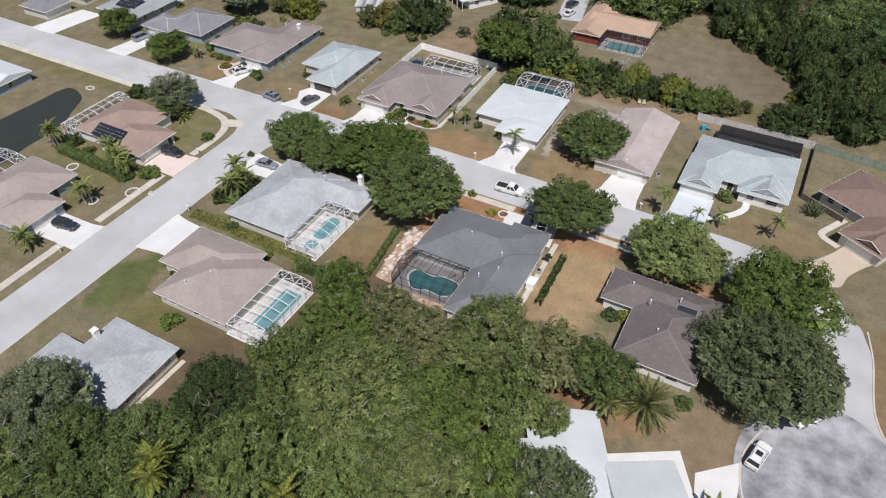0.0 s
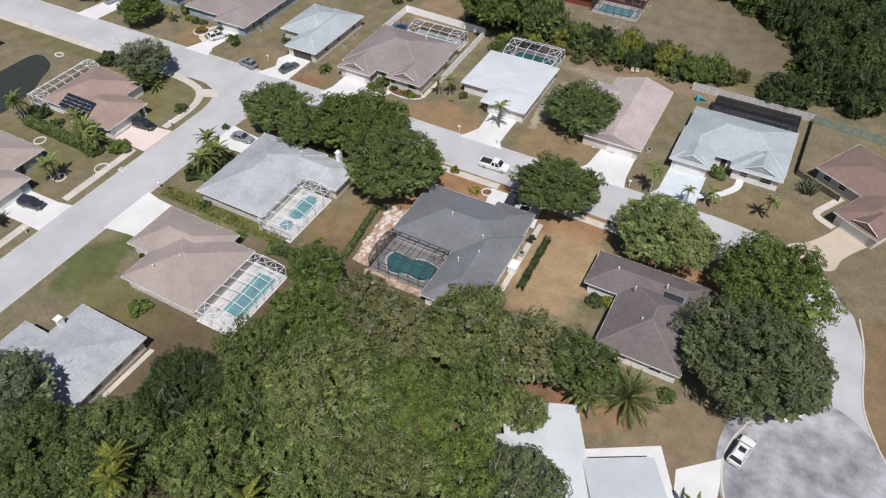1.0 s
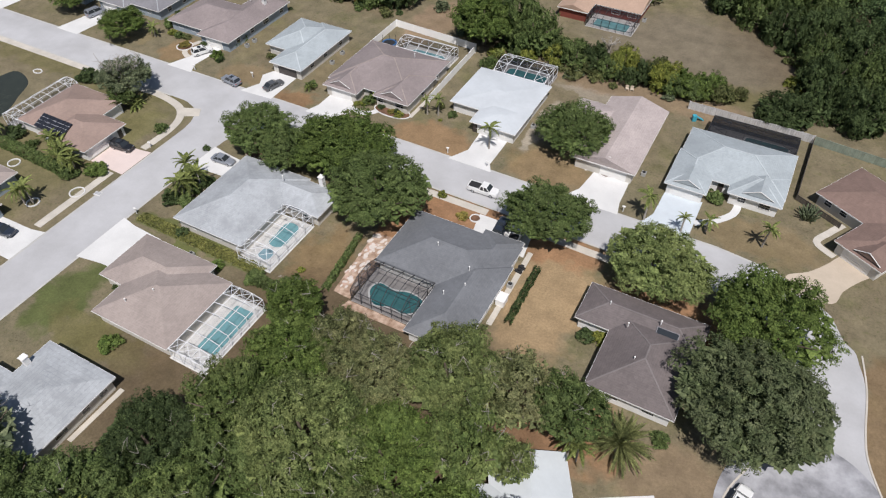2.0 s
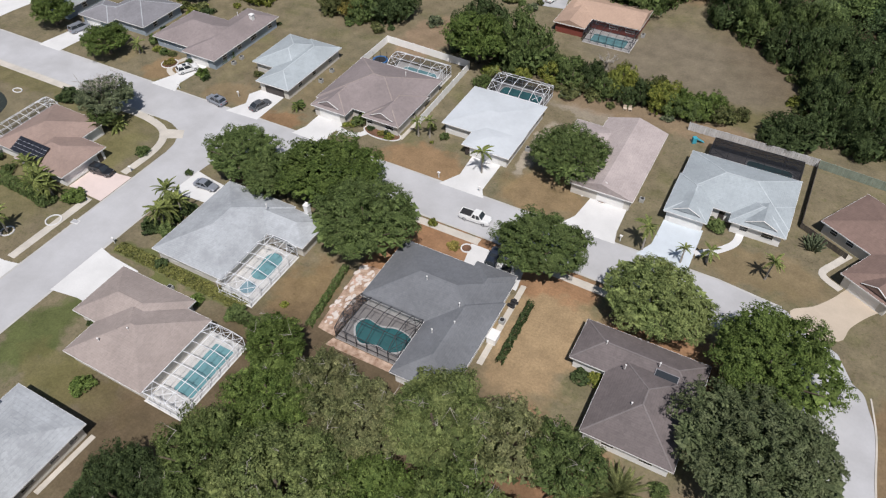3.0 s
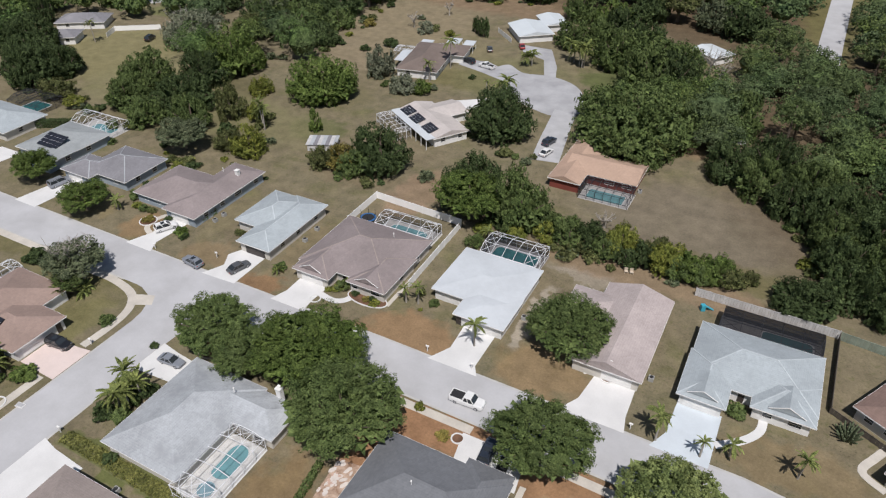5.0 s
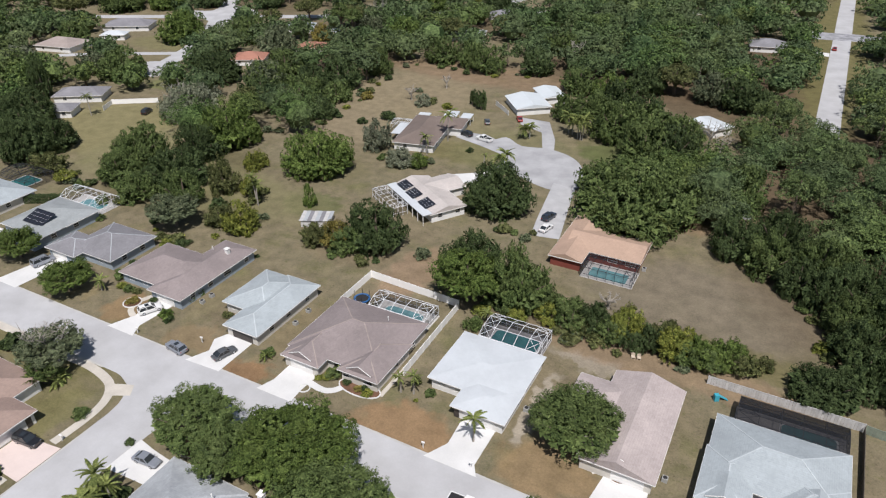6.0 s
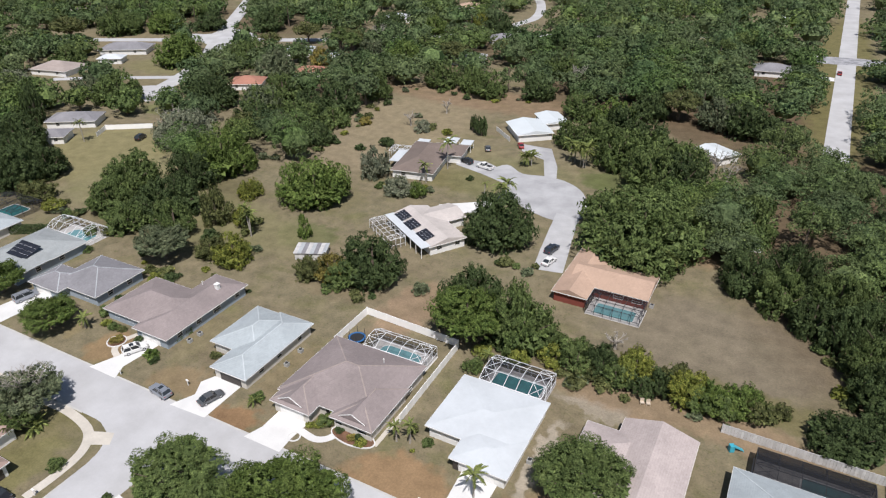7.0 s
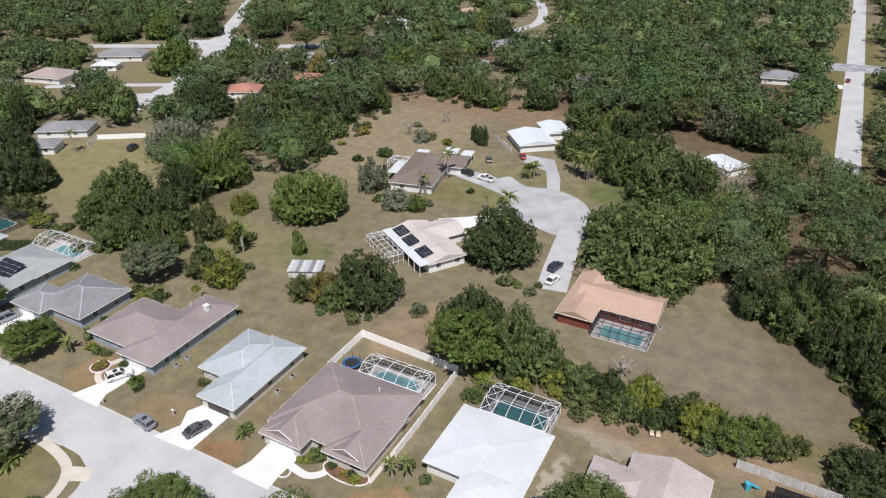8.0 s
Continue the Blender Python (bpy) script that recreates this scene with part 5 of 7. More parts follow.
def crown_mesh(name, seed, r, rz, material, lobes, tufts, per, leaf, flat=0.8, low=-0.35, tuft=0.1):
    rng = np.random.default_rng(seed)
    p, d = crown_points(rng, lobes, tufts, per, flat, low, 0.72, tuft, (0.13, 0.29))
    v = leaf_corners(rng, p * np.array((r, r, rz)), d, leaf)
    n = 120 + 10 * lobes   # added disc of large leaves that closes the gaps at mid-crown
    a, q = rng.uniform(0, 2 * np.pi, n), 0.86 * np.sqrt(rng.uniform(0, 1, n))
    mid = np.stack([q * np.cos(a) * r, q * np.sin(a) * r, rng.uniform(-0.12, 0.12, n) * rz], axis=1)
    v = np.concatenate([v, leaf_corners(rng, mid, np.array((0, 0, 1.0)) + np.zeros((n, 3)), r * 0.085, 0.25)])
    under = slice(0, None, 8)
    v = np.concatenate([v, leaf_corners(rng, (p[under] * 0.92 - np.array((0, 0, 0.03))) * np.array((r, r, rz)), d[under], leaf * 2.5, 0.3)])
    return leaf_mesh(name, v, material)




CROWNS = {}
SIZES = {2.5: (16, 150, 20, 0.1, 0.125), 5.0: (28, 380, 19, 0.135, 0.09), 8.0: (44, 800, 18, 0.163, 0.066), 11.0: (60, 1250, 17, 0.192, 0.052), 15.0: (80, 1900, 15, 0.225, 0.044)}   # radius: lobes, tufts, leaves, leaf, tuft
TWIGS = []
for k in range(3):
    rng = random.Random(k)
    bm = bmesh.new()
    for s in range(3):
        p = Vector((0, 0, -0.8))
        step = Vector((rng.uniform(-0.4, 0.4), rng.uniform(-0.4, 0.4), 0.4))
        line = [p.copy()]
        for i in range(5):
            step = step + Vector((rng.uniform(-0.16, 0.16), rng.uniform(-0.16, 0.16), rng.uniform(-0.12, 0.06)))
            p = p + step
            line.append(p.copy())
        tube(bm, line, [0.06, 0.055, 0.048, 0.036, 0.025, 0.012], 4)
    TWIGS.append(mesh_of(bm, "bare_branch", PALE_BARK))


def tree(name, label, x, y, r, top, material, seed=0, low=-0.35, bark=None, group="", category="tree", stem=0.3, flat=0.8, twigs=0):
    """A tapered trunk with limbs, and a crown of many small leaves."""
    rng = random.Random(seed * 7 + 1)
    variant = seed % 4
    unit = min(SIZES, key=lambda u: abs(math.log(u / r)))
    grade = 0 if y < 118 else 1 if y < 200 else 2
    key = (material.name, unit, variant, low, flat, grade)
    if key not in CROWNS:
        lobes, tufts, per, leaf, tuft = SIZES[unit]
        more, many, wide = ((1.2, 1.6, 0.74), (0.95, 1.0, 0.98), (0.6, 0.6, 1.45))[grade]   # fewer, larger leaves far off
        tufts, per, leaf = int(tufts * more), int(per * many), leaf * wide
        CROWNS[key] = crown_mesh("crown", 11 + variant * 5 + int(unit), unit, unit * 0.72, material, lobes, tufts, per, leaf, flat, low, tuft)
    base = top * stem
    ob = thing(name, label, category, (x, y, 0), rng.uniform(0, 360), group)
    cr = new("crown", CROWNS[key])
    cr.parent = ob
    rz = (top - base) / 2
    up, tall = (0.5, 1.57) if stem < 0.1 else (0.78, 1.22)   # crowns on a short stem brush the ground
    cr.matrix_basis = Matrix.Translation((0, 0, base + rz * up)) @ Matrix.Diagonal((r / unit, r / unit * rng.uniform(0.86, 1.1), rz * tall / (unit * 0.72 * 0.95), 1))
    bm = bmesh.new()
    tr = 0.035 * top + 0.05
    lean = (rng.uniform(-0.3, 0.3), rng.uniform(-0.3, 0.3))
    tube(bm, [(0, 0, -0.1), (lean[0] * 0.3, lean[1] * 0.3, base * 0.6), (lean[0], lean[1], base + rz * 0.5), (lean[0] * 2, lean[1] * 2, base + rz * 1.3)], [tr * 1.5, tr, tr * 0.75, tr * 0.25], 7)
    part("trunk", bm, bark or BARK, ob)
    for i in range(5):
        a = 2 * math.pi * i / 5 + rng.uniform(-0.4, 0.4)
        e = r * rng.uniform(0.55, 0.8)
        bm = bmesh.new()
        tube(bm, [(lean[0] * 0.6, lean[1] * 0.6, base * 0.8), (e * 0.45 * math.cos(a), e * 0.45 * math.sin(a), base + rz * 0.45), (e * math.cos(a), e * math.sin(a), base + rz * rng.uniform(0.7, 1.2))], [tr * 0.55, tr * 0.4, tr * 0.12], 6)
        part("limb", bm, bark or BARK, ob)
    for i in range(twigs):
        a, q = rng.uniform(0, 6.28), math.sqrt(rng.uniform(0, 0.6))
        tw = new("bare_branch", TWIGS[i % 3])
        tw.parent = ob
        tw.matrix_basis = pose(q * r * math.cos(a), q * r * math.sin(a), base + rz * (0.8 + 1.08 * math.sqrt(1 - q * q)), rng.uniform(-80, 80), rng.uniform(-80, 80), rng.uniform(0, 360)) @ Matrix.Scale(rng.uniform(0.32, 0.6), 4)
        tagged(tw, "pale bare branch")
    return ob


def bush(x, y, r, h, material, seed=0, label="rounded green shrub on dry lawn", name="shrub", group=""):
    variant = seed % 3
    wild = name == "wild_shrub"
    key = ("bush", material.name, variant, wild)
    if key not in CROWNS:
        CROWNS[key] = crown_mesh("foliage", 71 + variant, 1.0, 1.0, material, 9 if wild else 12, 60 if wild else 90, 8 if wild else 14, 0.14 if wild else 0.095, 0.95, -0.5, 0.2 if wild else 0.16)
    ob = new(name, CROWNS[key])
    ob.matrix_basis = Matrix.Translation((x, y, h * 0.31)) @ Matrix.Rotation(seed * 1.7, 4, "Z") @ Matrix.Diagonal((r * 1.08, r * 1.08, h * 0.62, 1))
    return tagged(ob, label, "shrub", group)


def frond_mesh(name, length, width, droop, material, pairs=16, broad=0.11):
    """One feather-shaped palm leaf along +x, arching down, with its leaflets."""
    bm = bmesh.new()
    pts = []
    for i in range(pairs + 1):
        t = i / pairs
        pts.append(Vector((length * (t - 0.12 * droop * t * t), 0, length * (0.32 * t - droop * 0.75 * t * t))))
    for i, p in enumerate(pts[:-1]):
        q = pts[i + 1]
        w = broad * 0.27
        bm.faces.new([bm.verts.new(v) for v in ((p.x, -w, p.z), (q.x, -w, q.z), (q.x, w, q.z), (p.x, w, p.z))])
    for i in range(2, pairs + 1):
        t = i / pairs
        p = pts[i]
        wl = width * math.sin(math.pi * min(0.08 + t * 0.9, 1)) ** 0.7
        for s in (-1, 1):
            tip = Vector((p.x + wl * (0.5 if broad > 0.05 else 1.6), s * wl, p.z - wl * (0.35 if broad > 0.05 else -0.2)))
            bm.faces.new([bm.verts.new(v) for v in (p + Vector((-broad * 0.45, 0, 0)), tip, p + Vector((broad, 0, 0.01)))])
    return mesh_of(bm, name, material)


FRONDS = {}


def palm(x, y, height, r, label, fronds=18, material=None, seed=0, trunk=0.16, name="palm_tree", group="", stems=1, droop=1.0):
    m = material or PALM_LEAF
    key = (m.name, droop)
    if key not in FRONDS:
        FRONDS[key] = frond_mesh("frond", 1.0, 0.13, droop, m, 20, 0.07) if droop < 1.2 else frond_mesh("frond", 1.0, 0.062, 0.62, m, 22, 0.035)
    rng = random.Random(seed)
    ob = thing(name, label, "palm", (x, y, 0), rng.uniform(0, 360), group)
    for s in range(stems):
        h = height * (1 if s == 0 else rng.uniform(0.6, 1.0))
        ox, oy = (0, 0) if s == 0 else (rng.uniform(-1, 1) * r * 0.5, rng.uniform(-1, 1) * r * 0.5)
        lx, ly = rng.uniform(-0.06, 0.06) * h, rng.uniform(-0.06, 0.06) * h
        bm = bmesh.new()
        n = 7
        tube(bm, [(ox + lx * (i / n) ** 2, oy + ly * (i / n) ** 2, -0.1 + (h + 0.1) * i / n) for i in range(n + 1)], [trunk * (1.35 - 0.5 * i / n + (0.12 if i % 2 else 0)) for i in range(n + 1)], 8)
        part("trunk", bm, PALE_BARK, ob)
        for i in range(fronds):
            f = new("frond", FRONDS[key])
            f.parent = ob
            up = rng.uniform(-28, 55) * (1 if i % 3 else 1.2) if droop < 1.2 else rng.uniform(-12, 78)
            k = r * rng.uniform(0.85, 1.15)
            f.matrix_basis = pose(ox + lx, oy + ly, h, 0, -up, 137.5 * i + rng.uniform(-12, 12)) @ Matrix.Diagonal((k, k * 1.15, k, 1))
    return ob


def hedge(x0, y0, x1, y1, w, h, material, label, seed=0):
    """A clipped hedge: leaves over a long block."""
    rng = np.random.default_rng(seed)
    L = math.hypot(x1 - x0, y1 - y0)
    n = int((L * (w + 2 * h) + 2 * w * h) * 60)
    u = rng.uniform(0, 1, n)
    side = rng.uniform(0, w + 2 * h, n)
    yy = np.where(side < h, -w / 2, np.where(side < h + w, side - h - w / 2, w / 2))
    zz = np.where(side < h, side, np.where(side < h + w, h, side - h - w))
    bumps = 0.07 * np.sin(u * L * 2.1 + seed) + 0.05 * np.sin(u * L * 4.7 + 2 * seed)
    nr = np.stack([np.zeros(n), np.where(side < h, -1, np.where(side < h + w, 0, 1)), np.where((side >= h) & (side < h + w), 1, 0.1)], axis=1)
    p = np.stack([u * L, yy, zz], axis=1) + nr * (bumps + rng.normal(0, 0.08, n))[:, None]
    ob = new("hedge", leaf_mesh("hedge", leaf_corners(rng, p, nr, 0.16), material))
    ob.matrix_basis = pose(x0, y0, 0, 0, 0, math.degrees(math.atan2(y1 - y0, x1 - x0)))
    return tagged(ob, label, "hedge")


# the grove in front
GROVE = [(-54.6, 22.1, 7, 11), (-52.8, 32.6, 6.4, 10), (-43.1, 27.3, 7.4, 12.5), (-46.8, 41.0, 6.6, 12.5), (-46.0, 51.5, 6.4, 10.5), (-36.2, 41.5, 8.2, 13.5), (-32.2, 29.6, 7.8, 10.5), (-34.0, 53.6, 7.0, 11.5), (-26.5, 44.0, 7.2, 11.5),
         (-22.6, 34.0, 7.0, 12.5), (-25.0, 57.5, 7.0, 13.5), (-18.5, 49.5, 5.6, 13), (-16.0, 60.0, 6.0, 11), (-16.4, 41.0, 5.2, 10), (-13.8, 51.6, 3.6, 8), (-43.2, 34.2, 4.8, 10.5), (-29.6, 36.6, 5.2, 11.5), (-9.6, 60.4, 5.4, 11.5), (-63, 18, 7, 11), (-40, 15, 8, 11), (-26, 20, 8, 11), (-55, 8, 8, 11), (-41.5, 56.5, 5.0, 10), (-72, 10, 8, 10), (-55.4, 61.4, 3.0, 4.6), (-50.8, 58.6, 4.6, 9)]
for i, (x, y, r, top) in enumerate(GROVE):
    m = (MOSS_LEAF, GROVE_LEAF, DRY_LEAF, BRIGHT_LEAF, MOSS_LEAF)[i % 5] if -45 < x < -12 else (GROVE_LEAF, BRIGHT_LEAF, OAK_LEAF)[i % 3] if x < -12 else OAK_LEAF
    # darker leaf colours put the shade of this corner into the crowns
    if y < 36 and x < -38:
        m = (OAK_LEAF, DARK_LEAF, GROVE_LEAF)[i % 3]
    tree("oak_tree", "broad live oak with mossy olive-green crown" if m is MOSS_LEAF else "broad live oak with a dry moss-hung crown" if m is DRY_LEAF else "broad live oak with dense green crown", x, y, r * 1.02, top, m, i, group="oaks of the front grove", twigs=8 if -42 < x < -12 else 4)
for x, y, h in ((-34.3, 24.7, 10.6), (-49.3, 19.7, 10.2), (-51.2, 21.2, 9.8)):
    palm(x, y, h, 2.6, "yellow-green palm rising out of the oaks", 20, YELLOW_LEAF, int(-x), 0.16, group="palms in the grove")
tree("oak_tree", "grey-green tree leaning over a pale roof", -72.5, 20.5, 9.0, 11, GREY_LEAF, 2, twigs=6)
tree("oak_tree", "grey-green tree over a white roof", -9.8, 42.4, 5.0, 9.5, SILVER_OAK_LEAF, 1, twigs=4)
STREET_TREES = [
    (10.1, 87.2, 8.6, 11.5, BRIGHT_LEAF, "large dense green oak by the street"),
    (10.5, 73.0, 9.7, 11.5, SILVER_OAK_LEAF, "large grey-green oak beside the turning circle"),
    (-7.2, 91.4, 8.7, 10, MOSS_LEAF, "broad light green tree by the street"),
    (-83.6, 90.6, 7.6, 8, OAK_LEAF, "rounded oak at the street corner"),
    (-65.4, 92.6, 9.4, 11, BRIGHT_LEAF, "broad bright green oak beside the street"),
    (-53.2, 85.0, 8.6, 11, OAK_LEAF, "tall dense oak beside a slate roof"),
    (-74.5, 88.4, 6.0, 8, OAK_LEAF, "oak shading a pale roof"),
    (-26.2, 93.6, 7.8, 9.5, OAK_LEAF, "rounded dense oak over parked cars"),
    (-30.6, 117.6, 7.2, 9, OAK_LEAF, "rounded dense oak in a front lawn"),
    (-119.6, 91.4, 6.0, 8.6, GREY_LEAF, "green tree with bare grey top by the pavement"),
    (-117.5, 87.6, 3.2, 5, OAK_LEAF, "small dark green tree by the pavement"),
    (-139.0, 109.0, 6.0, 7, BRIGHT_LEAF, "leafy green tree on a front lawn"),
    (-161, 112.6, 5.6, 7.5, BRIGHT_LEAF, "leafy green tree beside the street"),
    (-62.6, 144.6, 7.6, 12, BRIGHT_LEAF, "tall green oak behind a white house"),
    (-53.0, 148.6, 7.6, 13, OAK_LEAF, "tall dense oak behind a pool cage"),
    (-66, 153, 6.6, 11.5, DARK_LEAF, "dark dense oak behind the gardens"),
]
BACK_TREES = [
    (-41.5, 195, 15.5, 15, OAK_LEAF, "giant spreading oak behind a terracotta roof"),
    (-74.0, 184.0, 9.6, 12, DARK_LEAF, "dark rounded oak beside a pale roof"),
    (-128.5, 182.5, 10, 12.5, BRIGHT_LEAF, "broad rounded fresh green oak on open lawn"),
    (-99.5, 150.3, 4.4, 7, RUST_LEAF, "ochre-tinged tree at a garden edge"),
    (-104.6, 149.4, 4.2, 6, OLIVE_LEAF, "olive bushy tree beside a low shed"),
    (-91.4, 154.4, 7.4, 11, DARK_LEAF, "dark bushy tree behind a garden wall"),
    (-95.6, 150.2, 4.6, 8, OAK_LEAF, "green bushy tree behind a garden wall"),
    (-166.3, 187.3, 9.8, 13.4, BRIGHT_LEAF, "large fresh green oak at the clearing edge"),
    (-166.7, 174.5, 7.4, 11, DARK_LEAF, "dark oak at the clearing edge"),
    (-180, 163.3, 8.4, 11.5, OAK_LEAF, "large dense oak at the clearing edge"),
    (-175.1, 152.4, 6.6, 9, OAK_LEAF, "dense oak at the clearing edge"),
    (-158, 157.1, 8.8, 11, DARK_LEAF, "large dark oak behind the row"),
    (-161.3, 146.4, 6.0, 7.5, OAK_LEAF, "dense bushy oak behind the row"),
    (-148.4, 150, 6.4, 9, OAK_LEAF, "bushy oak behind the row"),
    (-140.6, 140, 6.6, 9.4, GREY_LEAF, "grey-green tree behind a grey roof"),
    (-125.2, 146, 5.4, 6.6, YELLOW_LEAF, "yellow-green bushy tree at a lawn edge"),
    (-132.1, 146, 4.4, 5.4, OLIVE_LEAF, "olive bushy tree at a lawn edge"),
    (-143.4, 160.1, 4.6, 11.5, OLIVE_LEAF, "tall willowy olive-green tree"),
    (-147.2, 176.4, 4.0, 6, YELLOW_LEAF, "slender yellow-green tree at a lawn edge"),
    (-118, 164, 2.2, 6.5, BRIGHT_LEAF, "small slender pine on the lawn"),
    (-123.4, 205, 5.2, 9, PALE_LEAF, "grey-green leafy tree beside a dark roof"),
    (-110.6, 197.4, 4.6, 5.6, PALE_LEAF, "bare-branched grey shrub tree"),
    (-105.0, 198.4, 3.3, 5, BRIGHT_LEAF, "small round green tree"),
    (-130.5, 245.5, 3.4, 4.6, PALE_LEAF, "thin grey-green tree in the clearing"),
    (-135.6, 161.4, 2.8, 7, YELLOW_LEAF, "slender yellow-green tree by tall palms"),
    (-213.2, 150, 9.0, 12.5, DARK_LEAF, "dark dense tree at the lawn's edge"),
    (-212, 159.8, 6.8, 9.5, DARK_LEAF, "dense green tree at the lawn's edge"),
    (-238.4, 167.4, 9.7, 13.6, DARK_LEAF, "dark dense tree beyond the lawn"),
    (-199.4, 147.4, 6.0, 5.0, OLIVE_LEAF, "broad grey-green bush behind a pool"),
    (-188, 144.4, 3.0, 3.4, YELLOW_LEAF, "yellow-green bush behind a pool"),
    (3.4, 146.8, 6.2, 5.6, DARK_LEAF, "dark spreading shrub tree behind a grey fence"),
        (-52, 205, 8, 10, OAK_LEAF, "oak beside the turning circle"),
    (-60, 246, 9, 13, OAK_LEAF, "dense oak beside a white roof"),
    (-48, 232, 9, 13, OAK_LEAF, "dense oak at the wood's edge"),
    (-20, 214, 8, 12, OAK_LEAF, "oak at the wood's edge"),
]
for i, (x, y, r, top, m, words) in enumerate(STREET_TREES + BACK_TREES):
    tree("oak_tree" if r > 5 else "small_tree", words, x, y, r * 1.03, top * (1.15 if y > 145 and r > 5 else 1), m, i, low=-0.7 if y > 145 else -0.35, stem=0.02 if y > 145 else 0.18 if y > 100 or r > 8 else 0.25)
EDGE = [(-170.6, 226.8, 9, 13), (-169.4, 249.8, 9, 13), (-166.5, 272, 8, 12), (-194, 235, 9, 13), (-156.5, 219, 6.5, 10), (-198, 253, 8, 12), (-161, 236, 6, 9), (-184, 222, 9, 12), (-150, 298, 8, 12), (-127, 294, 8, 12), (-108, 300, 8, 12), (-137, 298, 7, 13),
        (-78.6, 256.5, 7, 11), (-66, 274, 8, 12), (-71, 262, 7, 11), (-52, 250, 9, 13), (-41, 236, 8, 13)]
for i, (x, y, r, top) in enumerate(EDGE):
    tree("oak_tree", "dense green oak at the clearing's edge", x, y, r, top, (OAK_LEAF, DARK_LEAF, OAK_LEAF)[i % 3], i, low=-0.7, stem=0.03, group="oaks at the clearing's edge")
FAR_TREES = [  # x, y, radius, top, kind
    (-361.7, 247.3, 10.1, 12.6, "D"), (-324.9, 250, 8.6, 10.8, "O"), (-368.5, 283.4, 11.4, 14.2, "P"), (-255, 221, 11.0, 14.2, "O"), (-272.1, 220.9, 7.9, 10.5, "G"), (-277.4, 274, 11.4, 15, "B"), (-361.3, 310.1, 13, 15, "O"), (-342.7, 325.1, 11.5, 14.4, "B"), (-324.3, 341, 10, 12.5, "D"), (-291.9, 353, 10.4, 13, "D"),
    (-217.7, 235.0, 10.9, 13.6, "D"), (-249.5, 289.0, 11.4, 14.2, "O"), (-260.1, 318.6, 6.2, 9, "P"), (-222, 277, 10, 13.1, "G"), (-194.8, 236.8, 9.9, 12.3, "G"), (-196.7, 199.4, 10.7, 13.3, "A"), (-181.5, 213.5, 7.4, 9.2, "P"), (-173.2, 237.3, 9.4, 11.7, "D"), (-301.5, 207.9, 9.5, 11.8, "A"), (-229.2, 161.0, 9.6, 12.1, "D"),
    (-264.7, 178, 8.3, 10.3, "D"), (-217.2, 304.1, 6.1, 9, "R"), (-251.9, 338.2, 8.2, 12, "P"), (-222.5, 334.5, 7.2, 12, "P"), (-203, 325.4, 8.5, 11, "G"), (-179.7, 318.2, 10.2, 12.8, "B"), (-164.2, 334, 8.3, 11, "P"), (-146, 352, 6.9, 11, "P"), (-109.4, 333.7, 9.2, 12, "O"), (-85.3, 284.5, 8.0, 11, "O"), (-71.2, 281, 8.5, 12, "B"), (-62.7, 295.7, 8.5, 12, "D"), (-56.4, 266, 7.6, 10, "D"), (-40.4, 248.1, 8, 11, "O"), (-53.5, 298.7, 7.3, 12, "P"), (-39, 296, 9.2, 13, "G"), (-28.2, 291.6, 9.6, 14, "D"), (-202.3, 386.2, 8.5, 11, "B"), (-228.3, 381.4, 10.7, 13.3, "D"), (-189.1, 416.1, 6.9, 9, "Y"), (-168.2, 396, 11, 13.8, "D")]
FAR_KINDS = {"D": (DARK_LEAF, "dark green oak among far houses"), "O": (OAK_LEAF, "broad green oak among far houses"), "B": (BRIGHT_LEAF, "fresh green oak among far houses"), "G": (GREY_LEAF, "grey-green oak among far houses"), "A": (PALE_LEAF, "airy pale grey-green tree among far houses"), "P": (OLIVE_LEAF, "olive-green pine with an open crown"), "R": (RUST_LEAF, "reddish-brown leaved tree among far houses"), "Y": (YELLOW_LEAF, "yellow-green tree among far houses")}
for i, (x, y, r, top, k) in enumerate(FAR_TREES):
    tree("pine_tree" if k == "P" else "oak_tree", FAR_KINDS[k][1], x, y, r, top, FAR_KINDS[k][0], i, low=-0.7, stem=0.3 if k == "P" else 0.04, group="trees among far houses")
for x, y, r, h in ((-260, 189, 4.2, 17), (-226, 300, 2.6, 10)):
    tree("conifer", "tall narrow dark conifer", x, y, r, h, DARK_LEAF, 3, low=-0.9, stem=0.03)
HEDGEROW = [(-41, 146.4, 4.2, 6.5, OAK_LEAF), (-36, 146.8, 4.0, 6.5, DARK_LEAF), (-30.5, 147.4, 4.2, 7.5, YELLOW_LEAF), (-26, 146.0, 3.4, 5.5, DARK_LEAF), (-21.5, 146.8, 4.4, 6.5, YELLOW_LEAF), (-17, 146.6, 4.0, 5.5, BRIGHT_LEAF), (-12.6, 148.2, 4.2, 5.5, BRIGHT_LEAF), (-45.4, 145.4, 3.0, 4.0, YELLOW_LEAF), (-51, 142.4, 2.4, 3.6, YELLOW_LEAF), (-57.6, 136.4, 2.2, 3, OAK_LEAF), (-33, 145, 3.4, 5, OAK_LEAF), (-19, 145, 3.2, 4.6, OAK_LEAF), (-38.6, 144.4, 2.6, 3.6, OLIVE_LEAF), (-28.6, 144.6, 3.0, 4.4, DARK_LEAF), (-24, 148.6, 3.4, 6, OLIVE_LEAF), (-15, 145.2, 2.8, 4, OAK_LEAF), (-9.4, 147.2, 3.2, 4.4, OLIVE_LEAF), (-6.4, 149.4, 2.2, 2.8, OLIVE_LEAF), (-47, 148.4, 3.6, 5.5, OAK_LEAF), (-31, 150, 3.0, 5.6, YELLOW_LEAF)]
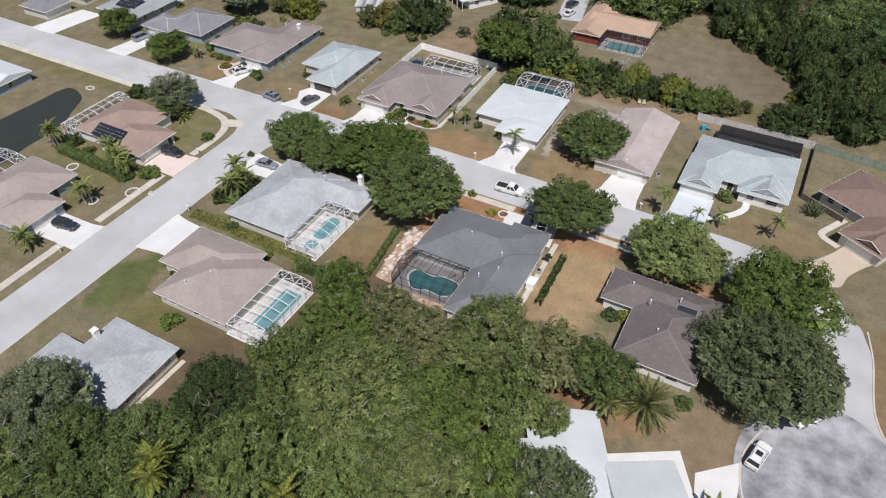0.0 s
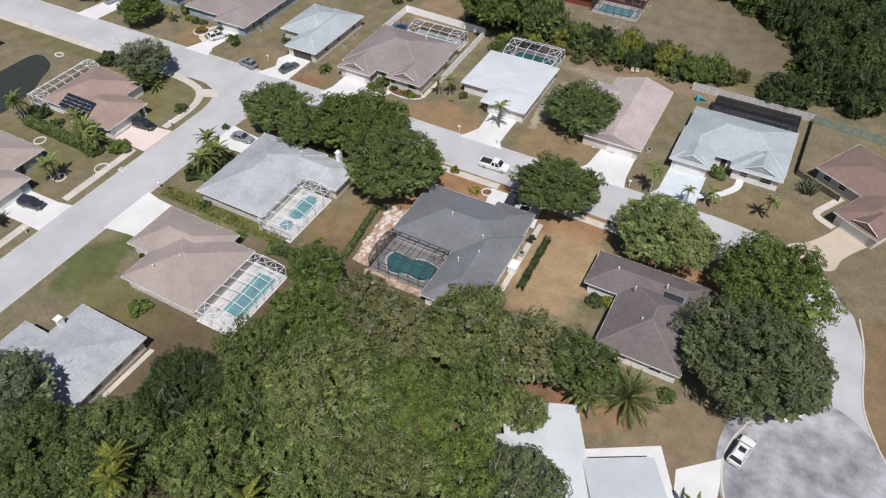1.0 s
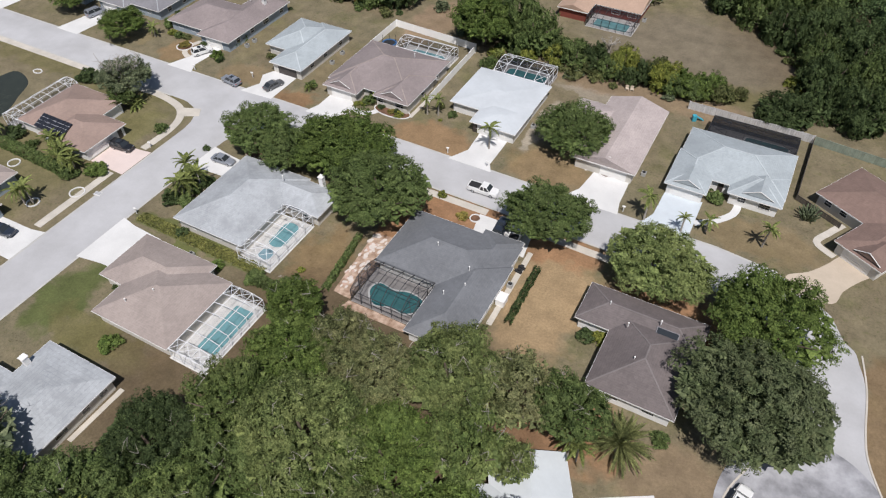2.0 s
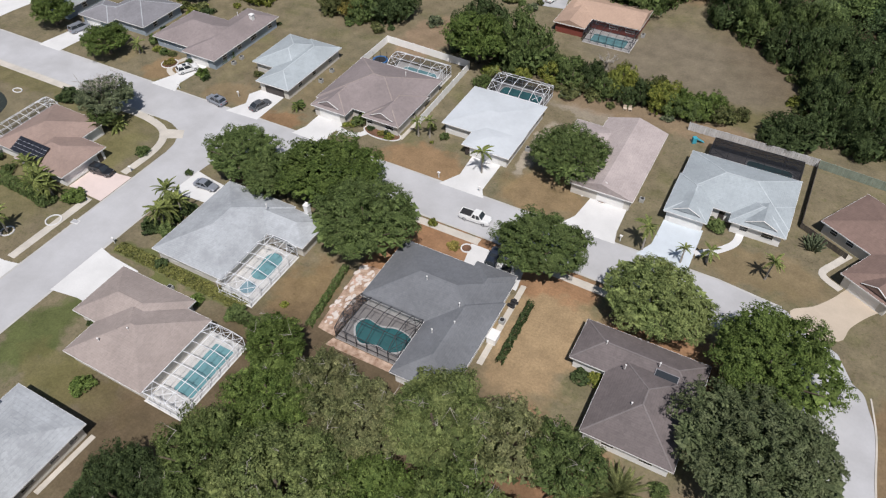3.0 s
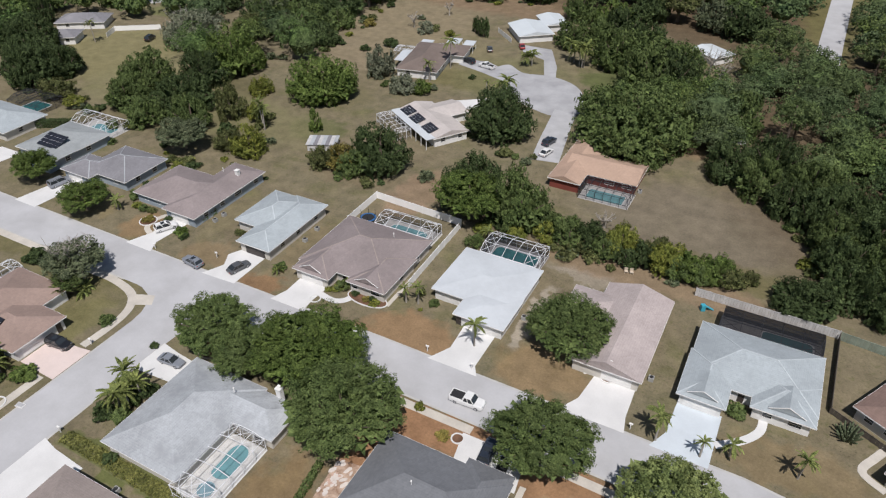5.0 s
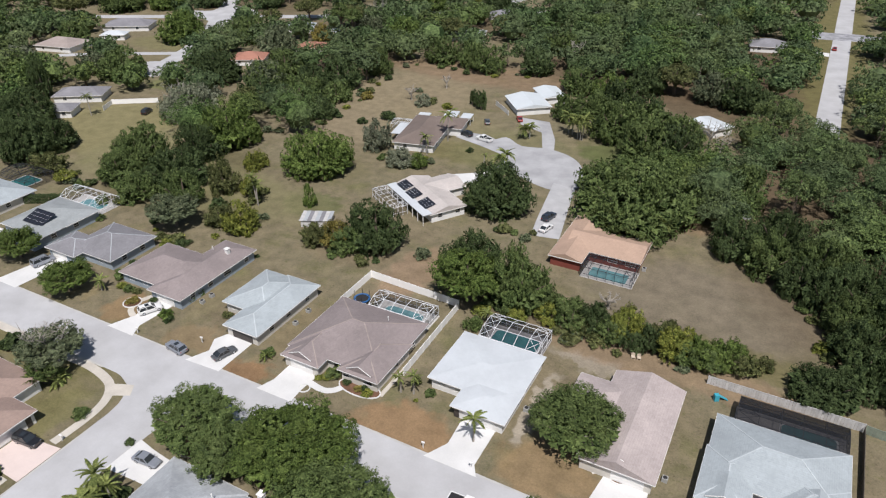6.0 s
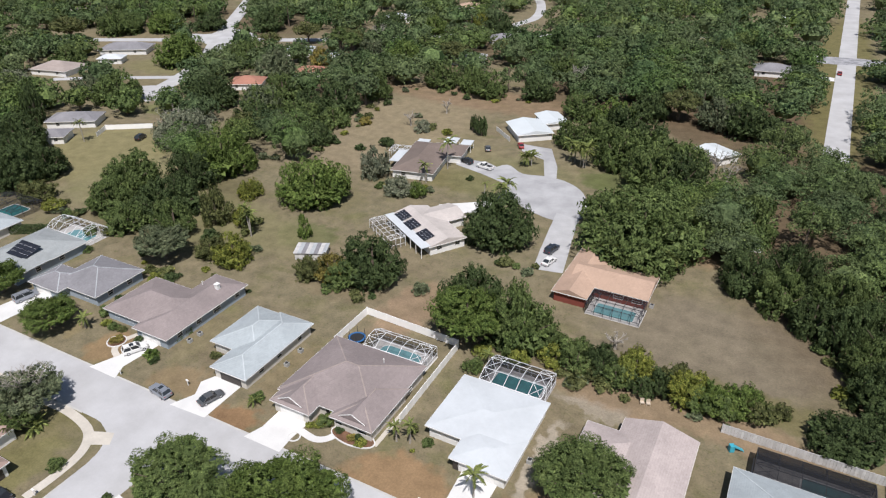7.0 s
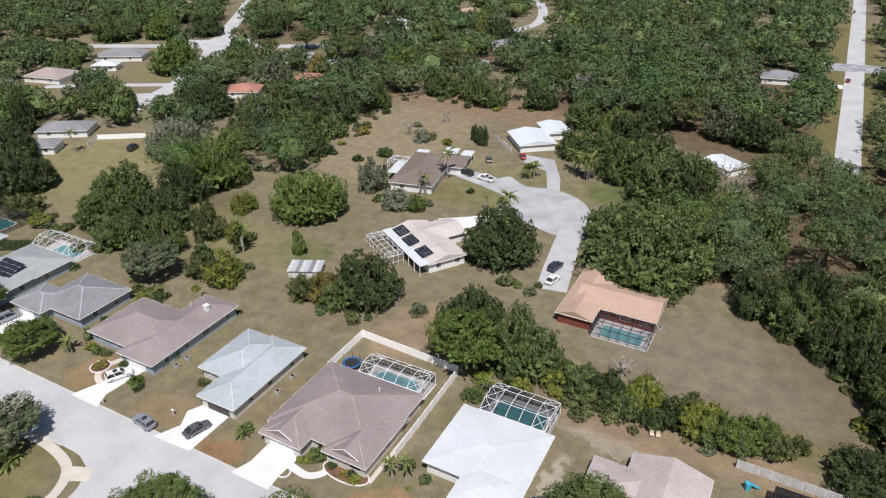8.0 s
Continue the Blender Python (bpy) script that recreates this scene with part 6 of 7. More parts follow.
for i, (x, y, r, top, m) in enumerate(HEDGEROW):
    tree("small_tree", "bushy yellow-green small tree in a hedgerow" if m in (YELLOW_LEAF, BRIGHT_LEAF) else "bushy dark green small tree in a hedgerow", x, y, r, top, m, i, group="hedgerow trees", stem=0.08)

WALL_OF_TREES = [(-16, 189, 6.5, 11), (-9, 184, 6.0, 11), (-3.4, 178.6, 5.4, 10), (2.4, 174.6, 5.6, 11), (6.4, 167.4, 5.6, 10), (8.4, 159.6, 5.6, 9.5), (9.6, 152.4, 5.2, 9), (1, 186, 7, 12.5), (9, 178, 7, 12), (14, 170, 7.5, 12.5), (16.6, 160, 7, 12), (-8, 194, 7.5, 12.5), (17, 151, 6.5, 11)]
for i, (x, y, r, top) in enumerate(WALL_OF_TREES):
    tree("oak_tree", "dense dark green oak at the field's edge", x, y, r, top, (DARK_LEAF, OAK_LEAF, DARK_LEAF)[i % 3], i, low=-0.8, stem=0.02, group="oaks at the field's edge")

# palms
palm(-2.8, 61.6, 1.5, 4.3, "large shaggy date palm on bare soil", 110, DATE_LEAF, 3, 0.4, droop=1.25)
STREET_PALMS = [(-44.6, 110.2, 5.0, 2.2, 1), (-12.6, 104.9, 5.2, 2.2, 1), (6.4, 107.6, 4.4, 1.9, 1), (-2.6, 107.0, 2.6, 1.8, 1), (-6.3, 105.0, 3.4, 1.4, 1), (-87.2, 75.6, 5.4, 2.6, 3), (-86.2, 72.0, 4.2, 2.6, 3), (-109.4, 58.4, 4.0, 2.4, 2), (-112.4, 68.6, 3.8, 2.6, 3), (-117.0, 70.0, 4.0, 2.4, 3), (-131.5, 67.8, 4.4, 2.6, 2), (-115.0, 88.4, 0.8, 2.2, 2), (-109.6, 68.0, 2.6, 2.2, 2), (-108.2, 43.8, 3.4, 2.4, 2), (-81.2, 206.4, 5.4, 3.4, 2), (-32.4, 184.6, 6.2, 2.4, 1), (-33.8, 186.2, 4.6, 2.2, 2)]
GARDEN_PALMS = [(-60.6, 114.6, 3.6, 1.5, 1), (-58.4, 115.2, 4.0, 1.6, 1), (-87.0, 110.6, 1.0, 1.6, 1), (-133.4, 160.6, 4.6, 2.4, 3), (-106.6, 219.6, 8.6, 3.4, 1), (-107.4, 207.4, 5.6, 2.4, 1), (-88.1, 206.7, 4.0, 1.4, 1), (-131, 158.4, 7.5, 2.2, 2), (-273, 197, 8, 3, 1), (-84.6, 233.6, 3.4, 3.0, 3), (-71, 240, 7, 3.4, 3), (-75, 243, 6, 3.2, 2), (-228, 184, 7, 2.6, 1), (-133, 112, 2.4, 2.0, 1), (-116.6, 85.4, 2.4, 2.2, 1), (-72.4, 113.4, 1.4, 1.6, 1), (8.6, 49.6, 3.4, 2.4, 1), (-7.0, 57.6, 4.4, 2.4, 2), (-55.6, 139.4, 2.4, 1.8, 1)]
for i, (x, y, h, r, stems) in enumerate(STREET_PALMS + GARDEN_PALMS):
    palm(x, y, h, r, "feathery green palm with a pale trunk" if stems == 1 else "clump of feathery palms on one bed", 15, None, i, 0.13, stems=stems, group="garden palms")



def bare_tree(x, y, h, r, seed):
    """A leafless tree: trunk and forking grey limbs, with fine branches."""
    rng = random.Random(seed)
    ob = thing("bare_tree", "leafless pale grey tree among green trees", "tree", (x, y, 0), rng.uniform(0, 360), "bare trees")
    bm = bmesh.new()
    tube(bm, [(0, 0, -0.1), (0.1, 0, h * 0.3), (0.25, 0.1, h * 0.55)], [0.3, 0.22, 0.15], 7)
    part("trunk", bm, PALE_BARK, ob)
    for i in range(9):
        a, q = 0.7 * i + rng.uniform(-0.3, 0.3), rng.uniform(0.4, 1.0)
        bm = bmesh.new()
        s = Vector((0.1, 0, h * rng.uniform(0.25, 0.55)))
        e = Vector((r * q * math.cos(a), r * q * math.sin(a), h * rng.uniform(0.75, 1.0)))
        mid = s.lerp(e, 0.5) + Vector((rng.uniform(-0.5, 0.5), rng.uniform(-0.5, 0.5), 0.3))
        tube(bm, [s, mid, e], [0.13, 0.09, 0.03], 5)
        for k in range(7):
            o = mid.lerp(e, rng.uniform(0, 0.9))
            w = o + Vector((rng.uniform(-1, 1), rng.uniform(-1, 1), rng.uniform(0.1, 1.1))) * r * 0.28
            tube(bm, [o, o.lerp(w, 0.5) + Vector((0, 0, 0.1)), w], [0.06, 0.045, 0.02], 4)
        part("limb", bm, PALE_BARK, ob)
    return ob


for i, (x, y, h, r) in enumerate(((-33, 250, 9, 5), (-29, 244, 8, 4), (-98, 317, 11, 4), (-211, 343, 13, 6), (-206, 203, 10, 5), (-202, 199, 8, 4), (-137, 249, 5, 3.2), (-132, 267, 5, 3), (-36, 155, 3.2, 2.4), (-119.2, 91.8, 10, 4.6), (-121, 90.6, 9, 3.6))):
    bare_tree(x, y, h, r, i)
for i, (x, y) in enumerate(((-203, 309), (-212, 312))):
    tree("pine_tree", "tall pine with a bare trunk and a high crown", x, y, 5.0, 16 + i, OAK_LEAF, i, stem=0.55, group="tall pines")

# shrubs and hedges
STREET_SHRUBS = [(-106.0, 69.8, 2.2, 2.0, BRIGHT_LEAF), (-109.6, 66.6, 1.9, 2.2, OAK_LEAF), (-113.2, 67.6, 1.8, 2.4, DARK_LEAF), (-128.6, 70.4, 2.0, 2.6, DARK_LEAF), (-123, 69.4, 1.4, 1.8, OAK_LEAF), (-104.6, 85.2, 1.6, 1.7, OAK_LEAF), (-132.2, 91.4, 2.4, 2.8, DARK_LEAF), (-129.5, 92.2, 1.6, 2.0, DARK_LEAF), (-123.6, 111.8, 1.5, 1.4, RUST_LEAF), (-119.9, 114.0, 1.0, 1.2, DARK_LEAF), (-113.6, 111.6, 1.6, 1.8, BRIGHT_LEAF), (-70.2, 112.0, 0.9, 1.0, DARK_LEAF), (-67.4, 111.6, 0.9, 0.9, RUST_LEAF), (-65.4, 111.4, 1.1, 1.1, YELLOW_LEAF), (-66.4, 112.2, 1.0, 1.1, DARK_LEAF), (-74.0, 111.6, 1.1, 1.2, YELLOW_LEAF), (-75.2, 110.8, 0.8, 0.8, YELLOW_LEAF), (-55.8, 116.4, 1.1, 1.5, OAK_LEAF), (-3.2, 115.6, 1.7, 2.1, OAK_LEAF), (-46, 94.0, 0.9, 1.4, YELLOW_LEAF), (-40.2, 91.0, 1.2, 1.1, RUST_LEAF), (-62.6, 62.6, 1.7, 1.8, OAK_LEAF), (-73.2, 42.6, 1.8, 1.6, BRIGHT_LEAF), (-80.8, 51.2, 0.9, 1.0, DARK_LEAF)]
GARDEN_SHRUBS = [(-80.2, 65.0, 1.2, 1.3, DARK_LEAF), (-70, 62.0, 1.3, 1.1, BRIGHT_LEAF), (-10.6, 77.0, 1.7, 2.0, YELLOW_LEAF), (-12.6, 76.4, 1.5, 1.6, DARK_LEAF), (1.6, 65.4, 1.4, 1.3, OAK_LEAF), (-92.6, 84.6, 0.9, 1.0, DARK_LEAF), (-57.4, 67.6, 0.7, 0.8, YELLOW_LEAF), (20.4, 117.6, 1.1, 1.6, YELLOW_LEAF), (-152.7, 243, 2.6, 3.4, RUST_LEAF), (-134.3, 228.6, 2.8, 3.0, DARK_LEAF), (-140, 221, 2.0, 2.2, DARK_LEAF), (-160.4, 133.6, 1.6, 1.8, OAK_LEAF), (-134.6, 131.4, 1.9, 2.4, YELLOW_LEAF), (-132, 133.6, 2.0, 1.8, DARK_LEAF), (-79, 155, 2.2, 3, GREY_LEAF), (-96.6, 215, 1.2, 1.6, DARK_LEAF), (-138, 152, 2.6, 3.2, DARK_LEAF), (-57.2, 113.8, 0.5, 0.6, YELLOW_LEAF), (-112.8, 137.6, 0.7, 0.8, DARK_LEAF), (-87.8, 70.4, 1.8, 2.6, DARK_LEAF), (-86.6, 73.8, 2.0, 2.6, OAK_LEAF), (-85.4, 76.4, 1.8, 2.4, DARK_LEAF), (-88.4, 76.0, 1.7, 2.2, GREY_LEAF), (-85.2, 71.2, 1.6, 2.2, OAK_LEAF), (-130.2, 114.8, 1.2, 1.3, YELLOW_LEAF), (-127.8, 114.6, 1.3, 1.5, OAK_LEAF), (-125.6, 115.0, 1.1, 1.2, OLIVE_LEAF), (-133.4, 117.4, 1.6, 2.4, OAK_LEAF), (-134.6, 122, 1.4, 2.0, DARK_LEAF), (-112.0, 110.8, 1.2, 1.3, DARK_LEAF), (-142, 114.8, 1.3, 1.4, OAK_LEAF), (-144.6, 114.6, 1.0, 1.1, YELLOW_LEAF), (-87.4, 111.6, 1.5, 1.8, OAK_LEAF), (-73.2, 112.4, 1.6, 2.2, OAK_LEAF), (-59.4, 118, 1.0, 1.2, OLIVE_LEAF), (-102.8, 117.2, 1.2, 1.3, OLIVE_LEAF)]
for i, (x, y, r, h, m) in enumerate(STREET_SHRUBS + GARDEN_SHRUBS):
    words = {"yellow_leaves": "yellow-green garden shrub", "dark_leaves": "dark green garden shrub", "ochre_leaves": "reddish-ochre garden shrub"}.get(m.name, "leafy green garden shrub")
    bush(x, y, r, h, m, i, words + " on dry ground", group="garden shrubs")
BRUSH = [  # lines along which low brush grows wild, and how many shrubs
    ([(-55, 143), (-40, 142.6), (-10, 144)], 14), ([(-107, 149), (-96, 146), (-84, 147)], 8), ([(-72, 149), (-60, 142), (-50, 144)], 7), ([(-152, 141), (-140, 134.6), (-122, 141)], 9), ([(-192, 148), (-176, 144), (-160, 140)], 9),
    ([(-172, 194), (-152, 208), (-154, 235), (-160, 262), (-158, 290)], 20), ([(-152, 291), (-130, 287), (-100, 298)], 12), ([(-52, 236), (-60, 250), (-74, 262)], 8), ([(-26, 200), (-9, 182), (2, 170), (6, 152)], 14), ([(-132, 198), (-118, 199), (-100, 203)], 9), ([(-120, 246), (-128, 252), (-142, 262)], 7), ([(-138, 166), (-130, 156), (-124, 152)], 6), ([(-62, 176), (-68, 172), (-84, 174)], 6), ([(-240, 176), (-226, 160), (-206, 146)], 8)]
rng = random.Random(12)
i = 0
for line, count in BRUSH:
    for k in range(count):
        t = rng.uniform(0, len(line) - 1.001)
        a, b = line[int(t)], line[int(t) + 1]
        f = t - int(t)
        r = rng.uniform(0.8, 2.1)
        i += 1
        bush(a[0] + (b[0] - a[0]) * f + rng.uniform(-2.2, 2.2), a[1] + (b[1] - a[1]) * f + rng.uniform(-2.2, 2.2), r, r * rng.uniform(0.8, 1.5), (OLIVE_LEAF, OAK_LEAF, GREY_LEAF, OLIVE_LEAF, DARK_LEAF, YELLOW_LEAF)[rng.randrange(6)], i, "untidy wild shrub at the edge of dry grass", "wild_shrub", "wild shrubs")
for x, y, r, h in ((-114.8, 254.6, 1.5, 7.0), (-112.6, 253.0, 1.6, 7.2), (-110.0, 251.4, 2.2, 7.6)):
    tree("cypress_tree", "narrow dark green cypress on the lawn", x, y, r, h, DARK_LEAF, int(h + r), stem=0.05, group="cypresses")
hedge(-51.5, 65.8, -53.3, 78.6, 0.9, 0.9, OAK_LEAF, "narrow green hedge beside broken pavers", 8)
hedge(-23.7, 73.2, -24.0, 85.4, 0.8, 1.1, DARK_LEAF, "narrow clipped green hedge on sandy ground", 1)
hedge(-89.6, 64.8, -62.4, 64.4, 2.0, 0.3, HEDGE_LEAF, "long low strip of overgrown light green grass between houses", 7)
hedge(-113.4, 115.2, -113.2, 121.0, 0.01 + 1.2, 1.5, OAK_LEAF, "clipped green hedge beside a house wall", 3)
hedge(-129, 67.2, -109.5, 66.6, 1.8, 1.7, OAK_LEAF, "clipped green hedge between gardens", 4)
hedge(-204, 119.6, -178, 135.6, 1.6, 2.0, DARK_LEAF, "tall clipped hedge beside a house", 5)
hedge(-61.8, 62.4, -55.6, 62.0, 1.4, 1.6, OAK_LEAF, "leafy hedge beside a pool cage", 6)


def cactus(x, y, r, h, count, label):
    """A clump of upright ribbed stems that lean outwards."""
    ob = thing("cactus", label, "cactus", (x, y, 0))
    rng = random.Random(4)
    for i in range(count):
        a, q = 2.399963 * i, math.sqrt(i / count)
        lean, up = q * r, h * (1.0 - 0.4 * q) * rng.uniform(0.8, 1.1)
        bm = bmesh.new()
        tube(bm, [(0.45 * lean * math.cos(a), 0.45 * lean * math.sin(a), -0.05), (0.7 * lean * math.cos(a), 0.7 * lean * math.sin(a), up * 0.5), (lean * math.cos(a), lean * math.sin(a), up * 0.95), (lean * math.cos(a), lean * math.sin(a), up)], [0.13, 0.16, 0.13, 0.04], 6)
        part("stem", bm, CACTUS, ob)


cactus(12.0, 118.4, 2.1, 2.7, 34, "large clump of upright dark green cactus stems")


# ---- woods ----


def inside(x, y, poly):
    c = False
    for (x0, y0), (x1, y1) in zip(poly, poly[1:] + poly[:1]):
        if (y0 > y) != (y1 > y) and x < (x1 - x0) * (y - y0) / (y1 - y0) + x0:
            c = not c
    return c


def near_line(x, y, pts):
    best = 1e9
    for (x0, y0), (x1, y1) in zip(pts, pts[1:]):
        dx, dy = x1 - x0, y1 - y0
        t = min(1, max(0, ((x - x0) * dx + (y - y0) * dy) / (dx * dx + dy * dy)))
        best = min(best, math.hypot(x - x0 - t * dx, y - y0 - t * dy))
    return best


REGION = [(-208, 150), (-240, 140), (-330, 170), (-600, 340), (-590, 430), (-230, 610), (34, 680), (34, 400), (36, 250), (48, 142), (30, 142), (16, 146), (6, 150)]
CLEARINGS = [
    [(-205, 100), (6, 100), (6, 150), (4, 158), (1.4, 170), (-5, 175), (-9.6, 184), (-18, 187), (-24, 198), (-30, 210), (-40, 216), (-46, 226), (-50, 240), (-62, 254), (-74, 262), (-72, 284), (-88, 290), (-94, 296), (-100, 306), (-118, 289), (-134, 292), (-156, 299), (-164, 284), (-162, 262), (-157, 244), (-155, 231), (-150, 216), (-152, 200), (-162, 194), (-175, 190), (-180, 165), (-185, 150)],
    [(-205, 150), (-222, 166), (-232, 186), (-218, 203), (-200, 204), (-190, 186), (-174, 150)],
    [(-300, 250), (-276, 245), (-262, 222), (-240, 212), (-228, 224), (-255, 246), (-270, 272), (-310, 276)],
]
LINES = [([(-1.6, 268), (-0.8, 420), (0.4, 700)], 7.5), ([(-13, 418), (40, 419)], 9), ([(-520, 208), (-385, 280), (-294, 325), (-242, 352), (-200, 382), (-150, 408)], 9), ([(-250, 229), (-256, 244), (-268, 273), (-282, 297), (-300, 321), (-337, 375), (-392, 452)], 7), ([(-310, 230), (-290, 243), (-262, 258)], 5), ([(-256, 234), (-254, 236)], 13), ([(-158, 404), (-172, 425), (-170, 455), (-184, 500), (-215, 560)], 6.5)]
SPOTS = [(x, y, max(w, d) * 0.5) for x, y, w, d, m, turn in FAR] + [(-35, 266, 6), (-94, 260, 12), (-92, 273, 8), (-32, 246, 6), (-212, 262, 8)]


SIGHT_GAPS_WEST = [  # tree-free strips placed along the camera's lines of sight: two ends, half width
    (-258, 262, -327, 345, 6), (-280, 312, -370, 412, 7), (-222, 202, -266, 258, 7), (-352, 268, -385, 292, 5), (-290, 244, -340, 284, 6), (-272, 209, -318, 242, 5), (-262, 244, -298, 274, 5),
    (-241, 320, -274, 360, 8), (-206, 286, -248, 338, 7), (-195, 231, -232, 271, 5), (-179, 252, -216, 299, 5), (-188, 206, -214, 231, 4), (-212, 172, -244, 196, 8)]
SIGHT_GAPS_EAST = [
    (-196, 368, -204, 388, 5), (-165, 378, -172, 400, 7), (-146, 386, -160, 418, 8), (-146, 390, -190, 518, 6), (-136, 315, -154, 358, 7), (-33, 446, -36, 528, 5), (-30, 342, -32, 400, 4), (-194, 416, -228, 488, 4), (-35, 240, -38, 278, 6), (-50, 256, -54, 290, 6), (-216, 358, -252, 414, 6)]


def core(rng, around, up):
    """An opaque filler added inside a crown of radius 1, in four-cornered facets."""
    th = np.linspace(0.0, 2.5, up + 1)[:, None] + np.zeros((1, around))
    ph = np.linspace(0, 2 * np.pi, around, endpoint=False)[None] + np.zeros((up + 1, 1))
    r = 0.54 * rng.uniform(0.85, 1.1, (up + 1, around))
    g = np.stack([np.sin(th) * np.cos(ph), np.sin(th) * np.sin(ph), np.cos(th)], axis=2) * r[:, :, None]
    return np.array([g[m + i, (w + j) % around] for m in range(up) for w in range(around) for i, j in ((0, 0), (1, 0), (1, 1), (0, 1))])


def wood_crown(rng, style, tufts, per):
    """Leaf places and directions of one crown of radius 1: oak, tall oak or open pine."""
    lobes, puff, spread, low = {"oak": (20, (0.24, 0.42), 0.62, -0.45), "tall": (16, (0.2, 0.4), 0.66, -0.8), "pine": (13, (0.15, 0.28), 0.74, -0.5)}[style]
    p, d = crown_points(rng, lobes, tufts, per, 0.95, low, spread, 0.1, puff, -0.35)
    return p, d + rng.normal(0, 0.5, d.shape) * (1.0 if style == "pine" else 0.3)


def woods():
    rng = np.random.default_rng(5)
    kinds = {}
    for lod, tufts, per in ((0, 470, 10), (1, 260, 7), (2, 125, 6)):
        for style in ("oak", "tall", "pine"):
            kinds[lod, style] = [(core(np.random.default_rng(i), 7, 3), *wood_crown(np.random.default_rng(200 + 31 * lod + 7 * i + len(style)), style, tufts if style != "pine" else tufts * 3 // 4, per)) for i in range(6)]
    leaf_size = {0: 0.225, 1: 0.4, 2: 0.56}
    single = [(x, y, r) for x, y, r, *rest in FAR_TREES + EDGE + WALL_OF_TREES] + [(x, y, r) for x, y, r, *rest in BACK_TREES]
    out, tones, cores, core_tones, tv, tf = [], [], [], [], [], []
    y = 140.0
    while y < 700:
        step = 11.2 if y < 270 else 13.2 if y < 420 else 15.0
        x = -600.0
        while x < 110:
            px, py = x + rng.uniform(-0.42, 0.42) * step, y + rng.uniform(-0.42, 0.42) * step
            x += step
            r = step * rng.uniform(0.5, 0.82)
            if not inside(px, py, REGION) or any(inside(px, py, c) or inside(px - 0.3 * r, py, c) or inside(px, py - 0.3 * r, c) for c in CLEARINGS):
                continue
            if any(near_line(px, py, l) < w + r * 0.5 for l, w in LINES) or any(near_line(px, py, [(a, b), (c, d)]) < w for a, b, c, d, w in SIGHT_GAPS_WEST + SIGHT_GAPS_EAST) or any(math.hypot(px - sx, py - sy) < sr + r * 0.55 for sx, sy, sr in SPOTS):
                continue
            if any(math.hypot(px - sx, py - sy) < 0.6 * (sr + r) for sx, sy, sr in single):
                continue
            far = math.hypot(px + 17, py - 52)
            lod = 0 if far < 225 else 1 if far < 360 else 2
            luck = rng.uniform()
            style = "pine" if luck < 0.1 else "tall" if luck < 0.36 else "oak"
            top = {"oak": rng.uniform(8.5, 13.5), "tall": rng.uniform(11, 16), "pine": rng.uniform(11, 16)}[style]
            rz = {"oak": rng.uniform(0.78, 1.0) * r, "tall": rng.uniform(1.0, 1.3) * r, "pine": rng.uniform(0.55, 0.85) * r}[style]
            r *= 0.8 if style == "pine" else 1.12
            rz = min(rz, top * 0.6)
            v, p, nr = kinds[lod, style][rng.integers(6)]
            a = rng.uniform(0, 6.28)
            rot = np.array(((math.cos(a), -math.sin(a), 0), (math.sin(a), math.cos(a), 0), (0, 0, 1)))
            grow, at = np.array((r, r * rng.uniform(0.85, 1.1), rz)), np.array((px, py, top - rz * 0.95))
            out.append(leaf_corners(rng, (p @ rot.T) * grow + at, nr @ rot.T, leaf_size[lod] * (0.65 + 0.05 * r), 0.5))
            tone = rng.uniform(0, 1) if style != "pine" else (0.35, 0.75, 0.95, 0.55)[rng.integers(4)]
            tones.append(np.full(len(p), tone))
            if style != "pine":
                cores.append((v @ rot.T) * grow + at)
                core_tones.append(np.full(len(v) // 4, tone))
            k = len(tv)
            for z, w in ((-0.1, 0.3), (top - rz * 0.6, 0.16)):
                tv += [(px - w, py - w, z), (px + w, py - w, z), (px + w, py + w, z), (px - w, py + w, z)]
            tf += [(k + i, k + (i + 1) % 4, k + 4 + (i + 1) % 4, k + 4 + i) for i in range(4)]
        y += step
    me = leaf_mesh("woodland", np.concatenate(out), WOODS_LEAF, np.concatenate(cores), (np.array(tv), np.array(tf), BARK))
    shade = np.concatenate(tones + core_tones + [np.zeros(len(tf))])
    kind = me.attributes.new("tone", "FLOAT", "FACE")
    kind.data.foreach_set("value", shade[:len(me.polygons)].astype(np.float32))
    return tagged(new("woodland", me), "dense green oak and pine woods behind the houses", "woods", kind="stuff")


woods()

# ---- vehicles ----


def loft(rings):
    bm = bmesh.new()
    rows = [[bm.verts.new(p) for p in r] for r in rings]
    n = len(rings[0])
    for a, b in zip(rows, rows[1:]):
        for i in range(n):
            bm.faces.new((a[i], a[(i + 1) % n], b[(i + 1) % n], b[i]))
    bm.faces.new(rows[0][::-1])
    bm.faces.new(rows[-1])
    bmesh.ops.recalc_face_normals(bm, faces=bm.faces[:])
    return bm


def ring(x, z0, z1, w, c=0.1):
    return [(x, -w + c, z0), (x, w - c, z0), (x, w, z0 + c), (x, w, z1 - c * 1.4), (x, w - c * 1.6, z1), (x, -w + c * 1.6, z1), (x, -w, z1 - c * 1.4), (x, -w, z0 + c)]


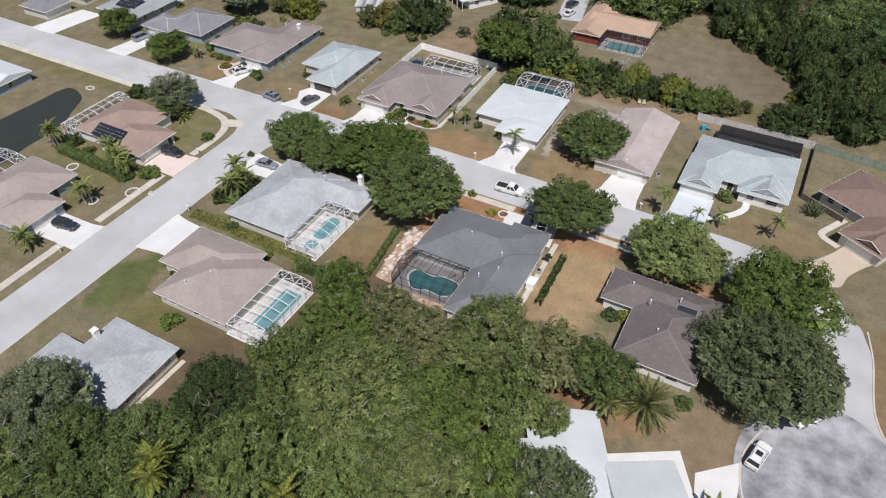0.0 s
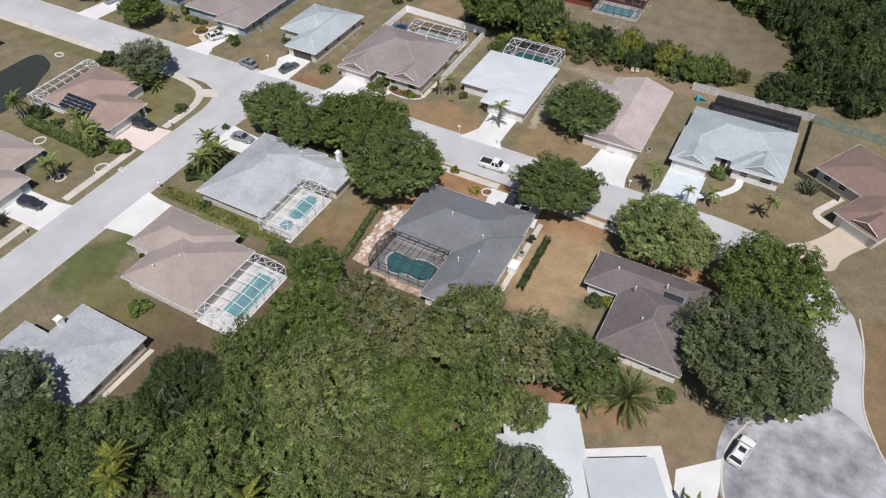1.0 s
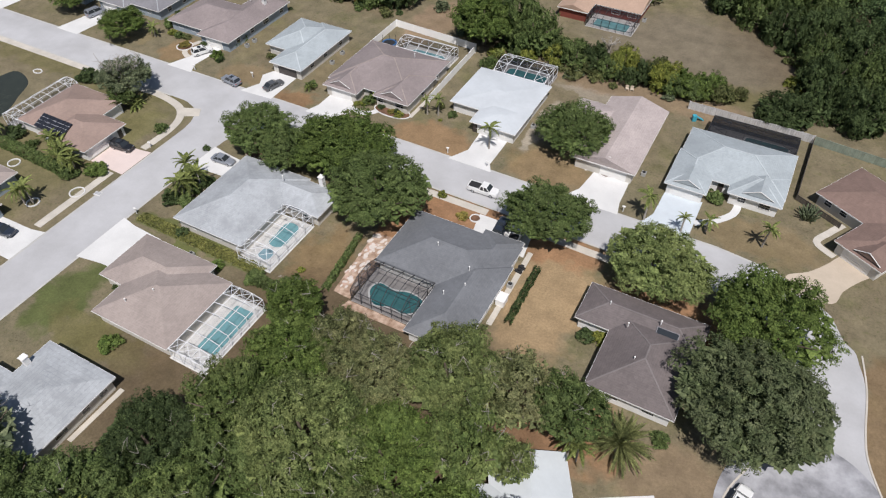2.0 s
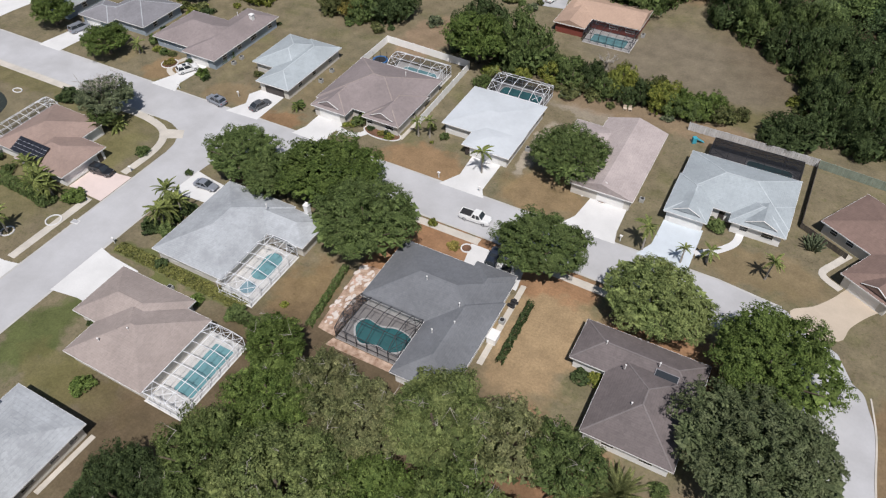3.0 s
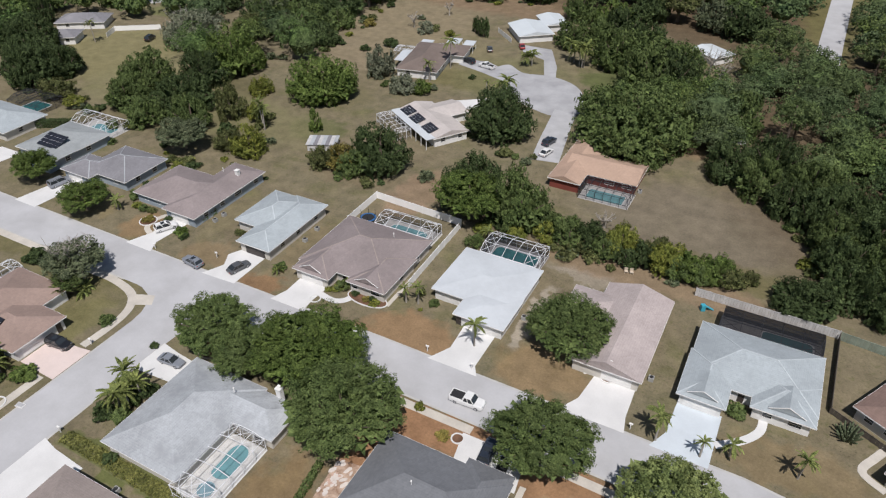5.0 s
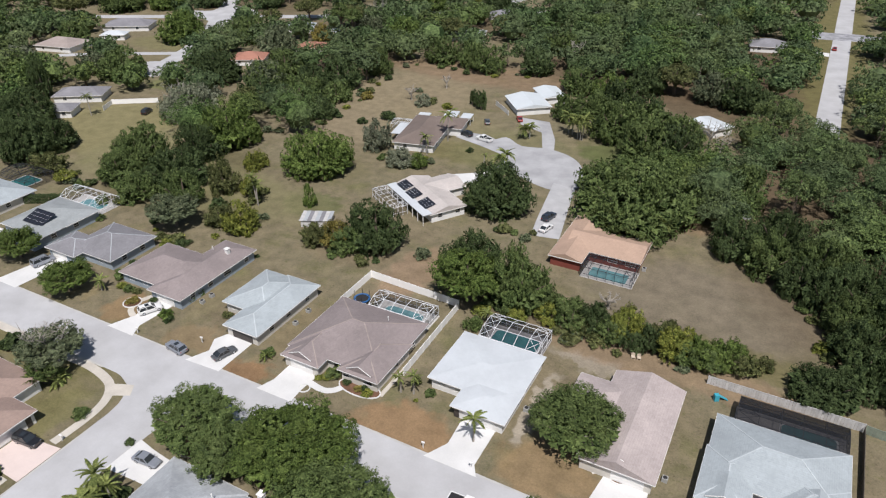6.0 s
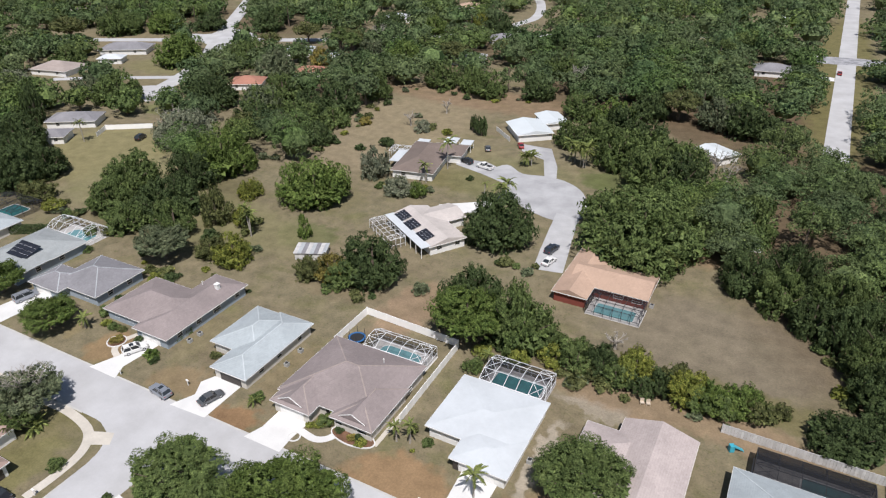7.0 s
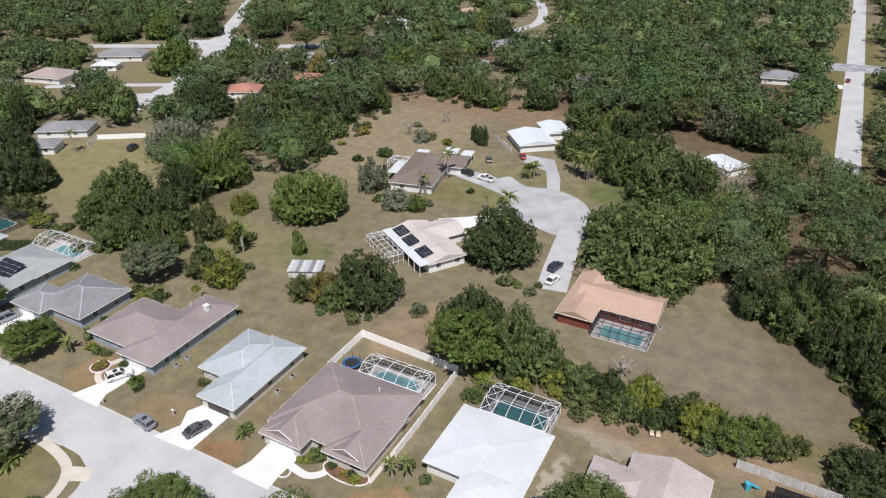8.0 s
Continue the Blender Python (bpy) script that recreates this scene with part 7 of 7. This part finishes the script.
def vehicle(kind, colour, x, y, turn, label, group="parked vehicles"):
    """A parked car facing +x before the turn; kind: saloon, suv, pickup or van."""
    L, W, H = {"saloon": (4.7, 0.9, 1.42), "suv": (4.75, 0.95, 1.72), "pickup": (5.7, 1.0, 1.85), "van": (5.0, 0.98, 1.85)}[kind]
    ob = thing("pickup_truck" if kind == "pickup" else "car", label, "truck" if kind == "pickup" else "car", (x, y, 0.05), turn, group)
    h, belt = L / 2, H * (0.62 if kind != "saloon" else 0.63)
    hood = belt - (0.02 if kind in ("pickup", "suv") else 0.1)
    tail = {"saloon": belt - 0.02, "suv": belt, "pickup": belt - 0.02, "van": belt}[kind]
    part("body", loft([ring(-h, 0.42, tail - 0.12, W * 0.9), ring(-h + 0.12, 0.28, tail, W * 0.96), ring(-h * 0.55, 0.24, tail, W), ring(0, 0.24, belt, W), ring(h * 0.5, 0.24, belt - 0.03, W), ring(h - 0.35, 0.26, hood - 0.06, W * 0.96), ring(h, 0.4, hood - 0.22, W * 0.82)]), colour, ob)
    a, b, c, d = {"saloon": (-h * 0.78, -h * 0.42, h * 0.1, h * 0.44), "suv": (-h * 0.94, -h * 0.8, h * 0.14, h * 0.46), "pickup": (-h * 0.16, -h * 0.08, h * 0.3, h * 0.52), "van": (-h * 0.95, -h * 0.85, h * 0.3, h * 0.66)}[kind]
    wi = W * 0.78
    bm = bmesh.new()
    lo = [bm.verts.new(p) for p in ((a, -W * 0.93, belt - 0.04), (d, -W * 0.93, belt - 0.06), (d, W * 0.93, belt - 0.06), (a, W * 0.93, belt - 0.04))]
    hi = [bm.verts.new(p) for p in ((b, -wi, H - 0.05), (c, -wi, H - 0.05), (c, wi, H - 0.05), (b, wi, H - 0.05))]
    for i in range(4):
        bm.faces.new((lo[i], lo[(i + 1) % 4], hi[(i + 1) % 4], hi[i]))
    bm.faces.new(hi)
    part("glasshouse", bm, GLASS, ob, "dark car glass")
    part("roof_panel", boxed(b - 0.05, -wi - 0.03, H - 0.06, c + 0.05, wi + 0.03, H, bevel=0.025), colour, ob)
    for s in (-1, 1):
        for p, q in (((a, s * W * 0.93, belt - 0.04), (b, s * wi, H - 0.04)), ((d, s * W * 0.93, belt - 0.06), (c, s * wi, H - 0.04)), (((a + d) / 2 - 0.1, s * W * 0.94, belt - 0.04), ((b + c) / 2 - 0.1, s * wi, H - 0.04))):
            bar("pillar", ob, p, q, 0.09, colour)
        part("mirror", boxed(d - 0.35, s * (W + 0.09) - 0.07, belt - 0.02, d - 0.2, s * (W + 0.09) + 0.07, belt + 0.14, bevel=0.02), colour, ob)
        part("headlight", boxed(h - 0.28, s * W * 0.62 - 0.17, hood - 0.3, h - 0.03, s * W * 0.62 + 0.17, hood - 0.16, bevel=0.03), CHROME, ob, "clear headlight")
        part("tail_light", boxed(-h - 0.01, s * W * 0.7 - 0.14, tail - 0.34, -h + 0.1, s * W * 0.7 + 0.14, tail - 0.14, bevel=0.02), RED_PAINT, ob, "red tail light")
        for wx in (-h * 0.6, h * 0.62):
            bm = bmesh.new()
            tube(bm, [(wx, s * (W - 0.2), 0.34), (wx, s * (W - 0.17), 0.34), (wx, s * (W - 0.02), 0.34), (wx, s * (W + 0.01), 0.34)], [0.29, 0.34, 0.34, 0.3], 16)
            wheel = part("wheel", bm, RUBBER, ob, "black tyre")
            bm = bmesh.new()
            tube(bm, [(wx, s * (W - 0.03), 0.34), (wx, s * (W + 0.015), 0.34), (wx, s * (W + 0.02), 0.34)], [0.21, 0.21, 0.12], 12)
            part("rim", bm, CHROME, wheel, "alloy rim")
    if kind == "pickup":
        part("bed_liner", boxed(-h + 0.16, -W * 0.8, tail - 0.03, a - 0.12, W * 0.8, tail + 0.012), BLACK_MAT, ob, "black bed liner")
        for s in (-1, 1):
            part("bed_rail", boxed(-h + 0.08, s * W * 0.87 - 0.07, tail - 0.06, a - 0.02, s * W * 0.87 + 0.07, tail + 0.1, bevel=0.02), colour, ob)
        part("tailgate", boxed(-h + 0.02, -W * 0.8, tail - 0.4, -h + 0.12, W * 0.8, tail + 0.1, bevel=0.02), colour, ob)
    if kind in ("suv", "van"):
        for s in (-1, 1):
            bar("roof_rail", ob, (b + 0.1, s * wi * 0.88, H + 0.03), (c - 0.1, s * wi * 0.88, H + 0.03), 0.045, BLACK_MAT)
    if kind == "suv":
        part("sunroof", boxed((b + c) / 2 - 0.1, -wi * 0.6, H - 0.01, (b + c) / 2 + 0.7, wi * 0.6, H + 0.008), GLASS, ob, "dark sunroof")
    return ob


vehicle("pickup", CAR_WHITE, -40.0, 98.4, 2, "white pickup truck parked on the street")
vehicle("suv", CAR_NAVY, -33.1, 91.2, 95, "dark blue car parked under an oak")
vehicle("pickup", CAR_WHITE, -30.3, 90.9, 98, "white pickup parked on a concrete pad")
vehicle("suv", CAR_WHITE, -117.8, 111.4, 62, "white estate car parked on a driveway")
vehicle("suv", CAR_SILVER, -103.7, 104.9, 172, "silver car parked at the lawn's edge")
vehicle("saloon", CAR_GREY, -94.6, 107.9, 74, "dark grey saloon parked on a driveway")
vehicle("suv", CAR_BLACK, -107.0, 77.2, 6, "black car parked on a pinkish driveway")
vehicle("suv", CAR_NAVY, -107.3, 50.8, 10, "dark car parked on a pale driveway")
vehicle("saloon", CAR_SILVER, -87.0, 83.2, 4, "silver car parked beside a pale roof")
vehicle("suv", CAR_WHITE, 12.2, 61.6, 76, "white car parked at the turning circle's kerb")
vehicle("saloon", CAR_WHITE, 17.2, 70.8, 50, "white car parked under a large oak")
vehicle("van", CAR_SILVER, -154.0, 113.2, 80, "silver van parked on a driveway")
vehicle("suv", CAR_NAVY, -60.2, 185.6, 78, "dark car parked on a grey driveway")
vehicle("saloon", CAR_WHITE, -58.8, 180.0, 78, "white car parked on a grey driveway")
vehicle("pickup", CAR_WHITE, -96.6, 225.2, 168, "white pickup parked on a pale drive")
vehicle("suv", CAR_BLACK, -103.6, 226.6, 160, "black car parked beside a brown house")
vehicle("saloon", CAR_GREY, -102.4, 239.8, 120, "blue-grey car parked on the lawn")
vehicle("saloon", CAR_RED, -93.8, 247.2, 120, "red car parked by a white roof")
vehicle("saloon", CAR_RED, -3.4, 393, 90, "red car on the far road")
vehicle("van", CAR_BLACK, -212.6, 194.6, 110, "black van parked by a white fence")
vehicle("van", CAR_WHITE, -317, 269, 20, "large white van beside a far house")

# ---- fences and small things ----


def fence(x0, y0, x1, y1, h, material, label, step=2.4, boards=0, name="fence"):
    """Posts and panels; boards: how many upright boards a bay has."""
    ob = thing(name, label, "fence", (x0, y0, 0), math.degrees(math.atan2(y1 - y0, x1 - x0)))
    L = math.hypot(x1 - x0, y1 - y0)
    n = max(1, round(L / step))
    s = L / n
    if boards:
        w = (s - 0.14) / boards
        plank = mesh_of(boxed(-w * 0.47, -0.02, 0, w * 0.47, 0.02, h - 0.05, bevel=0.008), "board", material)
    for i in range(n + 1):
        part("post", boxed(i * s - 0.07, -0.07, -0.1, i * s + 0.07, 0.07, h + 0.1, bevel=0.02), material, ob)
    for i in range(n):
        if boards:
            for b in range(boards):
                bd = new("board", plank)
                bd.parent = ob
                bd.matrix_basis = pose(i * s + 0.07 + (b + 0.5) * w, 0.012 * (b % 2), 0.05 - 0.03 * (b % 3))
        else:
            part("panel", boxed(i * s + 0.07, -0.03, 0.06, (i + 1) * s - 0.07, 0.03, h - 0.06, bevel=0.01), material, ob)
        part("rail", boxed(i * s + 0.07, -0.05, h - 0.08, (i + 1) * s - 0.07, 0.05, h, bevel=0.01), material, ob)
    return ob


fence(-84.9, 131.2, -84.9, 142.6, 1.8, VINYL, "white vinyl privacy fence round a back garden")
fence(-84.9, 142.6, -63.0, 141.4, 1.8, VINYL, "white vinyl privacy fence round a back garden")
fence(-62.8, 140.6, -62.3, 118.4, 1.8, VINYL, "white vinyl privacy fence between gardens")
fence(-14.4, 141.2, 9.6, 140.8, 1.8, WOOD_GREY, "weathered grey board fence behind a garden", boards=5)
fence(9.8, 140.6, 34, 138.0, 1.8, WOOD_GREEN, "mossy green board fence behind a garden", boards=5)
fence(9.6, 140.4, 9.4, 122.4, 1.5, WOOD_DARK, "dark board fence between gardens", boards=5)
fence(9.4, 122.4, 17.0, 118.2, 1.2, WOOD_DARK, "dark board fence between gardens", boards=4)
fence(-231.6, 195.6, -218, 204.6, 1.8, VINYL, "white vinyl fence at the clearing's edge")
fence(-228.4, 189.4, -231.6, 195.6, 1.6, WHITE, "white slatted fence at the clearing's edge")
fence(-107.4, 258, -99, 250, 1.6, WHITE, "white fence beside a metal roof")


def mailbox(x, y, turn=0):
    ob = thing("mailbox", "white letter box on a post by the kerb", "mailbox", (x, y, 0), turn, "letter boxes")
    bar("post", ob, (0, 0, -0.1), (0, 0, 1.05), 0.12, WHITE)
    bm = boxed(-0.28, -0.12, 1.05, 0.28, 0.12, 1.32, bevel=0.06)
    part("box", bm, WHITE, ob)


for x, y in ((-101.1, 108.8), (-90.9, 65.0), (-114.4, 105.2), (-51.0, 105.4), (-16.4, 105.2), (-102.6, 80.0), (-102.4, 45.6), (-42.6, 105.2)):
    mailbox(x, y)


box_ob = thing("utility_box", "low pale concrete meter box on the verge", "utility box", (-100.9, 65.5, 0), 8)
part("body", boxed(-0.75, -0.45, -0.05, 0.75, 0.45, 0.16, bevel=0.04), CONCRETE, box_ob)
part("lid", boxed(-0.6, -0.32, 0.16, 0.6, 0.32, 0.2, bevel=0.02), GREY_DRIVE, box_ob, "grey lid")


def edging(x, y, r, material, label, ry=None, fill=None):
    ob = thing("flower_bed", label, "flower bed", (x, y, 0))
    bm = bmesh.new()
    n = 28
    ry = ry or r
    rows = [[bm.verts.new(((r + o) * math.cos(a), (ry + o) * math.sin(a), z)) for a in (2 * math.pi * i / n for i in range(n))] for o, z in ((0, -0.05), (0, 0.16), (0.22, 0.16), (0.22, -0.05))]
    for k in range(3):
        for i in range(n):
            bm.faces.new((rows[k][i], rows[k][(i + 1) % n], rows[k + 1][(i + 1) % n], rows[k + 1][i]))
    bmesh.ops.recalc_face_normals(bm, faces=bm.faces[:])
    part("edging", bm, material, ob, "pale edging ring")
    if fill:
        part("mulch", prism([(r * math.cos(a), ry * math.sin(a)) for a in (2 * math.pi * i / n for i in range(n))], -0.05, 0.08), fill, ob, "brown mulch")


edging(-67.4, 112.0, 4.0, CONCRETE, "mulched bed with pale edging by a porch", 1.7, MULCH)
edging(-123.6, 111.8, 1.7, CONCRETE, "round bed with pale edging on a lawn", None, MULCH)
edging(-122.0, 64.3, 1.0, CONCRETE, "white edging ring on the grass")
edging(-104.6, 64.0, 1.2, CONCRETE, "white edging ring by the pavement")
edging(-109.4, 58.4, 1.0, CONCRETE, "white edging ring round a palm")
edging(-38.2, 91.6, 0.8, CONCRETE, "round white edging beside parked cars", None, MULCH)
edging(-76.0, 107.6, 0.9, CONCRETE, "round white edging beside a driveway")
edging(-22.4, 113.4, 0.01 + 1.2, CONCRETE, "curved white edging by a garage", 0.8, MULCH)
edging(-83.4, 88.6, 2.2, BEIGE_DRIVE, "brick-edged bed at the corner", 2.0, MULCH)
edging(-145, 88.4, 1.0, CONCRETE, "pale concrete slab by the pond", 0.6)

tramp = thing("trampoline", "round blue-rimmed trampoline with net posts", "trampoline", (-81.6, 134.0, 0))
bm = bmesh.new()
tube(bm, [(0, 0, 0.86), (0, 0, 0.9)], [1.35, 1.35], 24)
part("mat", bm, BLACK_MAT, tramp, "black jumping mat")
bm = bmesh.new()
n = 28
rows = [[bm.verts.new((q * math.cos(a), q * math.sin(a), z)) for a in (2 * math.pi * i / n for i in range(n))] for q, z in ((1.35, 0.86), (1.35, 0.95), (1.75, 0.95), (1.75, 0.86))]
for k in range(4):
    for i in range(n):
        bm.faces.new((rows[k][i], rows[k][(i + 1) % n], rows[(k + 1) % 4][(i + 1) % n], rows[(k + 1) % 4][i]))
part("rim_pad", bm, BLUE_PLASTIC, tramp, "blue padded rim")
for i in range(6):
    a = math.pi / 3 * i
    bar("pole", tramp, (1.75 * math.cos(a), 1.75 * math.sin(a), 0), (1.75 * math.cos(a), 1.75 * math.sin(a), 2.3), 0.07, BLACK_MAT)

shed = thing("garden_shed", "low grey corrugated shed roof behind bushes", "shed", (-110.6, 157.4, 0), 25)
part("wall", boxed(-3.6, -2.4, 0, 3.6, 2.4, 1.8), WOOD_GREY, shed)
for i in range(8):
    part("roof_sheet", boxed(-3.9 + i * 0.98, -2.7, 1.8 + 0.02 * (i % 2), -3.9 + (i + 1) * 0.98 - 0.03, 2.7, 1.88 + 0.02 * (i % 2), bevel=0.01), (WOOD_GREY, PALE_ROOF, GREY_ROOF)[i % 3], shed)

for x, y, z in ((-26.5, 80.3, 0), (-88.9, 121.5, 0), (-110.5, 121, 0), (-110.6, 118.4, 0), (-39.8, 120.4, 0), (-16.2, 116.4, 0), (-89.2, 126, 0), (-75.2, 61.8, 0), (-33.2, 172.5, 0)):
    ac = thing("air_conditioner", "pale metal air-conditioning unit beside a wall", "air conditioner", (x, y, z), 0, "air conditioners")
    part("case", boxed(-0.42, -0.42, -0.02, 0.42, 0.42, 0.75, bevel=0.03), AC_METAL, ac)
    bm = bmesh.new()
    tube(bm, [(0, 0, 0.75), (0, 0, 0.78)], [0.34, 0.34], 16)
    part("fan_grille", bm, BLACK_MAT, ac, "dark fan grille")

for x, y in ((-27.6, 142.0), (-26.6, 142.2)):
    ch = thing("garden_chair", "pale wooden garden chair on bare ground", "chair", (x, y, 0), 20, "garden chairs")
    part("seat", boxed(-0.35, -0.35, 0.34, 0.35, 0.35, 0.42, bevel=0.02), BEIGE_DRIVE, ch)
    part("backrest", boxed(-0.35, 0.3, 0.42, 0.35, 0.38, 1.0, bevel=0.02), BEIGE_DRIVE, ch)
    for sx in (-0.3, 0.3):
        for sy in (-0.3, 0.3):
            bar("leg", ch, (sx, sy, 0), (sx, sy, 0.34), 0.07, BEIGE_DRIVE)
tank = thing("water_tank", "white plastic tank cabinet beside a slate house", "tank", (-26.3, 76.8, 0))
part("body", boxed(-0.7, -0.95, -0.02, 0.7, 0.95, 1.25, bevel=0.12), VINYL, tank)
part("lid", boxed(-0.76, -1.0, 1.25, 0.76, 1.0, 1.36, bevel=0.05), WHITE, tank)
mower = thing("lawn_mower", "black ride-on mower parked on a side path", "mower", (-26.5, 84.2, 0), 80)
part("deck", boxed(-0.8, -0.45, 0.14, 0.7, 0.45, 0.4, bevel=0.08), BLACK_MAT, mower)
part("seat", boxed(-0.6, -0.25, 0.4, -0.15, 0.25, 0.8, bevel=0.06), BLACK_MAT, mower)
part("bonnet", boxed(0.1, -0.3, 0.4, 0.75, 0.3, 0.75, bevel=0.08), BLACK_MAT, mower)
for sx in (-0.5, 0.5):
    for sy in (-0.5, 0.5):
        bm = bmesh.new()
        tube(bm, [(sx, sy - 0.1, 0.24), (sx, sy + 0.1, 0.24)], [0.24, 0.24], 12)
        part("wheel", bm, BLACK_MAT, mower)
toy = thing("play_slide", "small turquoise plastic play slide on grass", "toy", (-12.4, 137.6, 0), 30)
part("tower", boxed(-0.4, -0.4, 0, 0.4, 0.4, 1.3, bevel=0.08), TEAL_PLASTIC, toy)
bm = bmesh.new()
q = [bm.verts.new(p) for p in ((0.4, -0.3, 1.1), (0.4, 0.3, 1.1), (2.0, 0.3, 0.1), (2.0, -0.3, 0.1), (0.4, -0.3, 0.95), (0.4, 0.3, 0.95), (2.0, 0.3, 0.0), (2.0, -0.3, 0.0))]
for f in ((3, 2, 1, 0), (4, 5, 6, 7), (0, 1, 5, 4), (1, 2, 6, 5), (2, 3, 7, 6), (3, 0, 4, 7)):
    bm.faces.new([q[i] for i in f])
part("chute", bm, TEAL_PLASTIC, toy, "turquoise chute")
